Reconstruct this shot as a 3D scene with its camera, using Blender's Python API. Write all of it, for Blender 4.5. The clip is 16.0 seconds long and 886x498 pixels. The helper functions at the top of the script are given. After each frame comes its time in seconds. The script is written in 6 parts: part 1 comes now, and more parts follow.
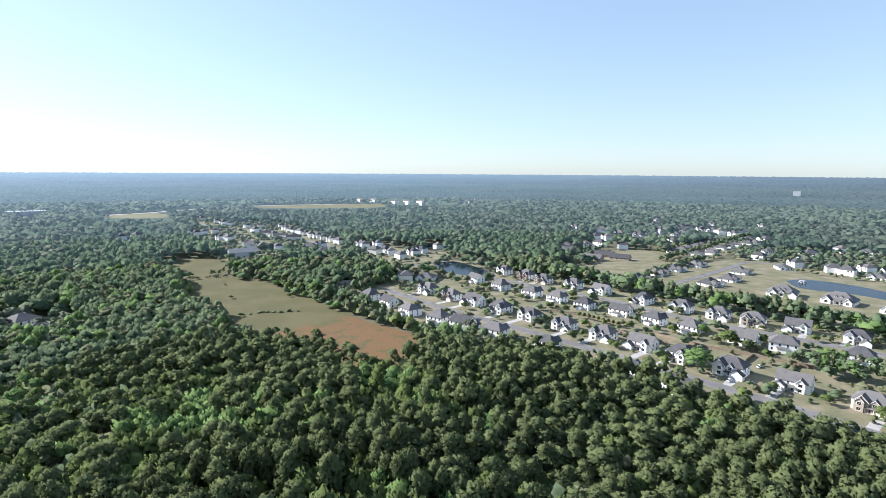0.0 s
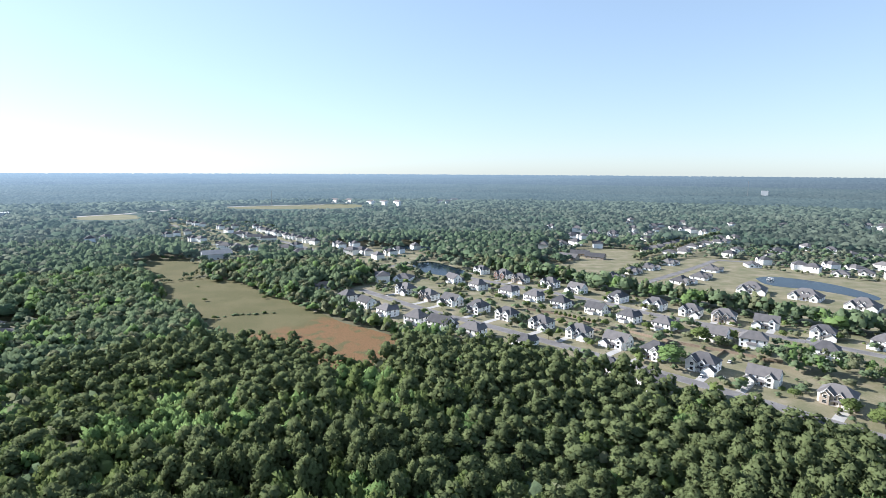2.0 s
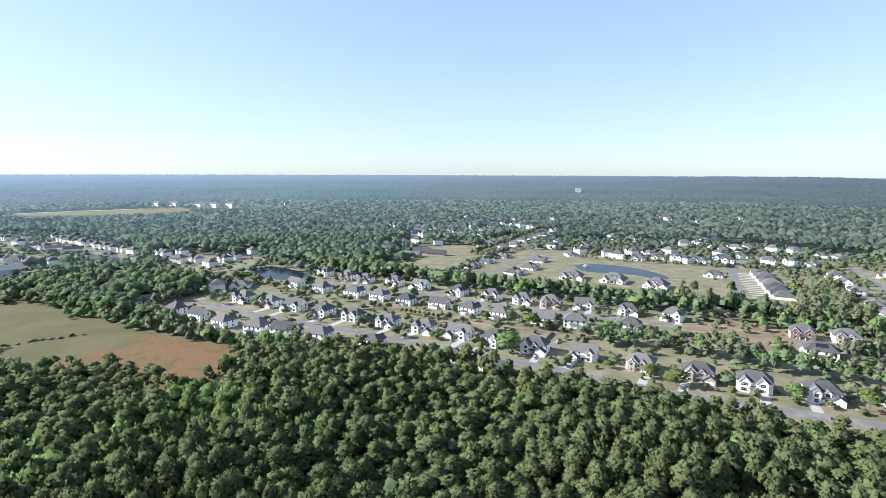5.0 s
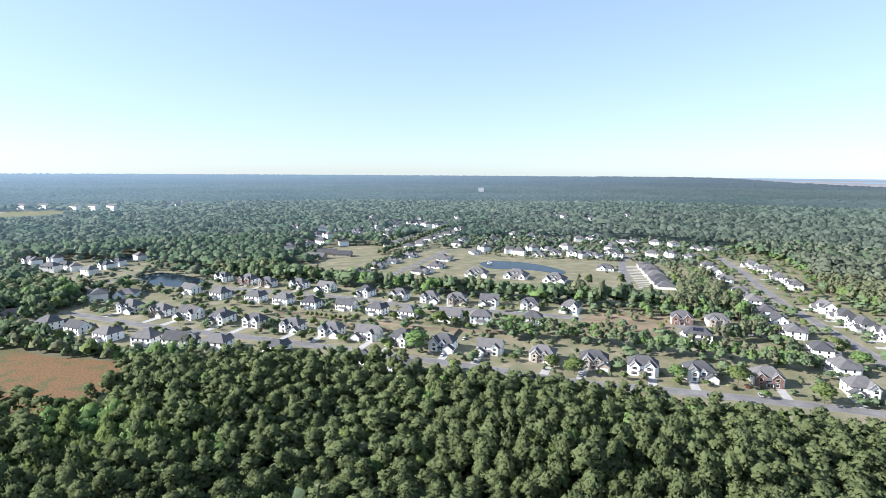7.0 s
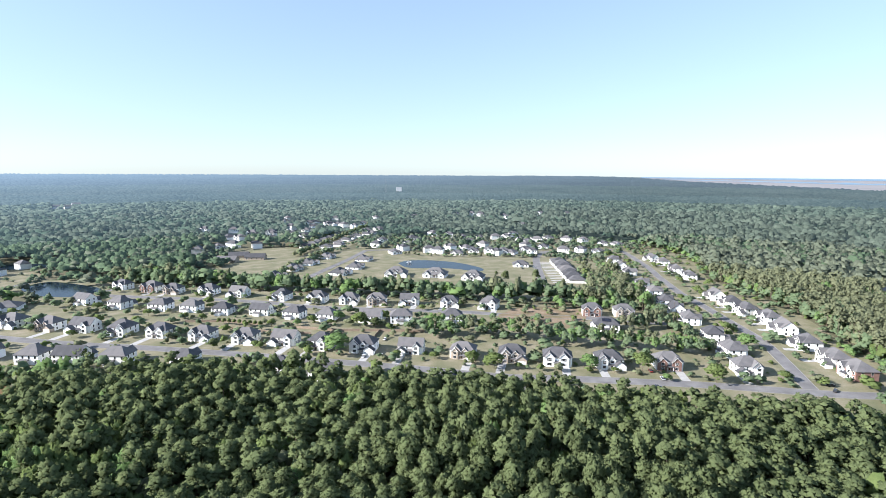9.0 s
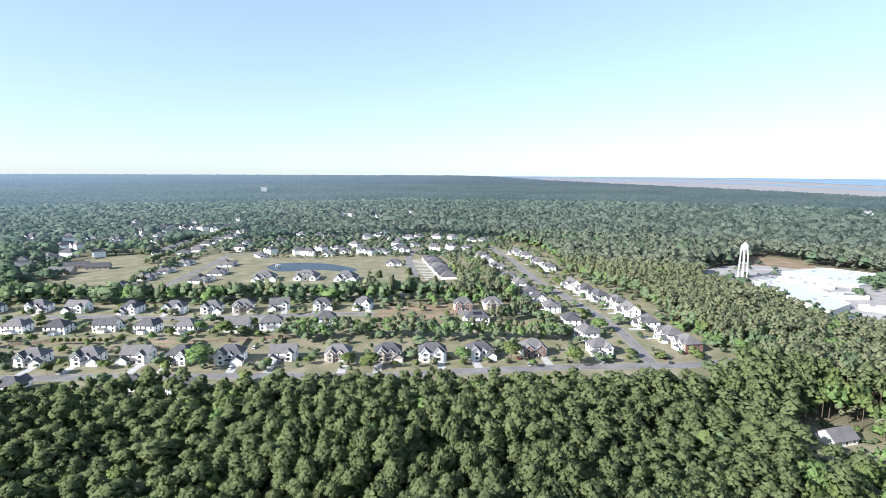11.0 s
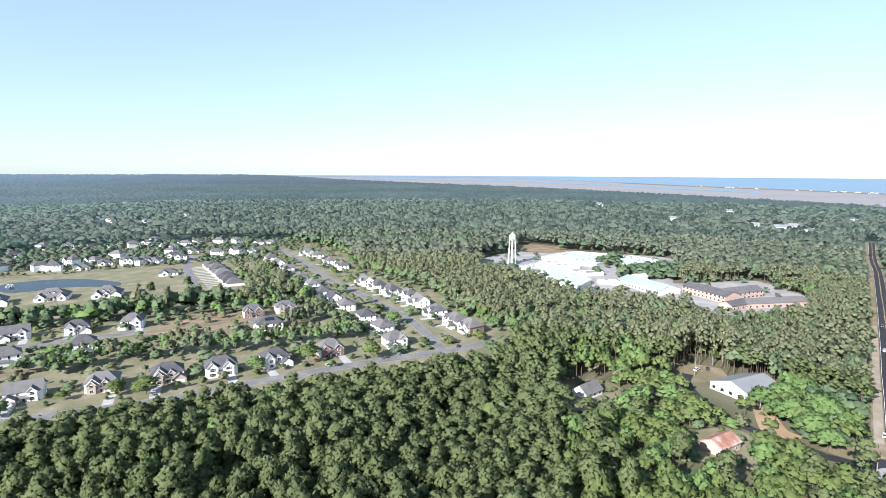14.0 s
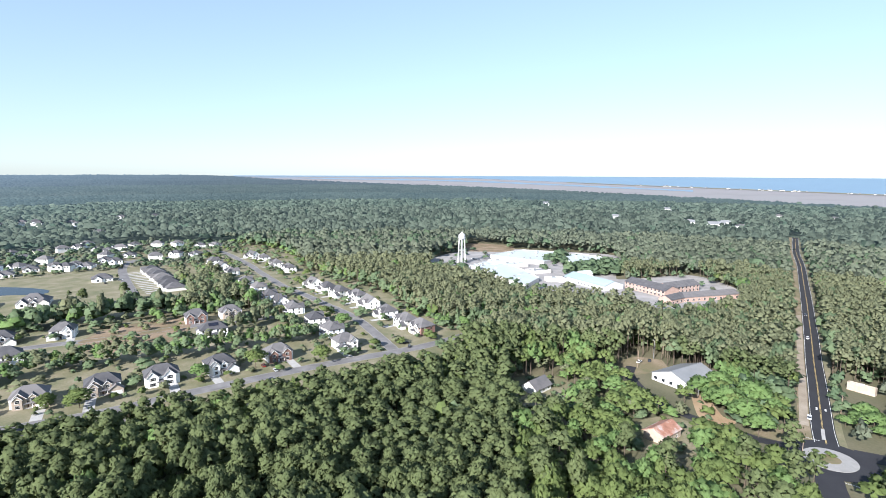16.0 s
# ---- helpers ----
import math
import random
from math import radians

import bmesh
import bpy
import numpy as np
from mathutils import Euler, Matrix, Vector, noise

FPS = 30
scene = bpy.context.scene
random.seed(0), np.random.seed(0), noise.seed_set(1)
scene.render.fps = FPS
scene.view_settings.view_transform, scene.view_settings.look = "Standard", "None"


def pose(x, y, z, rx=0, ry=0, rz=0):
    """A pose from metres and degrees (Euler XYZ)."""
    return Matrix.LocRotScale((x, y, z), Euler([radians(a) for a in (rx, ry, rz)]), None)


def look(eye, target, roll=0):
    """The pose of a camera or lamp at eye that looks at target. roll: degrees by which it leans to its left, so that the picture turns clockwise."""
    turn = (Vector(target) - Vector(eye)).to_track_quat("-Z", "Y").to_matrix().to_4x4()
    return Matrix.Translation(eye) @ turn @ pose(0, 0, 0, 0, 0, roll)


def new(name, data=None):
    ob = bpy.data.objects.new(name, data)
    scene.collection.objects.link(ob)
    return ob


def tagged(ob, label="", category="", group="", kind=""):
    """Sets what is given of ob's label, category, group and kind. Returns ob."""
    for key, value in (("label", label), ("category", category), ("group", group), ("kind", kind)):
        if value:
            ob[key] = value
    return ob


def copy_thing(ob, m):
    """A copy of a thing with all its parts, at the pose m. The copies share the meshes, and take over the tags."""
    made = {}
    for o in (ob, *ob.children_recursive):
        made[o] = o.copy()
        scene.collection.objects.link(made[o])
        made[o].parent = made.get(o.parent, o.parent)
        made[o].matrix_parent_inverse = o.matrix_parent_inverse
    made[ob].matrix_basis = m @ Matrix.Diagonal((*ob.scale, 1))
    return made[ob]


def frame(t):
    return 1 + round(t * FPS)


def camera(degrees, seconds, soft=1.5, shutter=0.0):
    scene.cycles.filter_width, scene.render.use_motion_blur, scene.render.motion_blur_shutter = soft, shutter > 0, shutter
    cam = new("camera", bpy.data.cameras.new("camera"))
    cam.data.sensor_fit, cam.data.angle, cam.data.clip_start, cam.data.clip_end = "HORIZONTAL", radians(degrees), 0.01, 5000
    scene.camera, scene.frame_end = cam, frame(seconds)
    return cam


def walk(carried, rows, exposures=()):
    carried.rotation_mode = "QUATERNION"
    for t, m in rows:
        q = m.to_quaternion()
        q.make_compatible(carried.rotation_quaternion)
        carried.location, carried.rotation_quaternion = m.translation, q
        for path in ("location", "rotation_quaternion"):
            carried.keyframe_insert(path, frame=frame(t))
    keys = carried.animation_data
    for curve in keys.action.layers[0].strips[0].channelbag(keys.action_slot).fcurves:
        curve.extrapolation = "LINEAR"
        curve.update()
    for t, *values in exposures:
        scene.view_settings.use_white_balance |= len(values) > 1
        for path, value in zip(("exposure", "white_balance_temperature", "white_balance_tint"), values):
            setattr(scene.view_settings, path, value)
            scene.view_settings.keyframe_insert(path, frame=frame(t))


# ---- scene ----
cam = camera(79.02, 16.0, 0.75)
EXPOSURES = [(0.0, 1.45), (5.0, 1.5), (11.0, 1.61), (14.3, 1.6), (15.3, 1.53), (16.0, 1.53)]
PATH = [
    (0.0, pose(0.0, 0.0, 108.0, 81.75, -0.37, 0.00)),
    (0.5, pose(0.0, 0.0, 108.0, 81.77, -0.40, -0.80)),
    (1.0, pose(0.0, 0.0, 108.0, 81.79, -0.35, -1.87)),
    (1.5, pose(0.0, 0.0, 108.0, 81.78, -0.34, -2.19)),
    (2.0, pose(0.0, 0.0, 108.0, 81.79, -0.33, -2.46)),
    (2.5, pose(0.0, 0.0, 108.0, 81.79, -0.28, -3.53)),
    (3.0, pose(0.0, 0.0, 108.0, 81.82, -0.28, -5.55)),
    (3.5, pose(0.0, 0.0, 108.0, 81.83, -0.28, -8.46)),
    (4.0, pose(0.0, 0.0, 108.0, 81.86, -0.21, -12.00)),
    (4.5, pose(0.0, 0.0, 108.0, 81.85, -0.22, -15.59)),
    (5.0, pose(0.0, 0.0, 108.0, 81.86, -0.22, -19.19)),
    (7.5, pose(0.0, 0.0, 108.0, 81.89, -0.37, -30.87)),
    (8.0, pose(0.0, 0.0, 108.0, 81.89, -0.33, -32.54)),
    (8.5, pose(0.0, 0.0, 108.0, 81.89, -0.33, -34.97)),
    (11.0, pose(0.0, 0.0, 108.0, 81.90, -0.33, -51.58)),
    (11.5, pose(0.0, 0.0, 108.0, 81.90, -0.32, -54.91)),
    (12.0, pose(0.0, 0.0, 108.0, 81.88, -0.31, -58.31)),
    (12.5, pose(0.0, 0.0, 108.0, 81.89, -0.32, -62.06)),
    (13.0, pose(0.0, 0.0, 108.0, 81.90, -0.29, -66.03)),
    (13.5, pose(0.0, 0.0, 108.0, 81.89, -0.32, -70.13)),
    (14.0, pose(0.0, 0.0, 108.0, 81.89, -0.28, -73.73)),
    (14.5, pose(0.0, 0.0, 108.0, 81.90, -0.23, -77.02)),
    (15.0, pose(0.0, 0.0, 108.0, 81.88, -0.21, -78.21)),
    (15.5, pose(0.0, 0.0, 108.0, 81.92, -0.19, -78.79)),
    (16.0, pose(0.0, 0.0, 108.0, 81.91, -0.21, -79.14)),
]
walk(cam, PATH, EXPOSURES)

# ---- world and sun ----
SUN_AZ, SUN_EL = -68.0, 28.0      # clockwise from +Y, above the horizon
world = bpy.data.worlds.new("sky")
scene.world = world
world.use_nodes = True
wn = world.node_tree.nodes
sky = wn.new("ShaderNodeTexSky")
sky.sky_type = "NISHITA"
sky.sun_disc = False
sky.sun_elevation = radians(SUN_EL)
sky.sun_rotation = radians(SUN_AZ)
sky.altitude = 108.0
sky.air_density, sky.dust_density, sky.ozone_density = 1.0, 0.35, 3.0
wn["Background"].inputs["Strength"].default_value = 0.135
soft_sky = wn.new("ShaderNodeGamma")
soft_sky.inputs["Gamma"].default_value = 0.58
haze = wn.new("ShaderNodeMix")
haze.data_type, haze.blend_type = "RGBA", "MULTIPLY"
haze.inputs["Factor"].default_value = 1.0
haze.inputs["B"].default_value = (0.848, 0.975, 1.14, 1.0)
world.node_tree.links.new(sky.outputs["Color"], soft_sky.inputs["Color"])
pale = wn.new("ShaderNodeHueSaturation")
pale.inputs["Saturation"].default_value = 0.86
world.node_tree.links.new(soft_sky.outputs["Color"], pale.inputs["Color"])
world.node_tree.links.new(pale.outputs["Color"], haze.inputs["A"])
world.node_tree.links.new(haze.outputs["Result"], wn["Background"].inputs["Color"])
sun_data = bpy.data.lights.new("sun", "SUN")
sun_data.energy, sun_data.angle, sun_data.color = 4.05, radians(0.5), (1.0, 0.975, 0.965)
sun = new("sun", sun_data)
sun_way = Vector((math.sin(radians(SUN_AZ)) * math.cos(radians(SUN_EL)), math.cos(radians(SUN_AZ)) * math.cos(radians(SUN_EL)), math.sin(radians(SUN_EL))))
sun.matrix_world = look(sun_way * 900, (0, 0, 0))
rng = np.random.default_rng(7)


# ---- materials ----
def material(name, colours, scale=1.0, rough=0.8, bump=0.0, fine=8.0, metal=0.0, spec=0.3, per_object=0.0, per_island=0.0, through_leaf=0.0, coords="Object"):
    """A surface whose colour wanders between the given ones at two scales of noise."""
    m = bpy.data.materials.new(name)
    m.use_nodes = True
    n, l = m.node_tree.nodes, m.node_tree.links
    bsdf = n["Principled BSDF"]
    bsdf.inputs["Roughness"].default_value = rough
    bsdf.inputs["Metallic"].default_value = metal
    bsdf.inputs["Specular IOR Level"].default_value = spec
    if coords == "World":
        where = n.new("ShaderNodeNewGeometry").outputs["Position"]
    else:
        where = n.new("ShaderNodeTexCoord").outputs["Object"]
    big, small = n.new("ShaderNodeTexNoise"), n.new("ShaderNodeTexNoise")
    big.inputs["Scale"].default_value, small.inputs["Scale"].default_value = scale, scale * fine
    big.inputs["Detail"].default_value, small.inputs["Detail"].default_value = 3.0, 4.0
    for t in (big, small):
        l.new(where, t.inputs["Vector"])
    add = n.new("ShaderNodeMath")
    add.operation = "MULTIPLY_ADD"
    add.inputs[1].default_value = 0.45
    l.new(small.outputs["Fac"], add.inputs[0])
    half = n.new("ShaderNodeMath")
    half.operation = "MULTIPLY_ADD"
    half.inputs[1].default_value, half.inputs[2].default_value = 1.1, -0.27
    l.new(big.outputs["Fac"], half.inputs[0])
    l.new(half.outputs[0], add.inputs[2])
    fac = add.outputs[0]
    for amount, source in ((per_object, "o"), (per_island, "i")):
        if amount:
            if source == "o":
                r = n.new("ShaderNodeObjectInfo").outputs["Random"]
            else:
                r = n.new("ShaderNodeNewGeometry").outputs["Random Per Island"]
            more = n.new("ShaderNodeMath")
            more.operation = "MULTIPLY_ADD"
            more.inputs[1].default_value = amount
            l.new(r, more.inputs[0])
            less = n.new("ShaderNodeMath")
            less.operation = "MULTIPLY_ADD"
            less.inputs[1].default_value, less.inputs[2].default_value = 1.0 - amount * 0.5, -amount * 0.25
            l.new(fac, less.inputs[0])
            l.new(less.outputs[0], more.inputs[2])
            fac = more.outputs[0]
    ramp = n.new("ShaderNodeValToRGB")
    while len(ramp.color_ramp.elements) < len(colours):
        ramp.color_ramp.elements.new(0.5)
    for i, c in enumerate(colours):
        e = ramp.color_ramp.elements[i]
        e.position, e.color = 0.2 + 0.6 * i / max(1, len(colours) - 1), (*c, 1.0)
    l.new(fac, ramp.inputs["Fac"])
    l.new(ramp.outputs["Color"], bsdf.inputs["Base Color"])
    if bump:
        b = n.new("ShaderNodeBump")
        b.inputs["Strength"].default_value = bump
        b.inputs["Distance"].default_value = 0.05
        l.new(small.outputs["Fac"], b.inputs["Height"])
        l.new(b.outputs["Normal"], bsdf.inputs["Normal"])
    if through_leaf:
        tr, mix = n.new("ShaderNodeBsdfTranslucent"), n.new("ShaderNodeMixShader")
        mix.inputs["Fac"].default_value = through_leaf
        l.new(ramp.outputs["Color"], tr.inputs["Color"])
        l.new(bsdf.outputs[0], mix.inputs[1])
        l.new(tr.outputs[0], mix.inputs[2])
        l.new(mix.outputs[0], n["Material Output"].inputs["Surface"])
    return m


def leaf_material(name, colours, stand=0.012, leaf=1.3, rough=0.85, glow=(0, 0, 0), through_leaf=0.24):
    """Foliage: the tone shifts from stand to stand, from clump to clump and from spray to spray, with a leafy relief."""
    m = bpy.data.materials.new(name)
    m.use_nodes = True
    n, l = m.node_tree.nodes, m.node_tree.links
    bsdf = n["Principled BSDF"]
    bsdf.inputs["Roughness"].default_value = rough
    bsdf.inputs["Specular IOR Level"].default_value = 0.02
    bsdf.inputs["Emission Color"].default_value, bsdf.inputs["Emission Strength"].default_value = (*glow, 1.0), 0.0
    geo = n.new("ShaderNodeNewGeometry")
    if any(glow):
        # haze painted as emission, stronger with distance and towards the sun
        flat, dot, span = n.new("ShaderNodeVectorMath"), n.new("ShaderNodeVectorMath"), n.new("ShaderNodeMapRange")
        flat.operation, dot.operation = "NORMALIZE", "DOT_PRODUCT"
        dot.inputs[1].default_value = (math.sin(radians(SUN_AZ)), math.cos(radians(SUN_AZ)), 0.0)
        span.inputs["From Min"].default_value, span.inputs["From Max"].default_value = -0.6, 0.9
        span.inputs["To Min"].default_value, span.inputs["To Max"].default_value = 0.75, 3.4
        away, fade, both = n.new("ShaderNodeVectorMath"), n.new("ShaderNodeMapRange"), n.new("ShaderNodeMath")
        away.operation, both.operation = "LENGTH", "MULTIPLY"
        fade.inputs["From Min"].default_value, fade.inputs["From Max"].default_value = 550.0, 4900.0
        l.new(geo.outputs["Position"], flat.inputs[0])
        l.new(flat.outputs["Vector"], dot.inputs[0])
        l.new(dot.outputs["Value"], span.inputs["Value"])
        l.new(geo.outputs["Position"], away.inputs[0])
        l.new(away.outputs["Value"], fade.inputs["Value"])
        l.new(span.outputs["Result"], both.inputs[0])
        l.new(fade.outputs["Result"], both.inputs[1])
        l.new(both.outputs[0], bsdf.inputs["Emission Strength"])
    terms = [(geo.outputs["Random Per Island"], 0.16)]
    for scale, weight, detail in ((stand, 0.6, 3.0), (leaf * 0.09, 0.55, 2.0), (leaf, 1.25, 6.0)):
        t = n.new("ShaderNodeTexNoise")
        t.inputs["Scale"].default_value, t.inputs["Detail"].default_value = scale, detail
        t.inputs["Roughness"].default_value = 0.5 if detail < 5 else 0.78
        l.new(geo.outputs["Position"], t.inputs["Vector"])
        terms.append((t.outputs["Fac"], weight))
    fine = terms[-1][0]
    total = None
    for source, weight in terms:
        mul = n.new("ShaderNodeMath")
        mul.operation = "MULTIPLY_ADD"
        mul.inputs[1].default_value = weight
        mul.inputs[2].default_value = -0.72 if total is None else 0.0
        l.new(source, mul.inputs[0])
        if total is not None:
            l.new(total, mul.inputs[2])
        total = mul.outputs[0]
    ramp = n.new("ShaderNodeValToRGB")
    ramp.color_ramp.elements.new(0.5)
    for i, c in enumerate(colours):
        e = ramp.color_ramp.elements[i]
        e.position, e.color = 0.22 + 0.28 * i, (*c, 1.0)
    l.new(total, ramp.inputs["Fac"])
    l.new(ramp.outputs["Color"], bsdf.inputs["Base Color"])
    b = n.new("ShaderNodeBump")
    b.inputs["Strength"].default_value, b.inputs["Distance"].default_value = 0.45, 0.8
    l.new(fine, b.inputs["Height"])
    l.new(b.outputs["Normal"], bsdf.inputs["Normal"])
    tr, mix = n.new("ShaderNodeBsdfTranslucent"), n.new("ShaderNodeMixShader")
    mix.inputs["Fac"].default_value = through_leaf
    gain = n.new("ShaderNodeVectorMath")
    gain.operation = "SCALE"
    gain.inputs["Scale"].default_value = 1.4
    l.new(ramp.outputs["Color"], gain.inputs[0])
    l.new(gain.outputs["Vector"], tr.inputs["Color"])
    l.new(bsdf.outputs[0], mix.inputs[1])
    l.new(tr.outputs[0], mix.inputs[2])
    l.new(mix.outputs[0], n["Material Output"].inputs["Surface"])
    return m


PINE = leaf_material("pine_needles", [(0.081, 0.104, 0.049), (0.111, 0.138, 0.065), (0.145, 0.178, 0.082)], through_leaf=0.29)
OAK = leaf_material("oak_leaves", [(0.093, 0.127, 0.047), (0.125, 0.166, 0.061), (0.160, 0.204, 0.077)], through_leaf=0.30)
FRESH = leaf_material("fresh_leaves", [(0.115, 0.183, 0.070), (0.160, 0.245, 0.094), (0.209, 0.304, 0.122)], through_leaf=0.42)
# haze of the middle distance put into paler, bluer copies of the leaves
MID_PINE = leaf_material("mid_haze_needles", [(0.128, 0.143, 0.084), (0.171, 0.187, 0.112), (0.211, 0.225, 0.131)], 0.010, 1.0, through_leaf=0.34)
MID_OAK = leaf_material("mid_haze_leaves", [(0.091, 0.129, 0.070), (0.126, 0.174, 0.099), (0.167, 0.219, 0.122)], 0.008, 0.6, through_leaf=0.32)
# emission colour of the haze that is put into the far leaves
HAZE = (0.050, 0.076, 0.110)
FAR_PINE = leaf_material("hazed_pine_needles", [(0.090, 0.109, 0.076), (0.123, 0.143, 0.102), (0.161, 0.181, 0.125)], 0.005, 0.35, glow=HAZE)
FAR_OAK = leaf_material("hazed_oak_leaves", [(0.063, 0.100, 0.062), (0.093, 0.136, 0.081), (0.125, 0.175, 0.100)], 0.005, 0.7, glow=HAZE)
# farther woods: air haze painted as bluish base colour and glow
HAZE_N = leaf_material("hazed_pines", [(0.069, 0.090, 0.072), (0.095, 0.120, 0.092), (0.123, 0.150, 0.115)], 0.004, 0.35, glow=HAZE)
HAZE_M = leaf_material("hazed_oaks", [(0.050, 0.078, 0.061), (0.071, 0.107, 0.077), (0.093, 0.130, 0.097)], 0.004, 0.35, glow=HAZE)
HAZE_0 = leaf_material("hazed_distant_woods", [(0.045, 0.069, 0.058), (0.085, 0.114, 0.087), (0.128, 0.160, 0.121)], 0.004, 0.5, glow=HAZE)
HAZE_1 = leaf_material("hazed_distant_woods", [(0.037, 0.059, 0.060), (0.063, 0.089, 0.083), (0.096, 0.125, 0.111)], 0.003, 0.3, glow=HAZE)
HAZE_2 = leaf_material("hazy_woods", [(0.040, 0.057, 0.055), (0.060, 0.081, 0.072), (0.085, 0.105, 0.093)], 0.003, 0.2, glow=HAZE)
HAZE_3 = leaf_material("hazed_horizon_woods", [(0.038, 0.051, 0.057), (0.054, 0.069, 0.072), (0.069, 0.086, 0.088)], 0.003, 0.1, glow=HAZE)
BARK = material("bark", [(0.070, 0.052, 0.038), (0.140, 0.112, 0.087)], 1.5, 0.9, 0.5)
SOIL = material("forest_floor", [(0.070, 0.074, 0.040), (0.110, 0.104, 0.062), (0.155, 0.135, 0.088)], 0.03, 0.95, fine=30, coords="World")
LAWN = material("lawn", [(0.103, 0.115, 0.058), (0.171, 0.158, 0.096), (0.258, 0.221, 0.159)], 0.07, 0.95, fine=14, coords="World")
STRAW = material("straw_grass", [(0.100, 0.112, 0.060), (0.140, 0.140, 0.080), (0.190, 0.178, 0.110)], 0.035, 0.95, fine=30, coords="World")


def meadow_material():
    """Rough pasture: green-brown, turning reddish towards the south-east, with tussocks and faint mowing strips."""
    m = bpy.data.materials.new("meadow_grass")
    m.use_nodes = True
    n, l = m.node_tree.nodes, m.node_tree.links
    bsdf = n["Principled BSDF"]
    bsdf.inputs["Roughness"].default_value, bsdf.inputs["Specular IOR Level"].default_value = 0.95, 0.1
    where = n.new("ShaderNodeNewGeometry").outputs["Position"]

    def field(scale, detail):
        t = n.new("ShaderNodeTexNoise")
        t.inputs["Scale"].default_value, t.inputs["Detail"].default_value = scale, detail
        l.new(where, t.inputs["Vector"])
        return t.outputs["Fac"]

    def ramp(fac, stops):
        r = n.new("ShaderNodeValToRGB")
        while len(r.color_ramp.elements) < len(stops):
            r.color_ramp.elements.new(0.5)
        for e, (at, c) in zip(r.color_ramp.elements, stops):
            e.position, e.color = at, (*c, 1.0)
        l.new(fac, r.inputs["Fac"])
        return r.outputs["Color"]

    def mix(fac, a, b):
        x = n.new("ShaderNodeMix")
        x.data_type = "RGBA"
        l.new(fac, x.inputs["Factor"])
        l.new(a, x.inputs["A"])
        l.new(b, x.inputs["B"])
        return x.outputs["Result"]

    grain = field(1.1, 8.0)
    green = ramp(grain, [(0.30, (0.062, 0.070, 0.030)), (0.5, (0.100, 0.098, 0.048)), (0.68, (0.150, 0.122, 0.068))])
    tan = ramp(grain, [(0.32, (0.084, 0.082, 0.040)), (0.5, (0.124, 0.112, 0.058)), (0.68, (0.172, 0.150, 0.086))])
    spread = n.new("ShaderNodeMapRange")
    spread.inputs["From Min"].default_value, spread.inputs["From Max"].default_value = 0.52, 0.66
    l.new(field(0.11, 6.0), spread.inputs["Value"])
    red = ramp(grain, [(0.32, (0.100, 0.078, 0.038)), (0.5, (0.170, 0.098, 0.052)), (0.68, (0.220, 0.132, 0.074))])
    patch = n.new("ShaderNodeMapRange")
    patch.inputs["From Min"].default_value, patch.inputs["From Max"].default_value = 0.42, 0.6
    l.new(field(0.035, 3.0), patch.inputs["Value"])
    base = mix(patch.outputs["Result"], green, tan)
    # how far south-east a place lies, with a frayed rim
    dot = n.new("ShaderNodeVectorMath")
    dot.operation = "DOT_PRODUCT"
    dot.inputs[1].default_value = (0.62, -0.78, 0.0)
    l.new(where, dot.inputs[0])
    fray = n.new("ShaderNodeMath")
    fray.operation = "MULTIPLY_ADD"
    fray.inputs[1].default_value = 60.0
    l.new(field(0.05, 4.0), fray.inputs[0])
    l.new(dot.outputs["Value"], fray.inputs[2])
    rim = n.new("ShaderNodeMapRange")
    rim.inputs["From Min"].default_value, rim.inputs["From Max"].default_value = -318.0, -302.0
    l.new(fray.outputs[0], rim.inputs["Value"])
    l.new(mix(rim.outputs["Result"], base, mix(spread.outputs["Result"], red, green)), bsdf.inputs["Base Color"])
    bump = n.new("ShaderNodeBump")
    bump.inputs["Strength"].default_value, bump.inputs["Distance"].default_value = 0.25, 0.2
    l.new(grain, bump.inputs["Height"])
    l.new(bump.outputs["Normal"], bsdf.inputs["Normal"])
    return m


MEADOW = meadow_material()
ASPHALT = material("worn_asphalt", [(0.113, 0.108, 0.107), (0.162, 0.154, 0.152), (0.216, 0.207, 0.204)], 0.12, 0.85, fine=16, coords="World")
NEW_ASPHALT = material("fresh_asphalt", [(0.022, 0.022, 0.026), (0.035, 0.035, 0.040)], 0.1, 0.8, fine=16, coords="World")
LOT_PAVE = material("pale_car_park", [(0.20, 0.19, 0.185), (0.28, 0.265, 0.255), (0.36, 0.34, 0.325)], 0.06, 0.85, fine=10, coords="World")
CONCRETE = material("pale_concrete", [(0.303, 0.292, 0.282), (0.420, 0.408, 0.392)], 0.3, 0.85, fine=8, coords="World")
KERB = material("worn_kerb", [(0.19, 0.18, 0.17), (0.26, 0.25, 0.235)], 0.3, 0.9, fine=8, coords="World")
CLAY = material("bare_clay", [(0.113, 0.106, 0.056), (0.200, 0.146, 0.095), (0.313, 0.238, 0.173)], 0.06, 0.95, fine=10, coords="World")
DIRT = material("bare_soil", [(0.111, 0.119, 0.058), (0.181, 0.148, 0.092), (0.284, 0.224, 0.166)], 0.08, 0.95, fine=14, coords="World")
SAND = material("bare_sand", [(0.21, 0.17, 0.125), (0.35, 0.30, 0.245)], 0.1, 0.95, fine=12, coords="World")
ORANGE_SAND = material("orange_sand", [(0.26, 0.175, 0.105), (0.33, 0.235, 0.15), (0.38, 0.29, 0.20)], 0.08, 0.95, fine=14, coords="World")
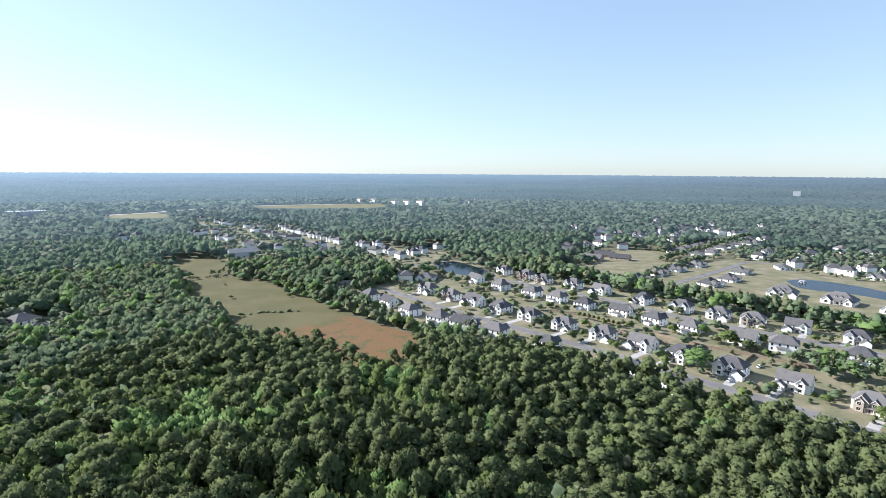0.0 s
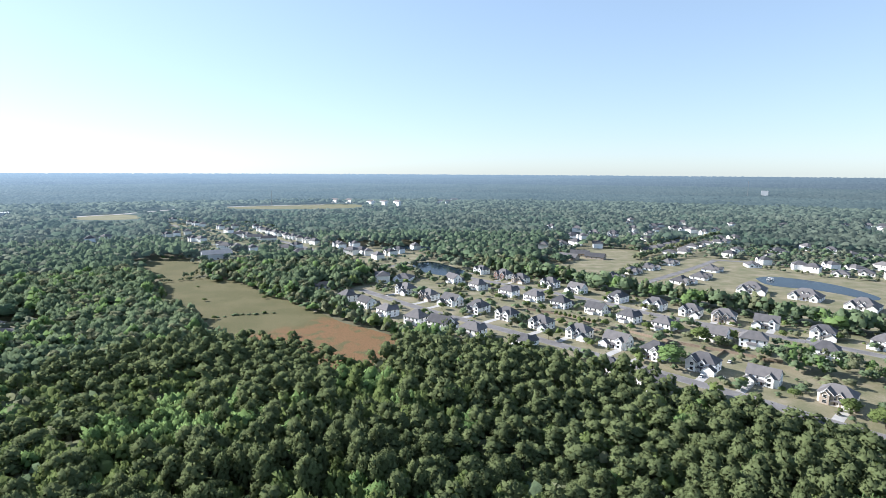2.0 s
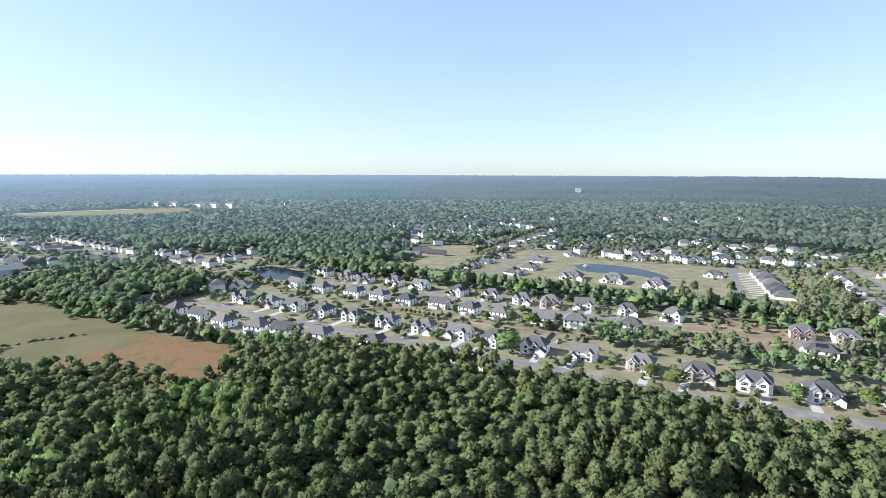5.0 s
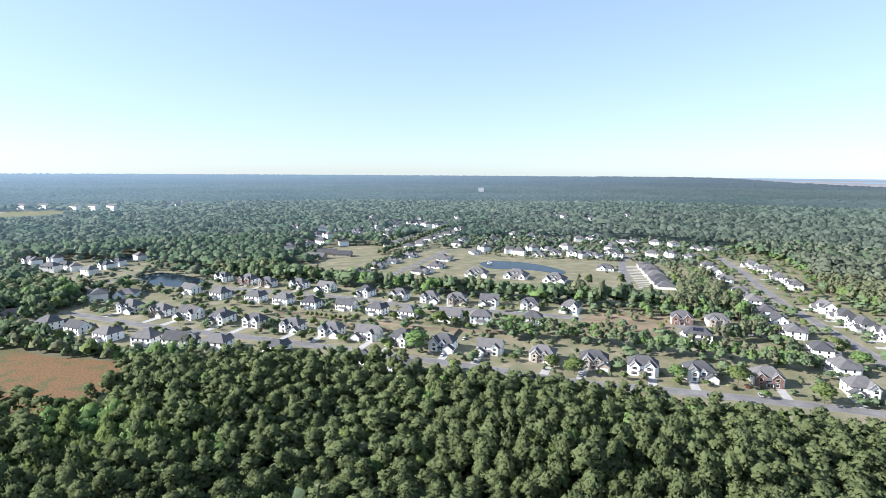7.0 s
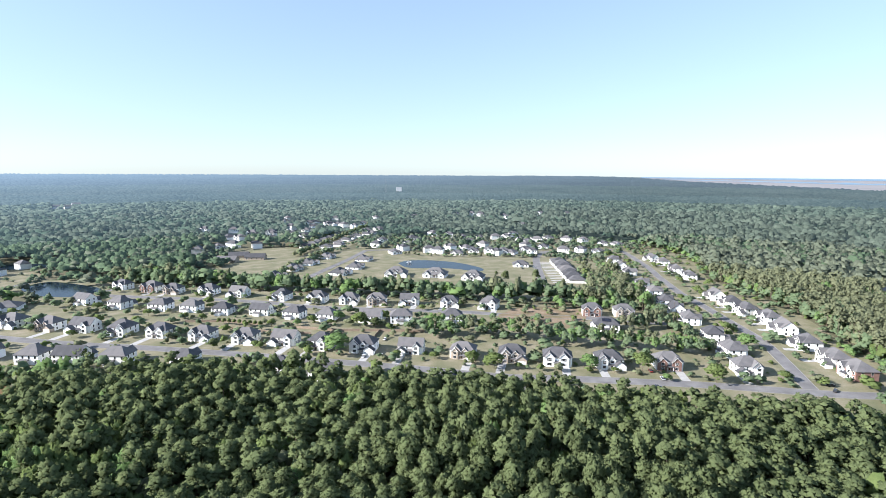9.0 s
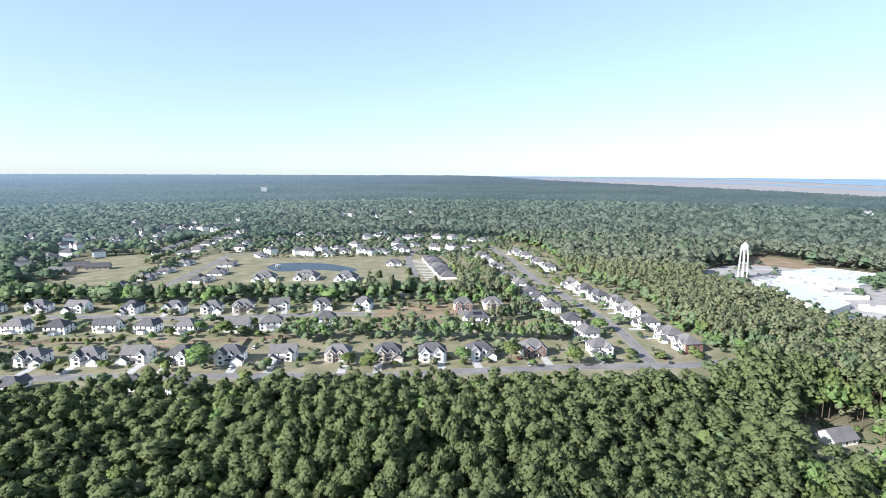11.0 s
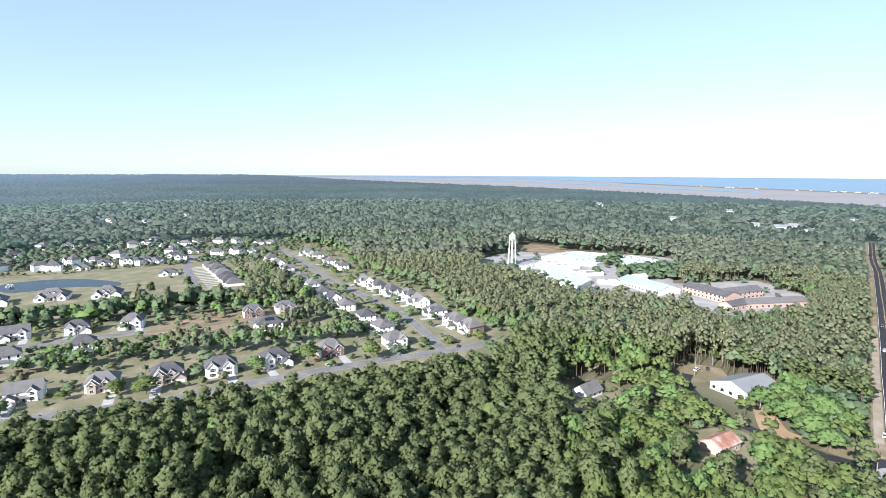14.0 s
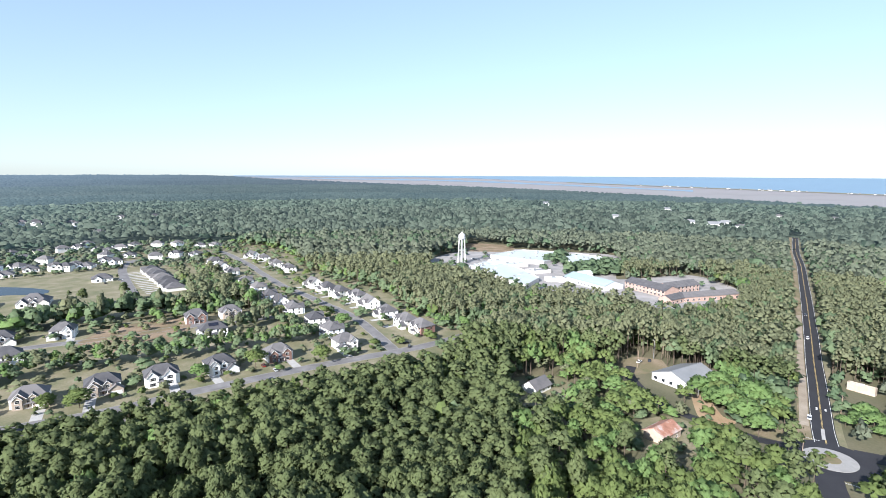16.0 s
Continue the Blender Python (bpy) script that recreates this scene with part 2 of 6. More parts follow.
APRON = material("worn_apron", [(0.24, 0.235, 0.225), (0.31, 0.30, 0.29)], 0.3, 0.9, fine=8, coords="World")
WATER = material("pond_water", [(0.010, 0.018, 0.028), (0.016, 0.028, 0.040)], 0.05, 0.12, 0.15, fine=20, spec=0.05, coords="World")
SEA = material("sea_water", [(0.018, 0.045, 0.085), (0.026, 0.058, 0.100)], 0.002, 0.5, fine=6, coords="World")
MARSH = material("salt_marsh", [(0.095, 0.088, 0.078), (0.125, 0.110, 0.100), (0.120, 0.120, 0.105)], 0.004, 0.9, fine=5, coords="World")
SIDING = material("painted_siding", [(0.76, 0.735, 0.68), (0.82, 0.815, 0.80), (0.86, 0.86, 0.86)], 0.3, 0.6, fine=6, per_object=0.8)
RED_BRICK = material("red_brick", [(0.170, 0.098, 0.080), (0.250, 0.150, 0.124)], 0.5, 0.85, fine=9)
TAN_BRICK = material("tan_brick", [(0.33, 0.27, 0.215), (0.44, 0.37, 0.31)], 0.5, 0.85, fine=9)
SCHOOL_BRICK = material("pink_brown_brick", [(0.34, 0.235, 0.195), (0.43, 0.31, 0.265)], 0.5, 0.85, fine=9)
SHINGLE = material("grey_shingles", [(0.060, 0.060, 0.066), (0.098, 0.095, 0.100), (0.145, 0.137, 0.137)], 0.25, 0.85, 0.3, fine=10, per_object=0.6)
TRIM = material("white_trim", [(0.72, 0.71, 0.68), (0.80, 0.79, 0.77)], 0.8, 0.5)
GLASS = material("window_glass", [(0.015, 0.018, 0.022), (0.03, 0.034, 0.04)], 0.5, 0.08, spec=0.6)
DOOR_PAINT = material("door_paint", [(0.10, 0.05, 0.035), (0.16, 0.08, 0.055)], 0.8, 0.5)
METAL_ROOF = material("grey_metal_roof", [(0.17, 0.175, 0.185), (0.24, 0.245, 0.25)], 0.1, 0.45, fine=10)
RUST_ROOF = material("rusty_roof", [(0.22, 0.10, 0.07), (0.33, 0.17, 0.12), (0.45, 0.43, 0.42)], 0.25, 0.7, fine=5)
WHITE_ROOF = material("white_roof", [(0.374, 0.419, 0.408), (0.449, 0.486, 0.477)], 0.05, 0.85, fine=10)
TEAL_ROOF = material("pale_teal_roof", [(0.24, 0.31, 0.34), (0.31, 0.38, 0.40)], 0.05, 0.85, fine=10)
STORE_WALL = material("pale_stucco", [(0.48, 0.46, 0.44), (0.58, 0.56, 0.54)], 0.3, 0.7)
WHITE_STEEL = material("white_steel", [(0.50, 0.51, 0.52), (0.60, 0.60, 0.60)], 0.3, 0.4)
SOLAR = material("solar_cells", [(0.012, 0.014, 0.022), (0.02, 0.022, 0.035)], 1.0, 0.15, spec=0.6)
FENCE = material("weathered_wood", [(0.20, 0.15, 0.11), (0.32, 0.25, 0.19)], 0.8, 0.85)


# ---- building helpers ----
def mesh_object(name, verts, faces, mat, parent=None, label=""):
    me = bpy.data.meshes.new(name)
    me.from_pydata(verts, [], faces)
    me.materials.append(mat)
    ob = new(name, me)
    if parent is not None:
        ob.parent = parent
    if label:
        ob["label"] = label
    return ob


def part(name, bm, mat, parent, label=""):
    me = bpy.data.meshes.new(name)
    bm.normal_update()
    bm.to_mesh(me)
    bm.free()
    me.materials.append(mat)
    ob = new(name, me)
    ob.parent = parent
    if label:
        ob["label"] = label
    return ob


def shared(name, me, parent, m):
    ob = new(name, me)
    ob.parent = parent
    ob.matrix_basis = m
    return ob


def box(bm, x0, y0, z0, x1, y1, z1):
    v = [bm.verts.new(p) for p in ((x0, y0, z0), (x1, y0, z0), (x1, y1, z0), (x0, y1, z0), (x0, y0, z1), (x1, y0, z1), (x1, y1, z1), (x0, y1, z1))]
    for f in ((3, 2, 1, 0), (4, 5, 6, 7), (0, 1, 5, 4), (1, 2, 6, 5), (2, 3, 7, 6), (3, 0, 4, 7)):
        bm.faces.new([v[i] for i in f])


def solid(bm, verts, faces):
    v = [bm.verts.new(p) for p in verts]
    for f in faces:
        bm.faces.new([v[i] for i in f])


def gable_wall(bm, x0, x1, y0, y1, z, rise):
    """A triangular prism with its gable ends at y0 and y1."""
    c = (x0 + x1) / 2
    solid(bm, [(x0, y0, z), (x1, y0, z), (c, y0, z + rise), (x0, y1, z), (x1, y1, z), (c, y1, z + rise)],
          [(0, 1, 2), (5, 4, 3), (0, 2, 5, 3), (2, 1, 4, 5), (1, 0, 3, 4)])


def hip_roof(bm, x0, y0, x1, y1, z, rise, over=0.45, thick=0.22):
    x0, y0, x1, y1 = x0 - over, y0 - over, x1 + over, y1 + over
    w, d = x1 - x0, y1 - y0
    if w >= d:
        r0, r1 = (x0 + d * 0.46, (y0 + y1) / 2), (x1 - d * 0.46, (y0 + y1) / 2)
        slopes = [(4, 5, 9, 8), (5, 6, 9), (6, 7, 8, 9), (7, 4, 8)]
    else:
        r0, r1 = ((x0 + x1) / 2, y0 + w * 0.46), ((x0 + x1) / 2, y1 - w * 0.46)
        slopes = [(4, 5, 8), (5, 6, 9, 8), (6, 7, 9), (7, 4, 8, 9)]
    base = [(x0, y0), (x1, y0), (x1, y1), (x0, y1)]
    solid(bm, [(*p, z) for p in base] + [(*p, z + thick) for p in base] + [(*r0, z + rise + thick), (*r1, z + rise + thick)],
          [(3, 2, 1, 0), (0, 1, 5, 4), (1, 2, 6, 5), (2, 3, 7, 6), (3, 0, 4, 7)] + slopes)


def gable_roof(bm, x0, x1, y0, y1, z, rise, over=0.4, thick=0.2):
    """Two slopes with the ridge along y."""
    c, k = (x0 + x1) / 2, rise / ((x1 - x0) / 2)
    ring = [(x0 - over, z - over * k), (c, z + rise), (x1 + over, z - over * k), (x1 + over, z - over * k + thick), (c, z + rise + thick), (x0 - over, z - over * k + thick)]
    n = len(ring)
    v = [(x, y0 - over, h) for x, h in ring] + [(x, y1, h) for x, h in ring]
    solid(bm, v, [(0, 1, 4, 5), (1, 2, 3, 4), (n + 5, n + 4, n + 1, n), (n + 4, n + 3, n + 2, n + 1)] + [(i, n + i, n + (i + 1) % n, (i + 1) % n) for i in range(n)])


def thing(name, label, category, group=""):
    return tagged(new(name), label, category, group)


def inside(x, y, polygon):
    """Which of the places lie in the polygon."""
    hit = np.zeros(len(x), bool)
    for (x0, y0), (x1, y1) in zip(polygon, polygon[1:] + polygon[:1]):
        if y0 != y1:
            hit ^= ((y0 > y) != (y1 > y)) & (x < (x1 - x0) * (y - y0) / (y1 - y0) + x0)
    return hit


def off_line(x, y, line):
    """Distance of the places from a polyline."""
    best = np.full(len(x), 1e9)
    for (x0, y0), (x1, y1) in zip(line, line[1:]):
        dx, dy = x1 - x0, y1 - y0
        s = np.clip(((x - x0) * dx + (y - y0) * dy) / (dx * dx + dy * dy), 0, 1)
        best = np.minimum(best, np.hypot(x - x0 - s * dx, y - y0 - s * dy))
    return best


def smooth_line(line, step=4.0):
    """The polyline rounded by a spline and cut into short steps."""
    p = [Vector(q) for q in line]
    p = [p[0] * 2 - p[1]] + p + [p[-1] * 2 - p[-2]]
    out = []
    for a, b, c, d in zip(p, p[1:], p[2:], p[3:]):
        n = max(1, int((c - b).length / step))
        for i in range(n):
            t = i / n
            out.append(0.5 * ((2 * b) + (c - a) * t + (2 * a - 5 * b + 4 * c - d) * t * t + (3 * b - a - 3 * c + d) * t ** 3))
    return out + [p[-2]]


def ribbon(name, line, width, z, mat, parent=None, offset=0.0, height=0.0, step=4.0):
    pts = smooth_line(line, step)
    verts, faces = [], []
    for i, q in enumerate(pts):
        way = (pts[min(i + 1, len(pts) - 1)] - pts[max(i - 1, 0)]).normalized()
        side = Vector((-way.y, way.x))
        for s in (-0.5, 0.5):
            e = q + side * (offset + s * width)
            verts.append((e.x, e.y, z))
            if height:
                verts.append((e.x, e.y, z + height))
    k = 4 if height else 2
    for i in range(len(pts) - 1):
        a, b = i * k, (i + 1) * k
        if height:
            faces += [(a + 1, b + 1, b + 3, a + 3)[::-1], (a, b, b + 1, a + 1), (a + 3, b + 3, b + 2, a + 2)]
        else:
            faces.append((a, b, b + 1, a + 1)[::-1])
    return mesh_object(name, verts, faces, mat, parent)


def sheet(name, polygon, z, mat, round_off=True):
    pts = smooth_line(polygon + polygon[:1], 6.0)[:-1] if round_off else [Vector(p) for p in polygon]
    bm = bmesh.new()
    bm.faces.new([bm.verts.new((p.x, p.y, z)) for p in pts])
    bmesh.ops.triangulate(bm, faces=bm.faces)
    for f in bm.faces:
        if f.normal.z < 0:
            f.normal_flip()
    return part(name, bm, mat, None)


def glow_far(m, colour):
    """Haze over the far water and marsh, put into the material as a pale emission."""
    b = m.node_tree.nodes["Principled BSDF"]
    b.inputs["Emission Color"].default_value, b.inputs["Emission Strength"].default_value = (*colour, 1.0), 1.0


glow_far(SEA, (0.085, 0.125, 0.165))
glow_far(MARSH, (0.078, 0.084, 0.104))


# ---- ground and distance ----
RISE_FROM, EDGE = 2000.0, 4900.0


def level(r):
    """The land lies flat and swells gently towards the horizon."""
    return 76.0 * (np.maximum(0.0, r - RISE_FROM) / (EDGE - RISE_FROM)) ** 1.25


rings = [0, 60, 120, 200, 300, 450, 650, 900, 1200, 1600, 2000] + list(range(2145, 4901, 145))
steps = 180
verts = [(0, 0, 0)]
faces = []
for r in rings[1:]:
    h = float(level(r))
    verts += [(r * math.sin(2 * math.pi * i / steps), r * math.cos(2 * math.pi * i / steps), h) for i in range(steps)]
for i in range(steps):
    faces.append((0, 1 + (i + 1) % steps, 1 + i))
    for k in range(len(rings) - 2):
        a, b = 1 + k * steps, 1 + (k + 1) * steps
        faces.append((a + i, a + (i + 1) % steps, b + (i + 1) % steps, b + i))
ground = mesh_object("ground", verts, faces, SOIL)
# beyond 900 m the floor wears the woods' painted haze, so gaps match
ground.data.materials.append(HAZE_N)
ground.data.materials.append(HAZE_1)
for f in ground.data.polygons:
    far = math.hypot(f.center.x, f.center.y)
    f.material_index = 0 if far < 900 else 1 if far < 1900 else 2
tagged(ground, "dark leaf-littered forest floor, haze-coloured and glowing towards the horizon", "ground", kind="structure")


def far_band(name, az0, az1, r0, r1, lift, mat, ragged=0.0):
    """A strip of far land or water, between two bearings and two distances."""
    n, m = 90, 8
    verts, faces = [], []
    for i in range(n + 1):
        az = radians(az0 + (az1 - az0) * i / n)
        a = r0(math.degrees(az)) + ragged * noise.noise((i * 0.35, 3.0, 0))
        b = r1(math.degrees(az)) + ragged * noise.noise((i * 0.35, 9.0, 0))
        for k in range(m + 1):
            r = a + (b - a) * k / m
            verts.append((r * math.sin(az), r * math.cos(az), float(level(np.float64(r))) + lift))
    for i in range(n):
        for k in range(m):
            q = i * (m + 1) + k
            faces.append((q, q + m + 1, q + m + 2, q + 1)[::-1])
    return mesh_object(name, verts, faces, mat)


EYE = 108.0
REACH = np.linspace(1500.0, EDGE, 2000)
DIP = np.degrees(np.arctan2(EYE - level(REACH), REACH))


def reach(dip):
    """The distance at which the land lies so many degrees below the level of the eye."""
    return float(np.interp(-dip, -DIP, REACH))


def shore(az):
    """Where the woods end and the marsh begins."""
    return reach(float(np.interp(az, [55.5, 58, 62, 71.4, 84.5, 98.5, 109.5, 117.5, 131.5], [0.40, 0.52, 0.80, 1.2, 1.65, 2.2, 2.6, 2.85, 3.1])))


def sea_edge(az):
    return reach(float(np.interp(az, [59.1, 76.5, 81.5, 91.5, 98.5, 109.5, 117.5, 131.5], [0.48, 0.52, 0.6, 0.95, 1.2, 1.5, 1.7, 1.9])))


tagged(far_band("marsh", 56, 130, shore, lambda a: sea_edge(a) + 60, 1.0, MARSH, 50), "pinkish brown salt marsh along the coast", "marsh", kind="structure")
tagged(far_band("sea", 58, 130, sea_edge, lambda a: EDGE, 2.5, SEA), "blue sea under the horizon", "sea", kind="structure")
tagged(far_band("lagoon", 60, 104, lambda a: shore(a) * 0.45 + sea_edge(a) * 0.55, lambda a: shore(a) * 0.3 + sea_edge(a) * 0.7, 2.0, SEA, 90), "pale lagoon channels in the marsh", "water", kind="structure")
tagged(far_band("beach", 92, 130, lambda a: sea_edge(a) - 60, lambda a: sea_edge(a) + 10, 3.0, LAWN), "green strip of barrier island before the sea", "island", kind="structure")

# ---- open land ----
HOOD = [(-90, 462), (-54, 408), (-22, 360), (6.1, 338), (31.6, 306.9), (56, 297.8), (75.4, 270.6), (104.9, 246.2), (136.3, 214.5), (164.5, 177.7), (189.5, 147.9), (223.3, 109.4), (252, 80.1), (279.4, 47.5), (325.8, 63.5), (339.4, 160.9), (382.3, 220.7), (378.5, 239), (352.5, 264), (306.6, 321.7), (274.5, 356.6), (238.1, 393.5), (201.6, 435.4), (152.8, 491.2), (116.1, 535.5), (73.4, 589.8), (36.7, 546), (-6, 540), (-42, 528)]
STREET_D = [(279.4, 47.5), (349, 33.6), (368.8, 64.2), (405.6, 99.9), (469.7, 150), (518.7, 204.5), (552.6, 259.5), (630.5, 311.1), (697.5, 368.1), (734.8, 466.5), (662.6, 504.9), (571.3, 422.3), (522.6, 375), (461.6, 301.6), (400.6, 238.4), (339.4, 160.9), (308.9, 131.3)]
POND_SIDE = [(173.1, 511), (215.8, 453.2), (254.4, 410.3), (290.7, 373.4), (322.8, 338.5), (354.8, 296.3), (419.3, 306.8), (439.7, 334.6), (517, 429.7), (541, 404.9), (607.6, 427.4), (700, 440), (738, 470), (720, 545), (694, 604), (609.2, 645.5), (561, 713), (476.3, 768.9), (403.1, 716.1), (366.4, 668.5), (317.6, 651.3), (287.1, 621.7), (219.9, 562.5)]
GRASS_MID = [(134.5, 567.4), (171.1, 513), (287.1, 628.7), (319.7, 669.3), (293.3, 744), (236.3, 750.7), (181.3, 729.2), (148.7, 667.4)]
W_ROWS = [(293.2, 705.8), (319.7, 659.3), (366.5, 694.6), (502.7, 834.8), (488.6, 853.2), (421.5, 843.3)]
WEST_POND = [(-18, 618), (6.1, 654), (30.6, 648), (61.1, 599.9), (67.2, 563.9), (55, 539.9), (12.2, 546), (-6, 576)]
LEFT_GROUP = [(-126, 762), (-94, 672), (-60, 610), (-24, 600), (6.1, 654), (12.2, 708), (-24, 720), (-72, 768)]
LEFT_SUB = [(-525, 1128), (-568, 1260), (-443, 1124), (-324, 1096), (-209, 919), (-151, 828), (-134, 734), (-164, 716), (-246, 773), (-262, 712), (-336, 790), (-404, 857)]
LEFT_BIG = [(-288, 678), (-266, 630), (-216, 642), (-198, 708), (-240, 744), (-282, 720)]
LEFT_FAR_YARD = [(-330, 386), (-310, 330), (-246, 314), (-240, 360), (-288, 398)]
FIELD_UP = [(-329.7, 611.9), (-313.3, 649.0), (-277.3, 659.1), (-241.7, 603.8), (-227.4, 562.7), (-252.0, 531.3)]
FIELD = [(-253.8, 525.6), (-250.5, 543.2), (-223.0, 544.1), (-190.1, 533.3), (-143.8, 482.1), (-105.4, 439.6), (-75.3, 403.8), (-53.9, 376.0), (-36.3, 362.2), (-19.7, 346.9), (-12.4, 334.9), (-12.8, 292.5), (-20.3, 276.9), (-29.7, 266.1), (-41.6, 267.6), (-52.8, 280.9), (-71.5, 295.4), (-92.2, 305.8), (-115.9, 326.6), (-134.4, 347.7), (-150.2, 363.8), (-170.0, 397.3), (-198.4, 422.0)]
SHOPS = [(639.2, 145.0), (699.7, 129.2), (743.8, 100.9), (767.2, 47.0), (755.1, -27.7), (736.9, -89.6), (656.7, -93.2), (581.4, -74.6), (568.0, -84.1), (605.0, -155.7), (533.6, -180.0), (484.3, -159.7), (446.2, -97.6), (487.7, -73.0), (496.5, -14.4), (505.5, 14.2), (549.3, 47.6), (606.4, 105.2)]
CHURCH_YARD = [(270.0, -72.6), (272.8, -79.8), (259.7, -80.5), (247.7, -80.9), (243.0, -85.3), (237.1, -80.0), (242.7, -70.2)]
HALL_YARD = [(313.1, -44.1), (323.2, -55.0), (320.1, -69.3), (309.0, -70.1), (293.2, -51.9), (296.3, -42.0)]
COTTAGE_YARD = [(246.5, 15.4), (274.5, 14.6), (283, -5.6), (265.6, -19.1), (234.8, -11.3), (230.2, 5.8)]
SHED_YARD = [(211.1, -37.7), (233, -40.3), (243.5, -59.6), (226.3, -68.1), (206.6, -55.6)]
EAST_YARD = [(296, -148), (297, -156), (284, -165), (262, -158), (240, -146), (224, -137), (229, -127), (250, -130), (276, -140)]
TOWN_LAWN = [(541, 442), (578, 440), (531, 384), (473, 325), (441, 323), (468, 354)]
LOT = [(280.2, 290), (310.5, 294.4), (334.5, 278.6), (342.4, 256.2), (299.9, 230), (274.8, 239.7), (263.9, 262.2)]
BROWN_FIELD = [(730.4, 111.0), (816.1, 113.5), (791.2, 48.5), (737.7, 52.1)]
FAR_MEADOW = [(-800, 1258), (-777, 1313), (-738, 1343), (-640, 1275), (-640, 1200), (-730, 1190)]
FAR_CLEARING = [(-597, 1569), (-490, 1663), (-375, 1743), (-238, 1770), (-161, 1710), (-214, 1582), (-409, 1542)]
OPEN = [HOOD, STREET_D, TOWN_LAWN, POND_SIDE, GRASS_MID, W_ROWS, WEST_POND, LEFT_GROUP, LEFT_SUB, LEFT_BIG, LEFT_FAR_YARD, FIELD_UP, FIELD, SHOPS, CHURCH_YARD, HALL_YARD, COTTAGE_YARD, SHED_YARD, EAST_YARD, FAR_MEADOW, FAR_CLEARING, BROWN_FIELD]

for place, (polygon, height, mat, name, label) in enumerate((
        (HOOD, 0.05, LAWN, "lawn", "olive and straw-coloured lawns between the houses"), (STREET_D, 0.055, LAWN, "lawn", "dry lawns along the side street"), (TOWN_LAWN, 0.06, LAWN, "lawn", "mown lawn behind the town houses"),
        (POND_SIDE, 0.05, LAWN, "lawn", "mown grass round the long pond"), (GRASS_MID, 0.05, LAWN, "lawn", "wide green-brown lawn by brick houses"),
        (W_ROWS, 0.05, LAWN, "lawn", "lawns between rows of small houses"), (WEST_POND, 0.05, LAWN, "lawn", "grass bank round the small pond"),
        (LEFT_GROUP, 0.05, LAWN, "lawn", "lawns at a house group"), (LEFT_SUB, 0.05, STRAW, "lawn", "lawns of the far housing estate"),
        (LEFT_BIG, 0.05, LAWN, "lawn", "yard round the big white building"), (LEFT_FAR_YARD, 0.05, LAWN, "lawn", "shaded yard among trees"),
        (FIELD_UP, 0.05, MEADOW, "meadow", "upper straw-coloured meadow"), (FIELD, 0.05, MEADOW, "meadow", "wide straw-coloured meadow"),
        (SHOPS, 0.05, LOT_PAVE, "pavement", "grey car park round the white shops"),
        (CHURCH_YARD, 0.05, ORANGE_SAND, "yard", "bare orange sand yard"), (HALL_YARD, 0.05, DIRT, "yard", "bare sandy yard behind the hall"), (COTTAGE_YARD, 0.05, LAWN, "yard", "sandy yard among trees"),
        # the east yard's dark soil colour stands in for tree shade
        (SHED_YARD, 0.05, LAWN, "yard", "sandy yard by the shed"), (EAST_YARD, 0.05, SOIL, "yard", "dark ground beside the road, its tree shade put into the colour"),
        ([(233.5, -87.7), (239.8, -96.6), (245.2, -107.5), (252.6, -116.9), (241.2, -113.7), (233.6, -108.1), (227.8, -96.4)], 0.06, DIRT, "yard", "pale sandy corner beside the roundabout"), (LOT, 0.09, CLAY, "bare_lot", "bare brown building plot with sparse weeds"), (BROWN_FIELD, 0.09, CLAY, "bare_lot", "bare brown strip behind the shops"),
        (FAR_MEADOW, 0.05, STRAW, "meadow", "distant pale meadow"), (FAR_CLEARING, 0.05, STRAW, "meadow", "distant pale clearing"))):
    tagged(sheet(name, polygon, height + 0.002 * place, mat), label, name, kind="structure")

LONG_POND = [(348.1, 533.6), (367.4, 542.6), (387.6, 532.1), (405.4, 505.3), (409.5, 472.2), (403.9, 442.7), (388.9, 435.8), (381.8, 458.2), (368.7, 478.3), (349.5, 489.9), (339.9, 504.6)]
SMALL_POND = [(-10, 624), (12.2, 641), (36.7, 607), (49.9, 570.9), (29.5, 550), (0, 580)]
FAR_POND = [(-58, 768), (-12, 786), (48.9, 767.9), (36.7, 738), (-24, 746)]
for polygon, label in ((LONG_POND, "long dark blue pond with a small fountain"), (SMALL_POND, "small dark blue pond among trees"), (FAR_POND, "dark woodland pond")):
    tagged(sheet("pond", polygon, 0.12, WATER), label, "pond", kind="structure")

# ---- roads ----
ROAD_A = [(-53, 485), (-36, 463), (-10, 430), (19.4, 396), (55, 359.8), (103.9, 305.4), (159.7, 240.2), (182.8, 210.6), (201.9, 189), (224.9, 169.2), (272.7, 122.2), (316, 74.1), (356.3, 42.4)]
ROAD_B = [(48.9, 541.9), (73.4, 515.8), (118.2, 472.5), (150.7, 436.1), (175.1, 399.6), (205.6, 368), (242, 333.1), (269.2, 306.4), (294.2, 273.6), (323.2, 248.6), (352.1, 211.4), (368.9, 190.6)]
ROAD_D = [(307.2, 89.7), (334.6, 109.2), (362.1, 129.8), (381.4, 147.5), (405.9, 175.3), (427.3, 199.1), (443.6, 217.9), (464, 242.7), (492.4, 270.3), (525.9, 301.9), (565.5, 337.3), (600.1, 372.9), (635.6, 409.4), (662.1, 441.1)]
TOWN_ROAD = [(571.9, 495), (511.2, 461.2), (377.2, 328.1)]
PATIO_ROAD = [(209.8, 500.4), (258.6, 543.8), (311.5, 591.1), (366.4, 644.4)]
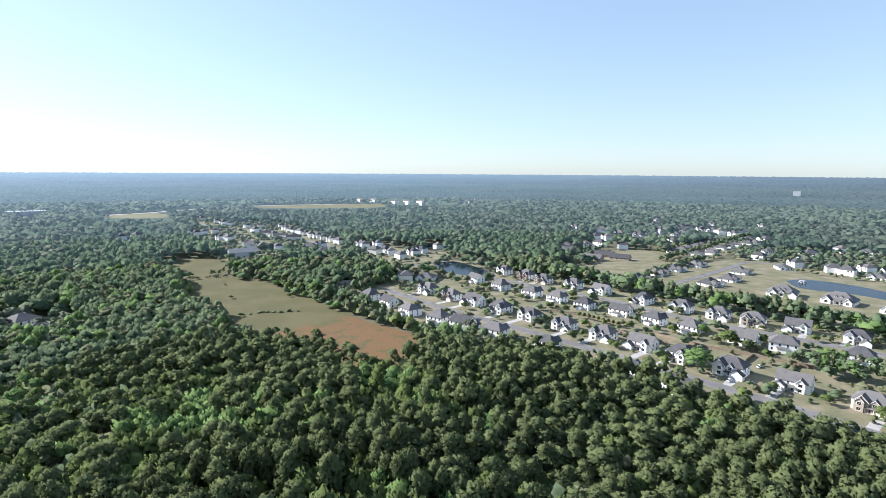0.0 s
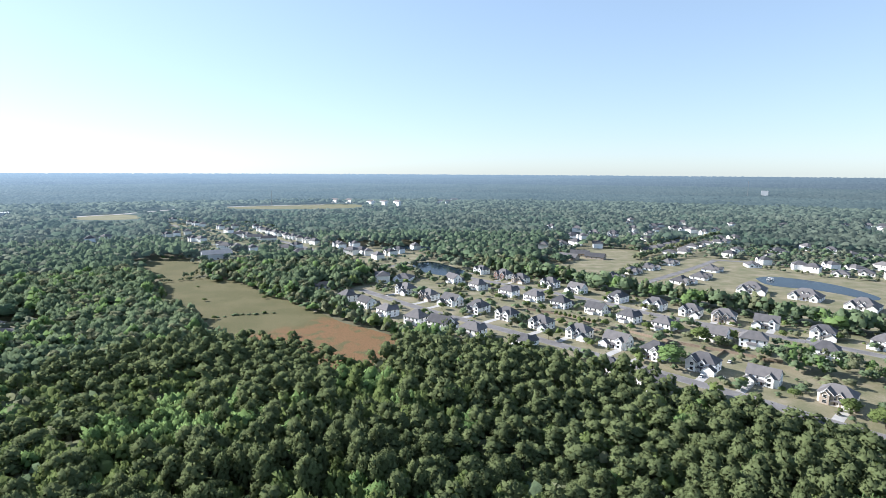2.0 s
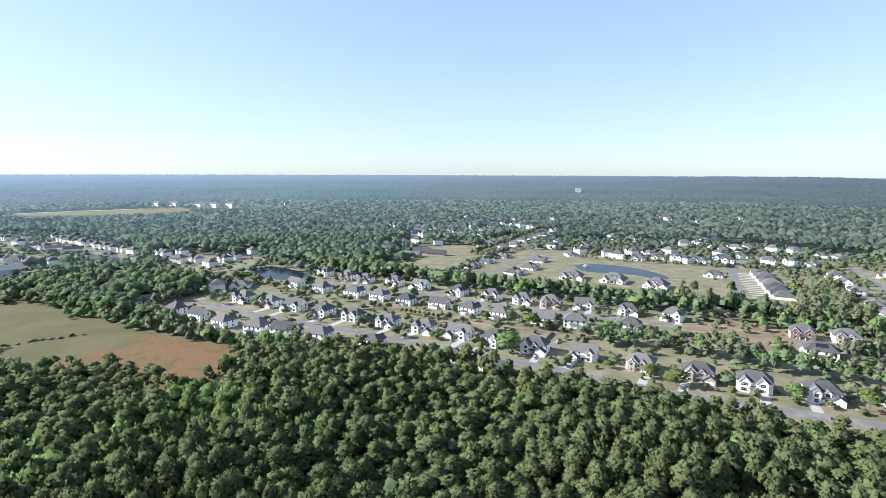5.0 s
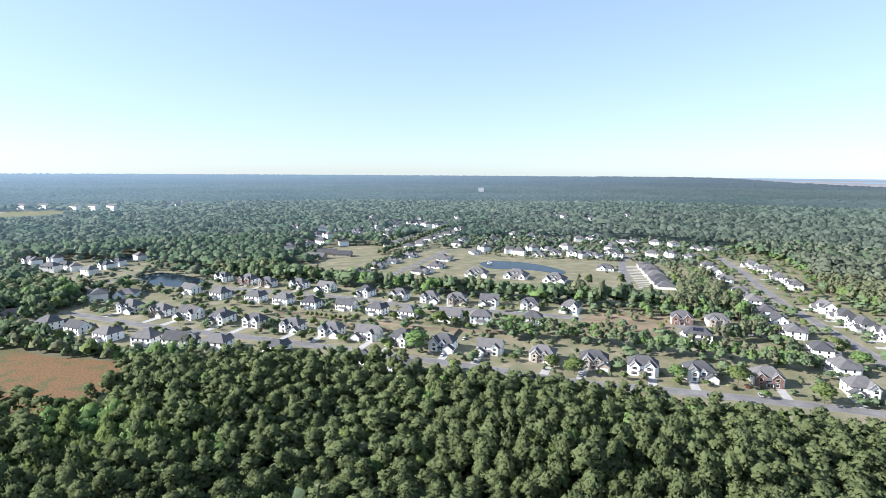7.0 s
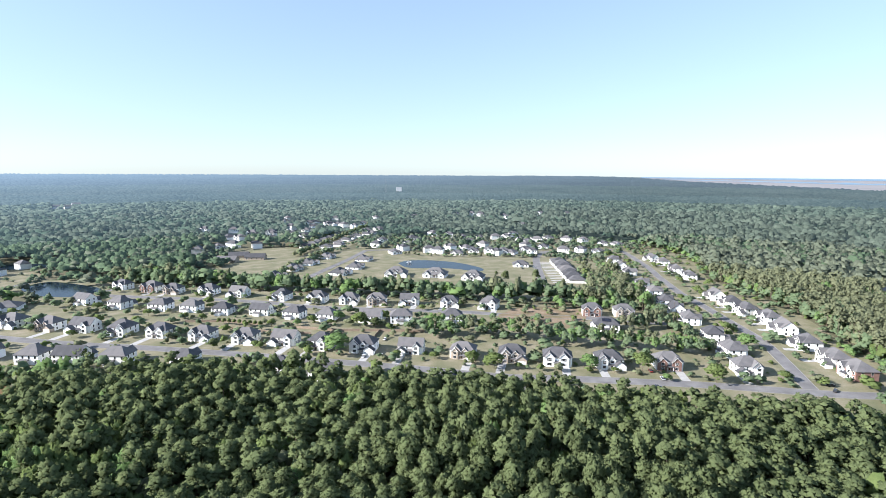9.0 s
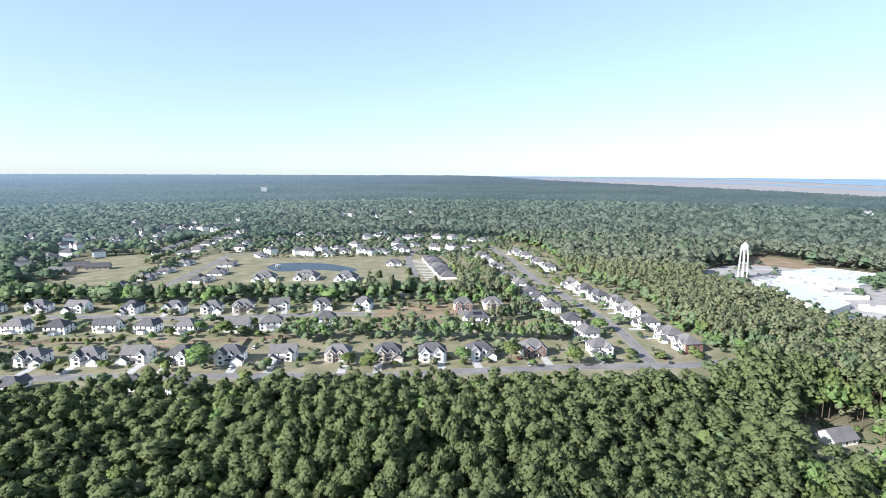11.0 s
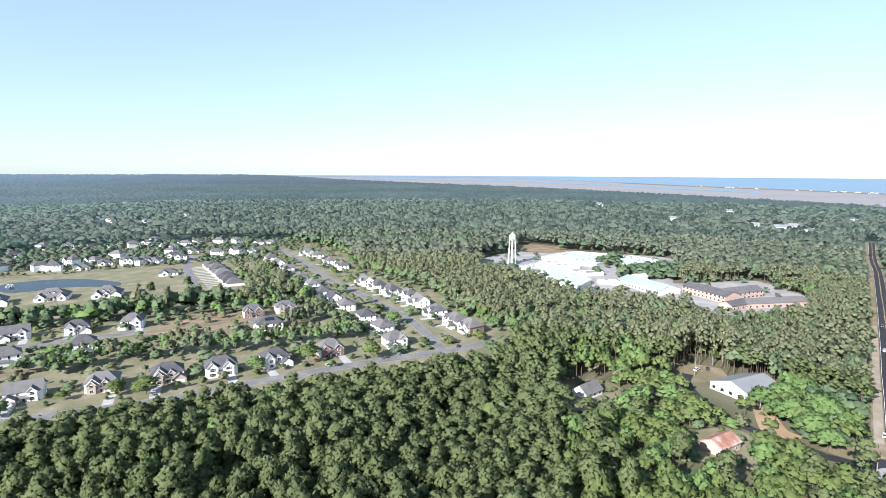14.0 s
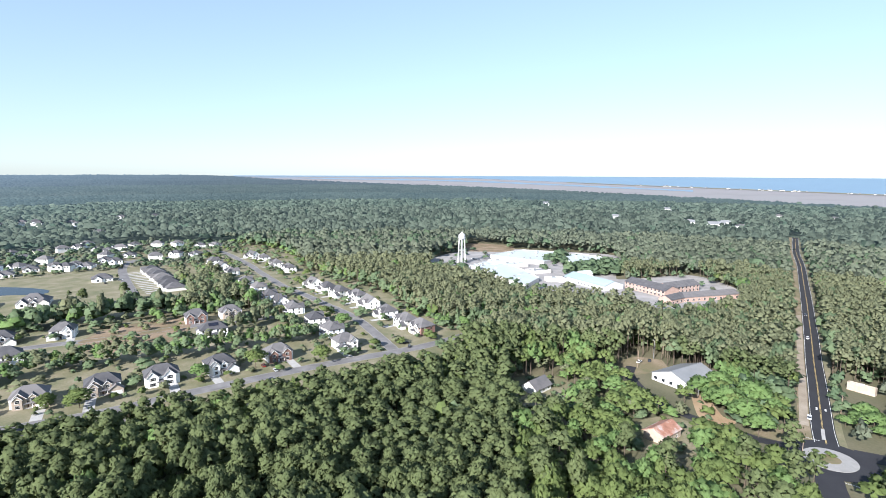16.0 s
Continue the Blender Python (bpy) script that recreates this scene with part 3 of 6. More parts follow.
NORTH_ROAD = [(366.4, 650.4), (427.2, 619.1), (481.6, 571.7), (517.7, 527.6), (561.8, 493.2), (613.9, 457.6), (661.2, 454.3)]
LEFT_ROAD = [(-130, 726), (-90, 666), (-50, 600), (0, 648)]
SUB_ROAD = [(-111, 703), (-142, 734), (-203, 819), (-279, 907), (-351, 960), (-431, 1018), (-491, 1082)]
SUB_ROAD_2 = [(-230, 772), (-286, 799), (-323, 795), (-388, 856)]
BUSY = [(1010, -420), (818.3, -343.5), (701.0, -300.5), (589.6, -256.8), (508.3, -224.9), (446.3, -200.2), (383.5, -175.1), (335.7, -155.7), (298.3, -141.0), (268.1, -128.9), (243.3, -119.0), (229, -114)]
BUSY_CLEAR = [(x + 1, y + 2) for x, y in BUSY]
LANE = [(225.4, -100.6), (225.3, -95.4), (228.1, -88.0), (232.0, -82.9), (235.2, -78.3), (238.5, -73.6), (241.5, -69.9), (249, -62), (262, -53), (290, -47), (306, -50)]
SOUTH_ARM = [(206, -104), (196, -100.5), (186, -98.5), (164, -96)]
EAST_ARM = [(222, -121), (220, -128), (216, -140), (208, -162)]
FAR_ROAD = [(-792, 1241), (-768, 1297), (-736, 1327), (-708, 1410), (-668, 1516), (-620, 1581), (-547, 1639), (-447, 1689), (-305, 1742)]
ROADS = [(ROAD_A, 8.0), (ROAD_B, 8.0), (ROAD_D, 7.0), (TOWN_ROAD, 8.0), (PATIO_ROAD, 7.0), (NORTH_ROAD, 7.5), (LEFT_ROAD, 7.0), (SUB_ROAD, 7.5), (SUB_ROAD_2, 7.0)]
for i, (line, width) in enumerate(ROADS):
    road = tagged(ribbon("road", line, width, 0.11 + 0.006 * i, ASPHALT), "worn grey asphalt residential street", "road", kind="structure")
    for side in (-1, 1):
        tagged(ribbon("kerb", line, 0.3, 0.02, KERB, None, side * (width / 2 + 0.17), 0.2), "pale concrete kerb beside the street", "kerb", kind="structure")
tagged(ribbon("road", FAR_ROAD, 16.0, 0.3, CONCRETE, None, 0, 0, 30), "pale highway crossing the distant woods", "road", kind="structure")
YELLOW_PAINT = material("yellow_paint", [(0.62, 0.45, 0.16), (0.70, 0.52, 0.22)], 0.5, 0.7, coords="World")
WHITE_PAINT = material("white_paint", [(0.62, 0.62, 0.60), (0.74, 0.74, 0.72)], 0.5, 0.7, coords="World")
tagged(ribbon("road", BUSY, 8.8, 0.13, NEW_ASPHALT), "dark fresh asphalt road cut through the woods", "road", kind="structure")
tagged(ribbon("verge", BUSY, 4.6, 0.09, DIRT, None, -6.8), "bare sandy verge beside the dark road", "verge", kind="structure")
tagged(ribbon("verge", BUSY, 2.6, 0.09, LAWN, None, 5.8), "narrow grass verge beside the dark road", "verge", kind="structure")
tagged(ribbon("verge", BUSY[-7:-1], 3.4, 0.1, SAND, None, -6.6), "pale sandy strip beside the dark road", "verge", kind="structure")
# shade over the lane is put into its colour by the dark asphalt
tagged(ribbon("road", LANE, 5.5, 0.12, NEW_ASPHALT), "narrow asphalt lane, coloured dark for tree shade", "road", kind="structure")
tagged(ribbon("road", SOUTH_ARM, 9.0, 0.13, NEW_ASPHALT), "dark asphalt arm of the roundabout", "road", kind="structure")
tagged(ribbon("road", EAST_ARM, 9.0, 0.13, NEW_ASPHALT), "dark asphalt arm of the roundabout", "road", kind="structure")
for side in (-1, 1):
    tagged(ribbon("edge_line", BUSY, 0.16, 0.16, WHITE_PAINT, None, side * 4.0), "white edge line on the dark road", "road marking", kind="structure")
    tagged(ribbon("centre_line", BUSY, 0.11, 0.16, YELLOW_PAINT, None, side * 0.17), "yellow centre line on the dark road", "road marking", kind="structure")
ROUND_AT = (216.1, -109.3)


def disc(name, r0, r1, z, mat, height=0.0, n=48):
    """A flat ring or disc on the roundabout, with a raised rim if it has height."""
    x, y = ROUND_AT
    verts, faces = [], []
    for i in range(n):
        a = 2 * math.pi * i / n
        for r, h in ((r0, z + height), (r1, z + height), (r1, z)):
            verts.append((x + r * math.cos(a), y + r * math.sin(a), h))
    for i in range(n):
        a, b = 3 * i, 3 * ((i + 1) % n)
        faces += [(a, a + 1, b + 1, b), (a + 1, a + 2, b + 2, b + 1)]
    if r0 < 0.2:
        faces.append([3 * i for i in range(n)])
    return mesh_object(name, verts, faces, mat)


tagged(disc("road", 8.0, 15.6, 0.145, NEW_ASPHALT), "dark circular carriageway of the roundabout", "road", kind="structure")
tagged(disc("apron", 3.3, 9.1, 0.15, APRON, 0.12), "pale concrete apron of the roundabout", "roundabout", kind="structure")
# splitter island, give-way dashes and lane arrows
tagged(ribbon("splitter_island", [(232.5, -114.6), (236, -116), (243, -118.8)], 1.3, 0.14, CONCRETE, None, 0, 0.1), "pale concrete splitter island before the roundabout", "traffic island", kind="structure")
for (x0, y0), (x1, y1), count in (((233.6, -108.4), (231.5, -112.5), 6), ((199.6, -106.6), (197.5, -110.1), 6)):
    for i in range(count):
        a, b = i / (count - 0.4), (i + 0.6) / (count - 0.4)
        tagged(ribbon("give_way_dash", [(x0 + (x1 - x0) * a, y0 + (y1 - y0) * a), (x0 + (x1 - x0) * b, y0 + (y1 - y0) * b)], 0.45, 0.17, WHITE_PAINT), "white give-way dash on dark asphalt", "road marking", "give-way dashes", "structure")
for x, y in ((265.1, -126.2), (263.9, -129.4)):
    tagged(ribbon("lane_arrow", [(x - 1.4, y + 0.6), (x + 1.4, y - 0.6)], 0.7, 0.17, WHITE_PAINT), "white arrow painted on dark asphalt", "road marking", "lane arrows", "structure")
tagged(disc("island", 0.1, 3.6, 0.2, DIRT, 0.2), "planted middle island of the roundabout", "roundabout", kind="structure")
tagged(ribbon("track", [(-176, 547), (-140, 496), (-108, 452), (-80, 408)], 2.6, 0.1, SAND), "pale sandy track along the meadow's edge", "track", kind="structure")


# ---- houses ----
def frame_mesh(w, h):
    """A window's frame with its crossbars, facing -y."""
    bm = bmesh.new()
    t = 0.11
    box(bm, -w / 2 - t, -0.07, -t, w / 2 + t, 0.0, 0)
    box(bm, -w / 2 - t, -0.07, h, w / 2 + t, 0.0, h + t)
    box(bm, -w / 2 - t, -0.07, 0, -w / 2, 0.0, h)
    box(bm, w / 2, -0.07, 0, w / 2 + t, 0.0, h)
    box(bm, -w / 2, -0.06, h * 0.5 - 0.03, w / 2, 0.0, h * 0.5 + 0.03)
    me = bpy.data.meshes.new("window")
    bm.to_mesh(me)
    bm.free()
    me.materials.append(TRIM)
    return me


def pane_mesh(w, h):
    bm = bmesh.new()
    box(bm, -w / 2, -0.035, 0, w / 2, 0.0, h)
    me = bpy.data.meshes.new("pane")
    bm.to_mesh(me)
    bm.free()
    me.materials.append(GLASS)
    return me


def shutter_mesh(h, mat):
    bm = bmesh.new()
    box(bm, -0.2, -0.06, 0, 0.2, 0.0, h)
    me = bpy.data.meshes.new("shutter")
    bm.to_mesh(me)
    bm.free()
    me.materials.append(mat)
    return me


DARK_PAINT = material("dark_paint", [(0.03, 0.034, 0.04), (0.06, 0.06, 0.065)], 0.8, 0.6)
WINDOWS = {size: (frame_mesh(*size), pane_mesh(*size)) for size in ((1.0, 1.6), (1.8, 1.6), (0.8, 1.0), (1.1, 2.2))}


def glazed_mesh(w, h):
    """Frame and glass in one piece, for sides, backs and far houses."""
    bm = bmesh.new()
    box(bm, -w / 2 - 0.11, -0.07, -0.11, w / 2 + 0.11, 0.0, h + 0.11)
    bm.normal_update()
    glass = [f for f in bm.faces if f.normal.y < -0.9]
    bmesh.ops.inset_region(bm, faces=glass, thickness=0.11, depth=-0.03)
    for f in glass:
        f.material_index = 1
    me = bpy.data.meshes.new("window")
    bm.to_mesh(me)
    bm.free()
    me.materials.append(TRIM)
    me.materials.append(GLASS)
    return me


BOTH = {size: glazed_mesh(*size) for size in WINDOWS}
SHUTTER = shutter_mesh(1.6, DARK_PAINT)


def window(root, x, y, z, turn=0.0, size=(1.0, 1.6), shutters=False):
    f, p = WINDOWS[size]
    if turn:
        shared("window", BOTH[size], root, pose(x, y, z, 0, 0, turn))
        return
    w = shared("window", f, root, pose(x, y, z))
    shared("pane", p, w, Matrix.Identity(4))
    if shutters:
        for s in (-1, 1):
            shared("shutter", SHUTTER, w, pose(s * (size[0] / 2 + 0.33), 0, 0))


STOREY = 2.75


def house(label, w=15.0, d=11.0, storeys=2, rise=4.3, wall=SIDING, accent=None, gables=((-3.6, 5.0, 1.6),), garage=1, porch=True, chimney=0, side_gable=False, solar=False, dormers=0, windows=3, shutters=False, back=True):
    """A detached house, its front towards -y: gables are (middle, width, how far it stands forward); garage: the side on which a lower garage wing stands, 0 for none."""
    root = thing("house", label, "house", "houses of the estate")
    h = STOREY * storeys
    y0, y1 = -d / 2, d / 2
    bm = bmesh.new()
    box(bm, -w / 2, y0, -0.3, w / 2, y1, h)
    if side_gable:
        solid(bm, [(-w / 2, y0, h), (-w / 2, y1, h), (-w / 2, 0, h + rise), (w / 2, y0, h), (w / 2, y1, h), (w / 2, 0, h + rise)], [(0, 2, 1), (3, 4, 5), (0, 3, 5, 2), (2, 5, 4, 1), (1, 4, 3, 0)])
    part("wall", bm, wall, root)
    bm = bmesh.new()
    if side_gable:
        turn = Matrix.Rotation(radians(90), 4, "Z")
        gable_roof(bm, y0, y1, -w / 2, w / 2 + 0.4, h, rise)
        bmesh.ops.transform(bm, matrix=turn, verts=bm.verts)
    else:
        hip_roof(bm, -w / 2, y0, w / 2, y1, h, rise)
    main_roof = part("roof", bm, SHINGLE, root)
    for i, (c, gw, out) in enumerate(gables):
        # a wing under a cross gable
        gr = gw * 0.5
        bm = bmesh.new()
        box(bm, c - gw / 2, y0 - out, -0.3, c + gw / 2, y0 + 0.2, h)
        gable_wall(bm, c - gw / 2, c + gw / 2, y0 - out, y0 + 2.5, h, gr)
        part("gable_wing", bm, accent or wall, root)
        bm = bmesh.new()
        gable_roof(bm, c - gw / 2, c + gw / 2, y0 - out, y0 + gw * 0.62, h, gr)
        part("gable_roof", bm, SHINGLE, root)
        bm = bmesh.new()
        k = 1.0
        solid(bm, [(c - gw / 2 - 0.4, y0 - out - 0.43, h - 0.4 * k - 0.12), (c, y0 - out - 0.43, h + gr - 0.12), (c + gw / 2 + 0.4, y0 - out - 0.43, h - 0.4 * k - 0.12), (c + gw / 2 + 0.4, y0 - out - 0.43, h - 0.4 * k + 0.2), (c, y0 - out - 0.43, h + gr + 0.2), (c - gw / 2 - 0.4, y0 - out - 0.43, h - 0.4 * k + 0.2)], [(0, 1, 4, 5), (1, 2, 3, 4)])
        part("bargeboard", bm, TRIM, root)
        for s in range(storeys):
            if any(abs(c - other) < 1.2 and reach > out for other, _, reach in gables):
                break
            window(root, c, y0 - out, 0.85 + STOREY * s, 0, (1.8, 1.6), shutters)
    taken = [(c - gw / 2 - 0.7, c + gw / 2 + 0.7) for c, gw, out in gables]
    if garage:
        gx, gw = garage * (w / 2 - 2.2), 6.4
        bm = bmesh.new()
        box(bm, gx - gw / 2, y0 - 3.6, -0.3, gx + gw / 2, y0 + 0.15, 2.9)
        gable_wall(bm, gx - gw / 2, gx + gw / 2, y0 - 3.6, y0 + 0.15, 2.9, 2.4)
        part("garage", bm, accent or wall, root)
        bm = bmesh.new()
        gable_roof(bm, gx - gw / 2, gx + gw / 2, y0 - 3.6, y0 + 0.1, 2.9, 2.4)
        part("garage_roof", bm, SHINGLE, root)
        bm = bmesh.new()
        box(bm, gx - 2.5, y0 - 3.66, 0, gx + 2.5, y0 - 3.6, 2.2)
        for k in range(1, 4):
            box(bm, gx - 2.45, y0 - 3.69, k * 0.55 - 0.02, gx + 2.45, y0 - 3.66, k * 0.55 + 0.02)
        part("garage_door", bm, TRIM, root, "white panelled garage door")
        taken.append((gx - gw / 2 - 0.5, gx + gw / 2 + 0.5))
    if porch:
        free = [x for x in np.arange(-w / 2 + 1.2, w / 2 - 1.2, 0.5) if not any(a < x < b for a, b in taken)] or [0.0]
        px = min(free, key=abs)
        bm = bmesh.new()
        box(bm, px - 1.9, y0 - 2.0, -0.3, px + 1.9, y0, 0.25)
        part("porch_floor", bm, CONCRETE, root)
        bm = bmesh.new()
        solid(bm, [(px - 2.2, y0 - 2.3, 2.7), (px + 2.2, y0 - 2.3, 2.7), (px + 2.2, y0, 3.5), (px - 2.2, y0, 3.5), (px - 2.2, y0 - 2.3, 2.5), (px + 2.2, y0 - 2.3, 2.5), (px + 2.2, y0, 2.5), (px - 2.2, y0, 2.5)],
              [(0, 1, 2, 3), (7, 6, 5, 4), (0, 4, 5, 1), (1, 5, 6, 2), (3, 7, 4, 0)])
        part("porch_roof", bm, SHINGLE, root)
        for s in (-1, 1):
            bm = bmesh.new()
            box(bm, px + s * 1.8 - 0.13, y0 - 2.0, 0.25, px + s * 1.8 + 0.13, y0 - 1.74, 2.55)
            part("column", bm, TRIM, root)
        bm = bmesh.new()
        box(bm, px - 0.55, y0 - 0.06, 0.25, px + 0.55, y0, 2.4)
        part("door", bm, DOOR_PAINT, root)
        taken.append((px - 1.0, px + 1.0))
    for s in range(storeys):
        for x in np.linspace(-w / 2 + 1.6, w / 2 - 1.6, windows + 1):
            if s > 0 and any(a < x < b for a, b in taken[:len(gables)]) or s == 0 and any(a < x < b for a, b in taken):
                continue
            if s == 1 and garage and abs(x - garage * (w / 2 - 2.2)) < 2.6:
                continue
            window(root, float(x), y0, 0.85 + STOREY * s, 0, (1.0, 1.6), shutters)
        for y in (-d * 0.22, d * 0.2):
            window(root, w / 2, y, 0.85 + STOREY * s, 90)
            window(root, -w / 2, y, 0.85 + STOREY * s, -90)
        if back:
            for x in np.linspace(-w / 2 + 1.8, w / 2 - 1.8, 4 if s else 3):
                window(root, float(x), y1, 0.85 + STOREY * s, 180)
    if back:
        # a back sun room with its own low roof
        bm = bmesh.new()
        box(bm, -w * 0.1, y1 - 0.1, -0.3, w * 0.22, y1 + 2.8, 2.6)
        part("sun_room", bm, wall, root)
        bm = bmesh.new()
        solid(bm, [(-w * 0.1 - 0.3, y1, 3.5), (w * 0.22 + 0.3, y1, 3.5), (w * 0.22 + 0.3, y1 + 3.1, 2.6), (-w * 0.1 - 0.3, y1 + 3.1, 2.6), (-w * 0.1 - 0.3, y1, 2.5), (w * 0.22 + 0.3, y1, 2.5)],
              [(0, 1, 2, 3)[::-1], (4, 5, 2, 3), (0, 4, 3), (1, 2, 5)])
        part("sun_room_roof", bm, SHINGLE, root)
    if chimney:
        bm = bmesh.new()
        box(bm, chimney * w / 2 - 0.6, -0.9, 0, chimney * w / 2 + 0.6, 0.9, h + rise * 0.75)
        box(bm, chimney * w / 2 - 0.7, -1.0, h + rise * 0.75, chimney * w / 2 + 0.7, 1.0, h + rise * 0.75 + 0.2)
        part("chimney", bm, accent or wall, root)
    for i in range(dormers):
        x = (i - (dormers - 1) / 2) * 3.4
        bm = bmesh.new()
        z = h + rise * 0.25
        box(bm, x - 0.8, -d * 0.36, z, x + 0.8, -d * 0.05, z + 1.3)
        gable_wall(bm, x - 0.8, x + 0.8, -d * 0.36, -d * 0.05, z + 1.3, 0.7)
        part("dormer", bm, wall, root)
        bm = bmesh.new()
        gable_roof(bm, x - 0.8, x + 0.8, -d * 0.36, -d * 0.02, z + 1.3, 0.7, 0.2, 0.1)
        part("dormer_roof", bm, SHINGLE, root)
        window(root, x, -d * 0.36, z + 0.2, 0, (0.8, 1.0))
    if solar:
        bm = bmesh.new()
        k = rise / (d / 2 + 0.45)
        lo, hi = 0.35 * d, 0.15 * d
        solid(bm, [(-3, lo, h + (d / 2 + 0.45 - lo) * k + 0.5), (3, lo, h + (d / 2 + 0.45 - lo) * k + 0.5), (3, hi, h + (d / 2 + 0.45 - hi) * k + 0.5), (-3, hi, h + (d / 2 + 0.45 - hi) * k + 0.5)], [(0, 1, 2, 3)[::-1]])
        part("solar_panel", bm, SOLAR, root, "dark solar panel on the roof")
    return root


def small_house(label, w=13.0, d=12.0, storeys=1, rise=3.0, wall=SIDING, gable=True, category="house", roof=SHINGLE):
    """A plainer, more distant house."""
    root = thing("house", label, category, "distant houses")
    h = 3.0 * storeys
    bm = bmesh.new()
    box(bm, -w / 2, -d / 2, -0.3, w / 2, d / 2, h)
    if gable:
        gable_wall(bm, -w * 0.42, -w * 0.02, -d / 2 - 1.4, 0, h, w * 0.18)
        box(bm, -w * 0.42, -d / 2 - 1.4, -0.3, -w * 0.02, 0, h)
    part("wall", bm, wall, root)
    bm = bmesh.new()
    hip_roof(bm, -w / 2, -d / 2, w / 2, d / 2, h, rise)
    part("roof", bm, roof, root)
    if gable:
        bm = bmesh.new()
        gable_roof(bm, -w * 0.42, -w * 0.02, -d / 2 - 1.4, 0, h, w * 0.18)
        part("gable_roof", bm, roof, root)
        window(root, -w * 0.22, -d / 2 - 1.4, h - 2.1, 360, (1.8, 1.6))
    for x in (w * 0.16, w * 0.36):
        window(root, x, -d / 2, h - 2.1, 360)
    for x in (-w * 0.3, 0, w * 0.3):
        window(root, x, d / 2, h - 2.1, 180)
    return root


FRONTS = [
    house("white two-storey house with a steep grey hip roof and front gables", 15.5, 11.5, gables=((-4.0, 6.4, 1.6), (-3.4, 3.8, 2.4), (1.4, 3.2, 0.8)), garage=1),
    house("white clapboard house with twin gables and dark shutters", 16, 11, gables=((-4.5, 5.4, 1.5), (3.4, 5.4, 1.2)), garage=0, porch=True, shutters=True),
    house("white house with a side-gabled grey roof and front garage", 16.5, 10.5, side_gable=True, gables=((3.8, 4.4, 1.2),), garage=-1, rise=4.2),
    house("pale two-storey house with tall hip roof and narrow gable", 14.5, 12, rise=4.6, gables=((3.2, 6.2, 1.4), (3.9, 3.8, 2.2)), garage=-1),
    house("tan brick two-storey house with gabled entrance wing", 16, 11.5, wall=SIDING, accent=TAN_BRICK, gables=((-3.6, 6.2, 1.6), (-4.2, 4.0, 2.5), (2.0, 3.6, 0.9)), garage=1),
    house("red brick and white house with steep gables", 15.5, 11.5, wall=SIDING, accent=RED_BRICK, gables=((-4.4, 5.2, 1.8), (3.8, 5.4, 1.4)), garage=0, rise=4.6),
]
LOW = [
    house("low white patio home with dormers and a broad dark roof", 19, 16, 1, rise=5.4, gables=((-5.5, 6.0, 2.0), (0.8, 4.2, 1.2)), garage=1, dormers=2, back=False),
    house("low cream patio home with gabled wings and dark roof", 20, 15, 1, rise=5.0, gables=((-6.0, 5.4, 2.2), (6.4, 5.0, 2.0)), garage=0, dormers=2, back=False),
]
SOLAR_HOUSE = house("white house with dark solar panels on its grey roof", 17, 11.5, gables=((-4.2, 5.0, 1.4),), garage=1, solar=True)
BRICK_END = house("red brick two-storey house at the end of the street", 15, 12, wall=RED_BRICK, accent=SIDING, gables=((-3, 4.4, 1.0), (3, 3.6, 0.7)), garage=0, rise=4.4)
PATIO = [
    small_house("low white patio home with a dark hip roof", 14, 16, 1, 3.6),
    small_house("low cream patio home with gabled front", 15, 14, 1, 3.4),
    small_house("two-storey white house with grey roof", 13, 11, 2, 3.2),
    small_house("two-storey pale grey house with grey hip roof", 14, 11, 2, 3.6, gable=False),
]
USED = []


def put_house(proto, x, y, facing, size=1.0):
    """Sets a copy of a house at a place, its front towards a bearing; the first goes there itself."""
    m = pose(x, y, 0, 0, 0, 180 - facing) @ Matrix.Scale(size, 4)
    if proto in USED:
        ob = copy_thing(proto, pose(x, y, 0, 0, 0, 180 - facing))
        ob.scale = (size, size, size)
    else:
        proto.matrix_basis = m
        USED.append(proto)
        ob = proto
    PLACES.append((x, y))
    return ob


PLACES = []
DRIVES = []


def house_row(places, kinds, side, depth=11.0, show_back=False, drive=0.0, size=0.95, wobble=4.0):
    """Houses along a street: the front looks to the side given (1: to the left of the way along the list)."""
    for i, (x, y) in enumerate(places):
        a, b = Vector(places[max(i - 1, 0)]), Vector(places[min(i + 1, len(places) - 1)])
        way = (b - a).normalized()
        n = Vector((-way.y, way.x)) * side
        # places mark the wall that is seen
        c = Vector((x, y)) + (n if show_back else -n) * depth * 0.5
        facing = math.degrees(math.atan2(n.x, n.y)) + float(rng.uniform(-wobble, wobble))
        kind = kinds[i % len(kinds)]
        s = size * float(rng.uniform(0.95, 1.05))
        put_house(kind, c.x, c.y, facing, s)
        if drive:
            DRIVES.append((c, n, drive, i))


ROW_A = [(-16, 468), (4.1, 445), (22.4, 425), (41.8, 402.9), (61.1, 381.8), (81.5, 358.7), (101.8, 336.4), (120.2, 317.2), (135.4, 296.9), (153.7, 276.5), (174.9, 256), (195.1, 231.5), (214.1, 209.9), (230.1, 189.3), (251.1, 169.5), (275, 147.6), (302.7, 117.3)]
ROW_NEAR = [(-65, 442), (-47, 420), (-29, 394), (-6, 371), (11.2, 358), (31.6, 340.9)]
ROW_HIDDEN = [(61.1, 317.8), (98.8, 270.4), (114, 251.1), (157.5, 200), (180.6, 171.3)]
ROW_B = [(28.5, 515), (49.9, 483.9), (74.4, 456.8), (92.7, 438.6), (110, 415.5), (132.4, 396.2), (148.7, 372.9), (166, 352.6), (189.3, 328.1), (207.5, 314.7), (237.8, 293)]
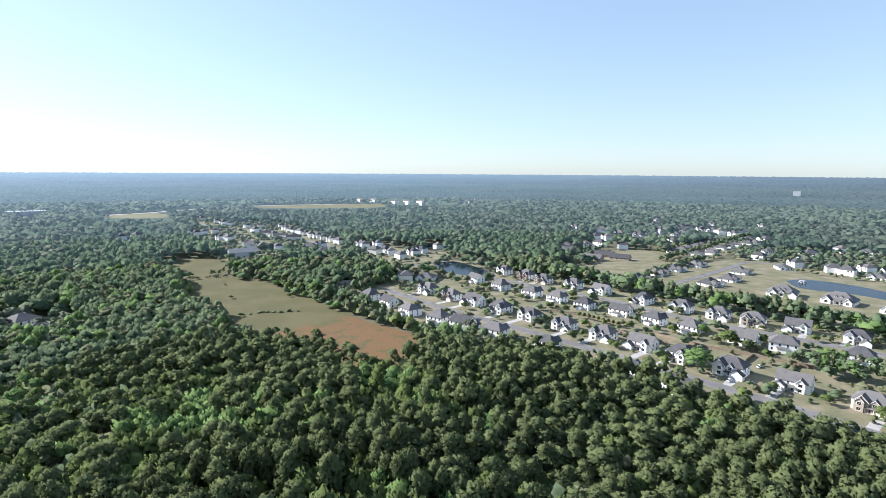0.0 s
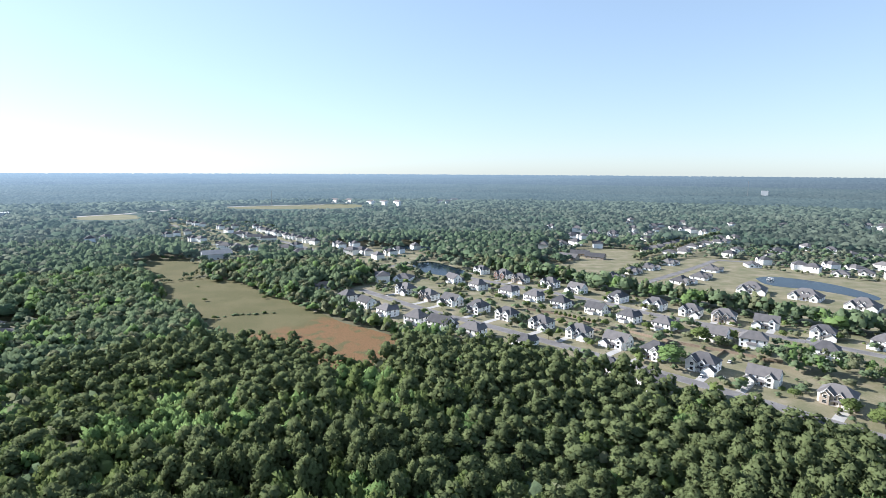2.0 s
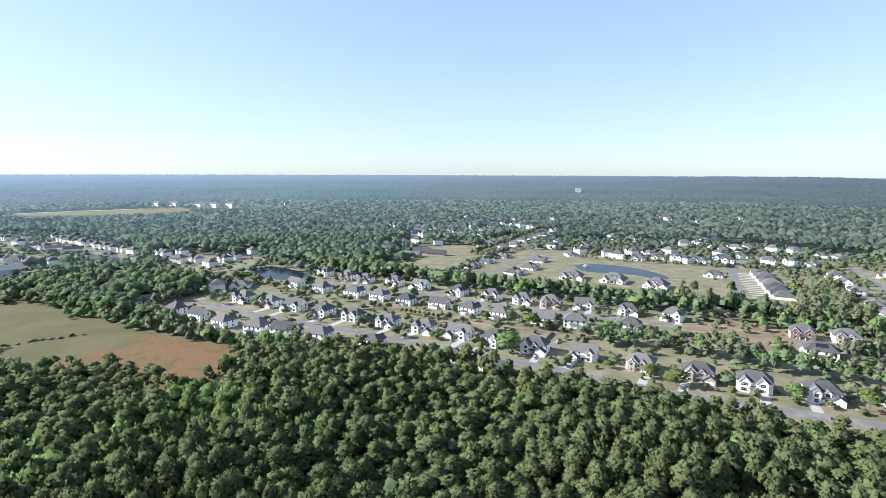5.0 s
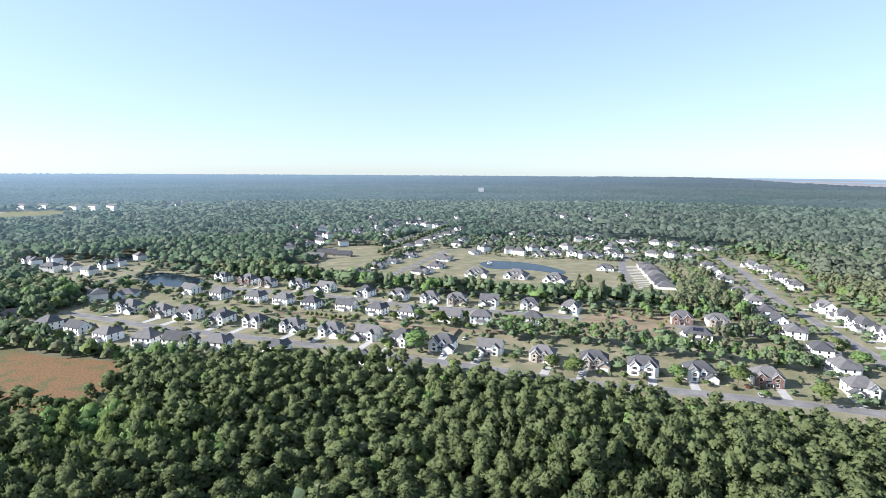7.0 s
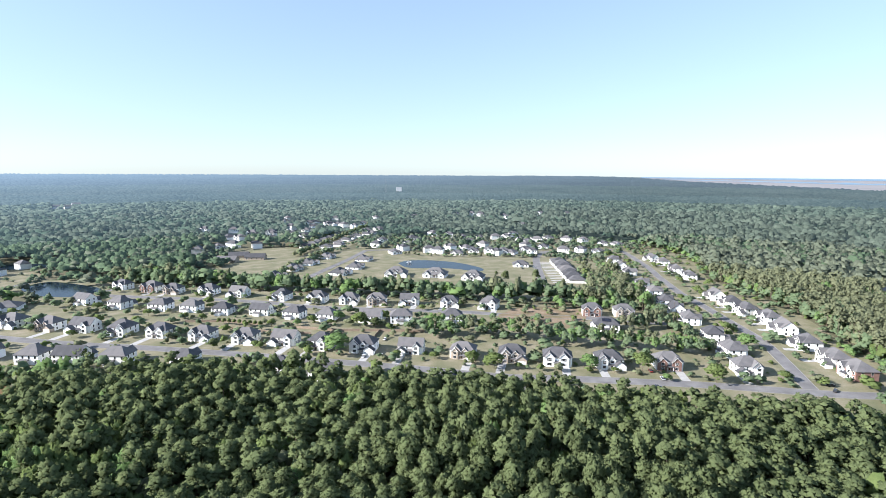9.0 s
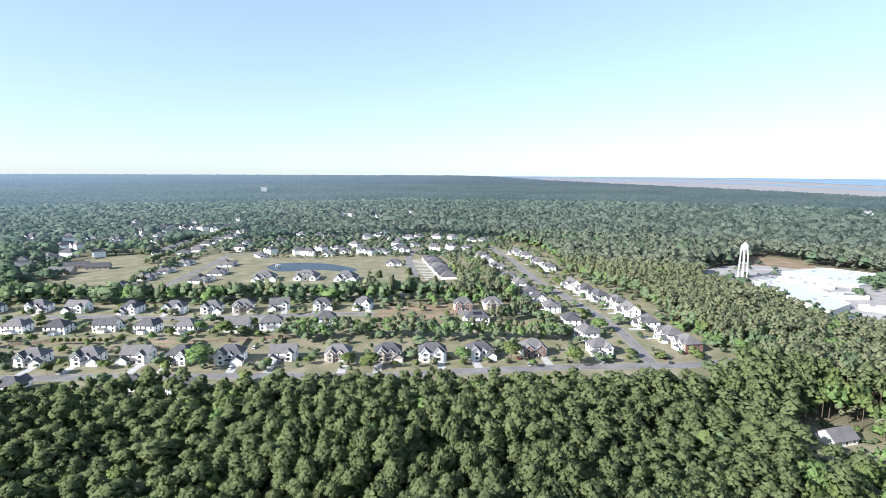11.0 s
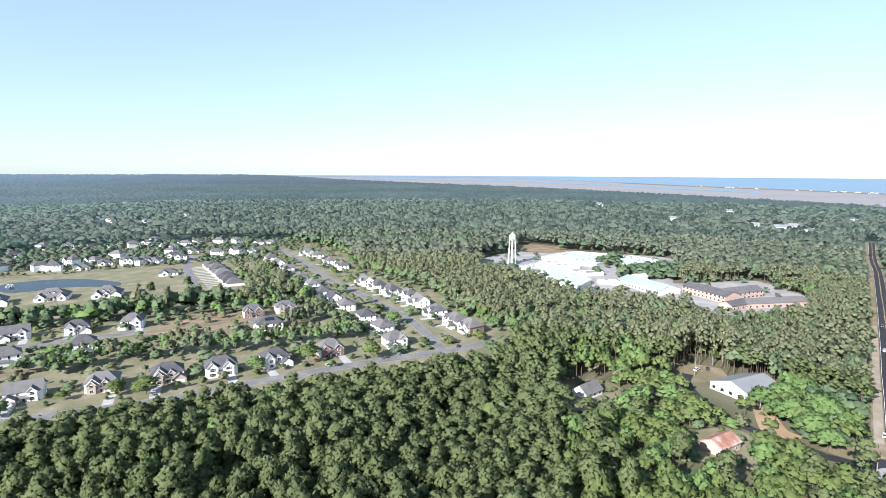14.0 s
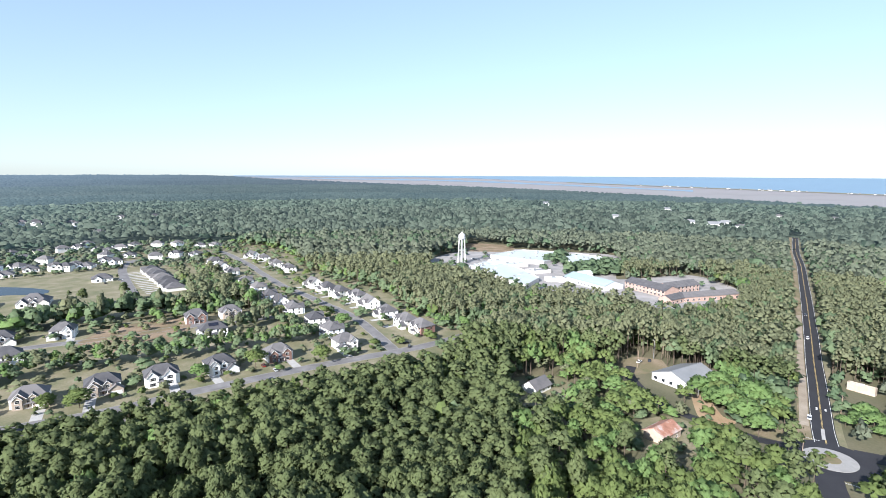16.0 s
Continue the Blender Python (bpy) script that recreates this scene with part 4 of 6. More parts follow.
ROW_C = [(62.2, 561.9), (81.5, 533.8), (95.8, 514.7), (120.2, 492.5), (138.5, 468.3), (163.9, 434.9), (184.3, 408.5), (203.6, 388.1), (220.8, 371.7), (242.1, 355.3), (264.2, 330.7), (286.3, 307), (335.3, 244.3), (353.2, 227.6)]
D_LEFT = [(563.5, 383.5), (532.6, 352.0), (506.9, 324.9), (464.0, 282.4), (440.2, 256.1), (413.6, 230.3), (396.0, 210.6), (377.0, 190.2), (351.6, 161.1), (329.6, 139.2)]
D_RIGHT = [(357.5, 98.4), (377.9, 119.1), (403.3, 140.8), (422.7, 158.5), (435, 179.5), (451.3, 197.4), (465.7, 217.3), (535.7, 278.2), (560.2, 306), (595.7, 341.5), (612.1, 365.4)]
F = FRONTS
house_row(ROW_A, [F[0], F[4], F[2], F[3], F[1], F[0], F[0], F[2], F[3], F[0], F[2], F[4], F[4], F[1], F[0], F[5], F[3]], -1, 11, drive=15.5)
house_row(ROW_NEAR, [F[3], F[2], F[0], F[3], F[2], F[1]], 1, 11, True)
house_row(ROW_HIDDEN, [F[0], F[3], F[2]], 1, 11, True, size=0.85)
house_row(ROW_B, [F[2], F[3], F[0], F[1], F[3], F[2], F[0], F[3], F[2], F[1], F[3]], 1, 11, True)
put_house(SOLAR_HOUSE, 311.9, 215.5, 48)
house_row(ROW_C, [F[1], F[5], F[4], F[0], F[2], F[3], F[1], F[0], F[4], F[2], F[0], F[3], F[5], F[4]], -1, 11, drive=7.0)
for i, (x, y) in enumerate(D_LEFT):
    put_house(F[(3, 2, 0, 3, 1)[i % 5]], x, y, 134 + (i * 37) % 9 - 4, 0.92)
house_row(D_RIGHT, [F[0], F[3], F[2], F[1]], 1, 9, drive=6.0, size=0.95)
put_house(BRICK_END, 347.0, 81.2, -50)
# the pond side and the farther groups
PATIO_W = [(199.6, 526.7), (233.2, 560.3), (261.7, 583.9), (300.3, 614.4)]
PATIO_E = [(262.6, 506.6), (294.2, 530.2), (327.7, 570.7)]
PATIO_S = [(301.2, 466.7), (331.4, 439), (353.5, 405.3)]
ROW_P1 = [(388, 602), (435, 568), (469, 584), (449, 545), (493, 579), (482, 550), (523, 576), (490, 526), (490, 513), (517, 527), (512, 508), (431, 583)]
ROW_P2 = [(399, 668), (430, 702), (452, 664), (493, 714), (482, 682), (550, 734), (562, 704), (572, 682), (546, 630), (590, 655), (604, 635), (623, 629), (656, 646), (629, 602), (620, 578), (632, 569)]
ROW_P4 = [(577, 472), (598, 459), (618, 445), (650, 590), (680, 588), (676, 548), (688, 525), (692, 491), (705, 476), (591, 521), (569, 535), (532, 488), (412, 618), (552, 520)]
ROW_P3 = [(465, 1162), (324, 881), (367, 895), (406, 928), (497, 1023), (553, 1104), (634, 1063), (495, 863), (480, 818), (885, 1076), (887, 982), (903, 910), (502, 923), (489, 1070), (855, 834), (790, 751)]
ROW_W1 = [(311, 726), (329, 742), (347, 759), (365, 777), (384, 796), (402, 815)]
ROW_W2 = [(339, 697), (377, 733), (400, 756), (420, 774), (440, 792), (460, 812), (356, 712)]
IN_WOODS = [(212.9, 790), (231.2, 782.8), (257.6, 759.4), (297.3, 902.3), (310.6, 843), (289.2, 971.5), (264.8, 857.5), (440.9, 1115), (366.5, 844.2), (176.2, 750.3), (251.6, 1013), (446, 978.4), (488.7, 1003), (494.7, 951.5), (537.4, 948.7), (523.1, 865.6), (580.2, 1068), (-491, 817), (-480, 839), (-149, 704), (-184, 743), (-89, 697), (-36, 523), (-16, 529), (-157, 704), (-265, 739), (-247, 733), (-296, 367), (-265, 342), (1230, -304.2), (1189, -337.1), (1655, -346.6), (1432, -674.7), (1436, -555.8), (1142, -374.8)]
LEFT_1 = [(-520, 1153), (-460, 1092), (-438, 1069), (-416, 1047), (-367, 1006), (-331, 942), (-344, 1014), (-298, 900), (-278, 876), (-305, 1012), (-285, 974), (-269, 947), (-256, 929), (-243, 912), (-230, 896)]
LEFT_2 = [(-215, 873), (-201, 858), (-186, 836), (-170, 816), (-155, 796), (-280, 763), (-266, 746), (-409, 884), (-400, 898), (-346, 832), (-332, 825), (-392, 921), (-236, 839), (-173, 756), (-225, 728)]
LEFT_3 = [(-117, 770), (-110, 758), (-93, 768), (-77, 708), (-67, 693), (-52, 661), (-28, 710), (-6, 746), (-38, 691)]
P = PATIO
house_row(PATIO_W, LOW, -1, 12)
house_row(PATIO_E, LOW, -1, 12)
house_row(PATIO_S, LOW, -1, 12, size=1.15)
for i, (x, y) in enumerate(ROW_P1 + ROW_P2 + ROW_P3 + ROW_P4):
    put_house(P[(i * 3 + i // 4) % 4], x, y, 195 + (i * 37) % 80, 1.05)
house_row(ROW_W1, [P[1], P[0]], 1, 10, size=0.95)
house_row(ROW_W2, [P[0], P[1]], -1, 10, size=0.95)
for i, (x, y) in enumerate(IN_WOODS):
    put_house(P[(i * 7) % 4], x, y, 180 + (i * 53) % 120, 1.15)
for i, (x, y) in enumerate(LEFT_1 + LEFT_2 + LEFT_3):
    put_house(P[2 + i % 2], x, y, 210 + (i * 29) % 45, 1.0)
put_house(small_house("white clubhouse with a steep grey roof and porch", 18, 14, 1, 4.5, category="clubhouse"), 452.5, 432.3, 225)

# driveways of the front-facing rows
for c, n, length, i in DRIVES:
    side = Vector((-n.y, n.x))
    a = c + n * 9.5 + side * (4.6 if i % 2 else -4.6)
    ob = ribbon("driveway", [tuple(a - n * 4), tuple(a + n * length)], 4.6, 0.08, CONCRETE, None, 0, 0, 4)
    tagged(ob, "pale concrete driveway from garage to street", "driveway", "driveways", "structure")


# ---- other buildings ----
def hall(name, label, category, x, y, facing, w, d, h, rise, wall, roof, flat=False, windows=0, window_size=(1.8, 1.6), storeys=1, roof_over=0.5, ends=0):
    """A long building: walls, a gabled or flat roof and a row of windows on the front."""
    root = thing(name, label, category)
    root.matrix_basis = pose(x, y, float(level(np.float64(math.hypot(x, y)))), 0, 0, 180 - facing)
    bm = bmesh.new()
    box(bm, -w / 2, -d / 2, -0.3, w / 2, d / 2, h)
    if not flat and rise > 0:
        solid(bm, [(-w / 2, -d / 2, h), (-w / 2, d / 2, h), (-w / 2, 0, h + rise), (w / 2, -d / 2, h), (w / 2, d / 2, h), (w / 2, 0, h + rise)], [(0, 2, 1), (3, 4, 5), (0, 3, 5, 2), (2, 5, 4, 1), (1, 4, 3, 0)])
    part("wall", bm, wall, root)
    bm = bmesh.new()
    if flat:
        box(bm, -w / 2 + 0.4, -d / 2 + 0.4, h, w / 2 - 0.4, d / 2 - 0.4, h + 0.1)
        part("roof", bm, roof, root)
        for a in ((-w / 2, -d / 2, w / 2, -d / 2 + 0.4), (-w / 2, d / 2 - 0.4, w / 2, d / 2), (-w / 2, -d / 2 + 0.4, -w / 2 + 0.4, d / 2 - 0.4), (w / 2 - 0.4, -d / 2 + 0.4, w / 2, d / 2 - 0.4)):
            bm = bmesh.new()
            box(bm, a[0], a[1], h, a[2], a[3], h + 0.9)
            part("parapet", bm, wall, root)
        n = max(1, int(w / 6))
        for i in range(n):
            bm = bmesh.new()
            ux, uy = -w / 2 + (i + 0.5) * w / n, (0.26 if i % 2 else -0.2) * d + float(rng.uniform(-0.12, 0.12)) * d
            a = float(rng.uniform(0.8, 1.9))
            box(bm, ux - a, uy - 0.9, h + 0.1, ux + a, uy + 0.9, h + 1.3)
            bmesh.ops.bevel(bm, geom=list(bm.edges), offset=0.08, segments=1, affect="EDGES")
            part("roof_unit", bm, METAL_ROOF if i % 3 else STORE_WALL, root)
    else:
        gable_roof(bm, -d / 2, d / 2, -w / 2, w / 2 + roof_over, h, rise, roof_over, 0.25)
        bmesh.ops.transform(bm, matrix=Matrix.Rotation(radians(90), 4, "Z"), verts=bm.verts)
        part("roof", bm, roof, root)
    for s in range(storeys):
        for i in range(windows):
            window(root, -w / 2 + (i + 0.5) * w / windows, -d / 2, 0.9 + 3.2 * s, 360, window_size)
    for i in range(ends):
        window(root, w / 2, -d / 2 + (i + 0.5) * d / ends, 0.9, 90, window_size)
        window(root, -w / 2, -d / 2 + (i + 0.5) * d / ends, 0.9, 270, window_size)
    PLACES.extend([(x, y)])
    return root


def flat_store(label, polygon, h):
    """A large flat-roofed shop of any outline: walls, a roof sheet behind a parapet, and units on the roof."""
    root = thing("store", label, "shop")
    cx, cy = sum(q[0] for q in polygon) / len(polygon), sum(q[1] for q in polygon) / len(polygon)
    root.location = (cx, cy, 0)
    ring = [(x - cx, y - cy) for x, y in polygon]
    n = len(ring)
    bm = bmesh.new()
    solid(bm, [(*q, -0.3) for q in ring] + [(*q, h) for q in ring], [(i, (i + 1) % n, n + (i + 1) % n, n + i) for i in range(n)])
    part("wall", bm, STORE_WALL, root)
    bm = bmesh.new()
    bm.faces.new([bm.verts.new((x, y, h)) for x, y in ring])
    bmesh.ops.triangulate(bm, faces=bm.faces)
    for f in bm.faces:
        f.normal_update()
        if f.normal.z < 0:
            f.normal_flip()
    part("roof", bm, WHITE_ROOF, root, "pale mint roof sheet")
    for (x0, y0), (x1, y1) in zip(ring, ring[1:] + ring[:1]):
        way = Vector((x1 - x0, y1 - y0)).normalized()
        out = Vector((-way.y, way.x)) * 0.2
        bm = bmesh.new()
        c = [(x0 + out.x, y0 + out.y), (x1 + out.x, y1 + out.y), (x1 - out.x, y1 - out.y), (x0 - out.x, y0 - out.y)]
        solid(bm, [(*q, h - 0.1) for q in c] + [(*q, h + 0.8) for q in c], [(3, 2, 1, 0), (4, 5, 6, 7), (0, 1, 5, 4), (1, 2, 6, 5), (2, 3, 7, 6), (3, 0, 4, 7)])
        part("parapet", bm, STORE_WALL, root)
    spread = np.array(ring)
    for i in range(26):
        u, v = rng.uniform(spread[:, 0].min(), spread[:, 0].max()), rng.uniform(spread[:, 1].min(), spread[:, 1].max())
        if inside(np.array([u]), np.array([v]), ring)[0] and off_line(np.array([u]), np.array([v]), ring + ring[:1])[0] > 3:
            bm = bmesh.new()
            a = float(rng.uniform(0.9, 1.8))
            box(bm, u - a, v - 1.0, h, u + a, v + 1.0, h + 1.3)
            part("roof_unit", bm, METAL_ROOF if i % 3 else STORE_WALL, root)
    PLACES.append((cx, cy))


FRONT_STORE, BACK_STORE, END_STORE = [(595.5, 82.6), (627.0, 66.7), (605.4, 36.7), (576.0, 20.9), (537.7, 4.7), (496.3, 16.6), (537.9, 46.6)], [(676.3, 67.7), (704.8, 52.0), (731.1, 29.5), (719.9, -17.7), (682.1, -25.3), (636.9, 0.9), (658.8, 40.1)], [(696.7, -26.4), (714.7, -40.7), (683.9, -75.9), (643.8, -69.2), (622.9, -45.4), (650.7, -24.3)]
flat_store("wide flat-roofed shop with a pale mint roof", FRONT_STORE, 4.0)
flat_store("long flat-roofed shop with a pale mint roof behind the car park", BACK_STORE, 4.0)
flat_store("flat-roofed end shop with a bright mint-white roof", END_STORE, 4.0)
for i, (x, y, w, d) in enumerate(((588.4, 6.2, 24, 14), (623.2, 35.3, 30, 16), (544.9, -10.6, 18, 10), (559.1, -41, 16, 9), (641.7, 54.8, 22, 12), (608, 65.7, 26, 12), (556.8, 21, 18, 12))):
    hall("store_wing", "small pale shop wing with a mint-white roof", "shop", x, y, 236 + 7 * (i % 3), w, d, 3.0 + 0.3 * (i % 2), 0, STORE_WALL, WHITE_ROOF if i % 3 else METAL_ROOF, True)
hall("school", "white arcaded building with a pale blue roof", "school", 534, -47, 322, 56, 24, 4.6, 3.8, WHITE_STEEL, TEAL_ROOF, windows=12)
hall("school", "long red and tan brick school wing with a grey roof", "school", 512, -97, 324, 48, 17, 6.2, 3.6, SCHOOL_BRICK, SHINGLE, windows=11, storeys=2)
hall("school", "brick school cross wing with a grey roof", "school", 520, -122, 232, 40, 15, 6.0, 3.6, SCHOOL_BRICK, SHINGLE, windows=8, storeys=2)
hall("school", "low brick wing with a grey roof", "school", 494, -140, 244, 56, 15, 4.2, 2.8, SCHOOL_BRICK, SHINGLE, windows=10)
hall("school", "low brick gabled front of a long wing", "school", 474, -108, 226, 22, 12, 4.2, 2.8, SCHOOL_BRICK, SHINGLE, windows=4)
hall("shop_pavilion", "white porch pavilion by the car park", "pavilion", 574.1, -41.4, 240, 14, 10, 4.0, 2.5, WHITE_STEEL, WHITE_ROOF)
hall("shop_pavilion", "small white kiosk by the car park", "pavilion", 544.6, -22.6, 240, 18, 7, 3.4, 0, WHITE_STEEL, WHITE_ROOF, True)
hall("church_hall", "white hall with a wide grey metal roof", "hall", 288, -74.4, 228, 24, 23, 3.8, 4.2, WHITE_STEEL, METAL_ROOF, windows=5, roof_over=0.6, ends=5)
hall("cottage", "white cottage with a dark weathered roof among trees", "cottage", 262.1, 2, 215, 12.5, 9, 2.7, 3.4, SIDING, SHINGLE, windows=3, window_size=(1.0, 1.6))
hall("shed", "cream shed with a rusty sheet-metal roof", "shed", 222.7, -50, 222, 13, 9, 3.4, 2.4, TAN_BRICK, RUST_ROOF, windows=2, window_size=(0.8, 1.0))
hall("roadside_trailer", "long beige box trailer parked behind the verge", "trailer", 290.5, -157.5, 315, 11.8, 2.8, 3.2, 0, TAN_BRICK, STORE_WALL, True)
hall("white_building", "large white building beside the meadow", "building", -250, 665, 150, 34, 20, 7, 4, WHITE_STEEL, METAL_ROOF, windows=5)
hall("pool_house", "grey-roofed pool house behind the hedge", "building", -92, 490, 160, 18, 10, 3.6, 3.0, SIDING, SHINGLE, windows=3)
for x, y in ((-152, 1692), (-110, 1690), (-68, 1690)):
    hall("apartment_block", "white apartment block above far trees", "apartment block", x, y, 238, 34, 15, 14.5, 4.0, SIDING, SHINGLE, windows=7, storeys=4)
for x, y in ((-289, 1864), (-238, 1850)):
    hall("white_building", "low white building beside far apartment blocks", "building", x, y, 226, 30, 14, 11, 4, SIDING, SHINGLE, windows=5)
hall("warehouse", "white warehouse roof among far trees", "warehouse", -905, 1165, 142, 70, 40, 16, 0, WHITE_STEEL, WHITE_ROOF, True)
hall("office_block", "lone white block above far trees", "office block", 1437, 2191, 212, 26, 14, 24, 0, WHITE_STEEL, WHITE_ROOF, True)
for x, y, w, d in ((67.2, 1836, 26, 14), (97.8, 1822, 20, 12), (123.3, 1927, 22, 14), (1190, -294.1, 24, 12), (1157, -335.2, 34, 16), (1195, -362.2, 22, 12), (1608, -337.3, 34, 16), (1836, 0.7, 30, 14), (1307, -159.2, 26, 12)):
    hall("white_building", "white building with grey roof amid far trees", "building", x, y, 180 + math.degrees(math.atan2(x, y)) - 12, w, d, 9, 4, WHITE_STEEL, METAL_ROOF, windows=4)
for x, y in ((-292, 887), (-259, 852), (-232, 833)):
    hall("terrace", "row of joined houses with pale brown roofs", "terrace", x, y, 170, 22, 9, 5.5, 3.0, SIDING, SHINGLE, windows=6)
for x, y, turn in ((187.4, 661, 222), (209.8, 687.9, 205), (222, 662.7, 215)):
    hall("ranch_house", "long brick ranch house with a brown-grey roof", "house", x, y, turn, 24, 12, 3.2, 4.0, TAN_BRICK, SHINGLE, windows=4, window_size=(1.0, 1.6))
for i, (x, y) in enumerate(((744.5, 1063), (888.8, 1023), (903.9, 1008), (939.9, 957.5), (1070, 986.8), (1048, 937.9), (1084, 880.4), (255.6, 885.7), (309.6, 932.2), (326.9, 892.9), (392, 963.2), (501.9, 990.5), (466.3, 1051))):
    put_house(P[(i * 5 + 1) % 4], x, y, 200 + (i * 41) % 60, 1.3)
# the stepped row of town houses on its own street
TH0, TH1 = Vector((505.8, 419.9)), Vector((431.7, 334.8))
along = (TH1 - TH0).normalized()
TOWN = small_house("joined town house with grey hip roof and front garage", 15.8, 17, 1, 4.2, category="town house")
TOWN_SPOTS = []
for i in range(7):
    c = TH0 + (TH1 - TH0) * (i / 6)
    TOWN_SPOTS.append(c)
    put_house(TOWN, c.x, c.y, math.degrees(math.atan2(along.y, -along.x)), 1.0 + 0.06 * (i % 2))
    for s in (-1, 1):
        side = Vector((along.y, -along.x))
        a = c + along * (s * 4.5) + side * 9.5
        b = a + side * 15
        tagged(ribbon("driveway", [tuple(a), tuple(b)], 3.4, 0.08, CONCRETE), "pale concrete driveway of a town house", "driveway", "driveways", "structure")


def tapered(bm, p, q, r0, r1, n=12):
    p, q = Vector(p), Vector(q)
    side = (q - p).orthogonal().normalized()
    up = (q - p).normalized().cross(side)
    ring = [[bm.verts.new(c + (side * math.cos(2 * math.pi * i / n) + up * math.sin(2 * math.pi * i / n)) * r) for i in range(n)] for c, r in ((p, r0), (q, r1))]
    for i in range(n):
        bm.faces.new((ring[0][i], ring[0][(i + 1) % n], ring[1][(i + 1) % n], ring[1][i]))
    bm.faces.new(ring[1])
    bm.faces.new(ring[0][::-1])


def water_tower(x, y, h=37.0):
    root = thing("water_tower", "white steel water tower on six legs beside the shops", "water tower")
    root.location = (x, y, 0)
    bm = bmesh.new()
    for z0, z1, r0, r1 in ((h * 0.74, h * 0.80, 1.6, 3.9), (h * 0.80, h * 0.91, 3.9, 3.9), (h * 0.91, h * 0.97, 3.9, 1.3), (h * 0.97, h, 0.8, 0.8)):
        tapered(bm, (0, 0, z0), (0, 0, z1), r0, r1, 20)
    part("tank", bm, WHITE_STEEL, root)
    for i in range(6):
        a = i * math.pi / 3
        bm = bmesh.new()
        tapered(bm, (5.2 * math.cos(a), 5.2 * math.sin(a), 0), (3.6 * math.cos(a), 3.6 * math.sin(a), h * 0.82), 0.42, 0.36, 8)
        part("leg", bm, WHITE_STEEL, root)
    bm = bmesh.new()
    tapered(bm, (0, 0, 0), (0, 0, h * 0.76), 0.9, 0.9, 12)
    part("riser_pipe", bm, WHITE_STEEL, root)
    bm = bmesh.new()
    for i in range(6):
        a, b = i * math.pi / 3, (i + 1) * math.pi / 3
        tapered(bm, (4.4 * math.cos(a), 4.4 * math.sin(a), h * 0.42), (4.4 * math.cos(b), 4.4 * math.sin(b), h * 0.42), 0.2, 0.2, 6)
    part("brace_ring", bm, WHITE_STEEL, root)
    bm = bmesh.new()
    for i in range(24):
        a, b = i * math.pi / 12, (i + 1) * math.pi / 12
        tapered(bm, (4.4 * math.cos(a), 4.4 * math.sin(a), h * 0.82), (4.4 * math.cos(b), 4.4 * math.sin(b), h * 0.82), 0.12, 0.12, 4)
    part("walkway", bm, WHITE_STEEL, root)


water_tower(632.1, 98.0, 38.0)


def mast(x, y, z, h):
    root = thing("radio_mast", "thin grey lattice mast above far trees", "mast")
    root.location = (x, y, z)
    for i in range(3):
        a = i * 2.094
        bm = bmesh.new()
        tapered(bm, (1.6 * math.cos(a), 1.6 * math.sin(a), 0), (0.3 * math.cos(a), 0.3 * math.sin(a), h), 0.3, 0.2, 5)
        part("leg", bm, METAL_ROOF, root)
    for k in range(5):
        bm = bmesh.new()
        f = 1.6 - 1.3 * (k + 1) / 6
        for i in range(3):
            a, b = i * 2.094, (i + 1) * 2.094
            tapered(bm, (f * math.cos(a), f * math.sin(a), h * (k + 1) / 6), (f * math.cos(b), f * math.sin(b), h * (k + 1) / 6), 0.12, 0.12, 4)
        part("brace", bm, METAL_ROOF, root)


mast(1379, 2215, 12, 62)
mast(-455, 1677, 0, 48)


# ---- trees ----
OCT_V = np.array([(1, 0, 0), (0, 1, 0), (-1, 0, 0), (0, -1, 0), (0, 0, 1), (0, 0, -0.6)], float)
OCT_F = np.array([(0, 1, 4), (1, 2, 4), (2, 3, 4), (3, 0, 4), (1, 0, 5), (2, 1, 5), (3, 2, 5), (0, 3, 5)])


BLOB_V = np.array([(math.cos(a * 1.2566), math.sin(a * 1.2566), -0.15) for a in range(5)] + [(0.55 * math.cos(a * 2.0944 + 0.4), 0.55 * math.sin(a * 2.0944 + 0.4), 0.75) for a in range(3)])
BLOB_F = np.array([(0, 1, 5), (1, 6, 5), (1, 2, 6), (2, 3, 6), (3, 7, 6), (3, 4, 7), (4, 0, 7), (0, 5, 7), (5, 6, 7)])


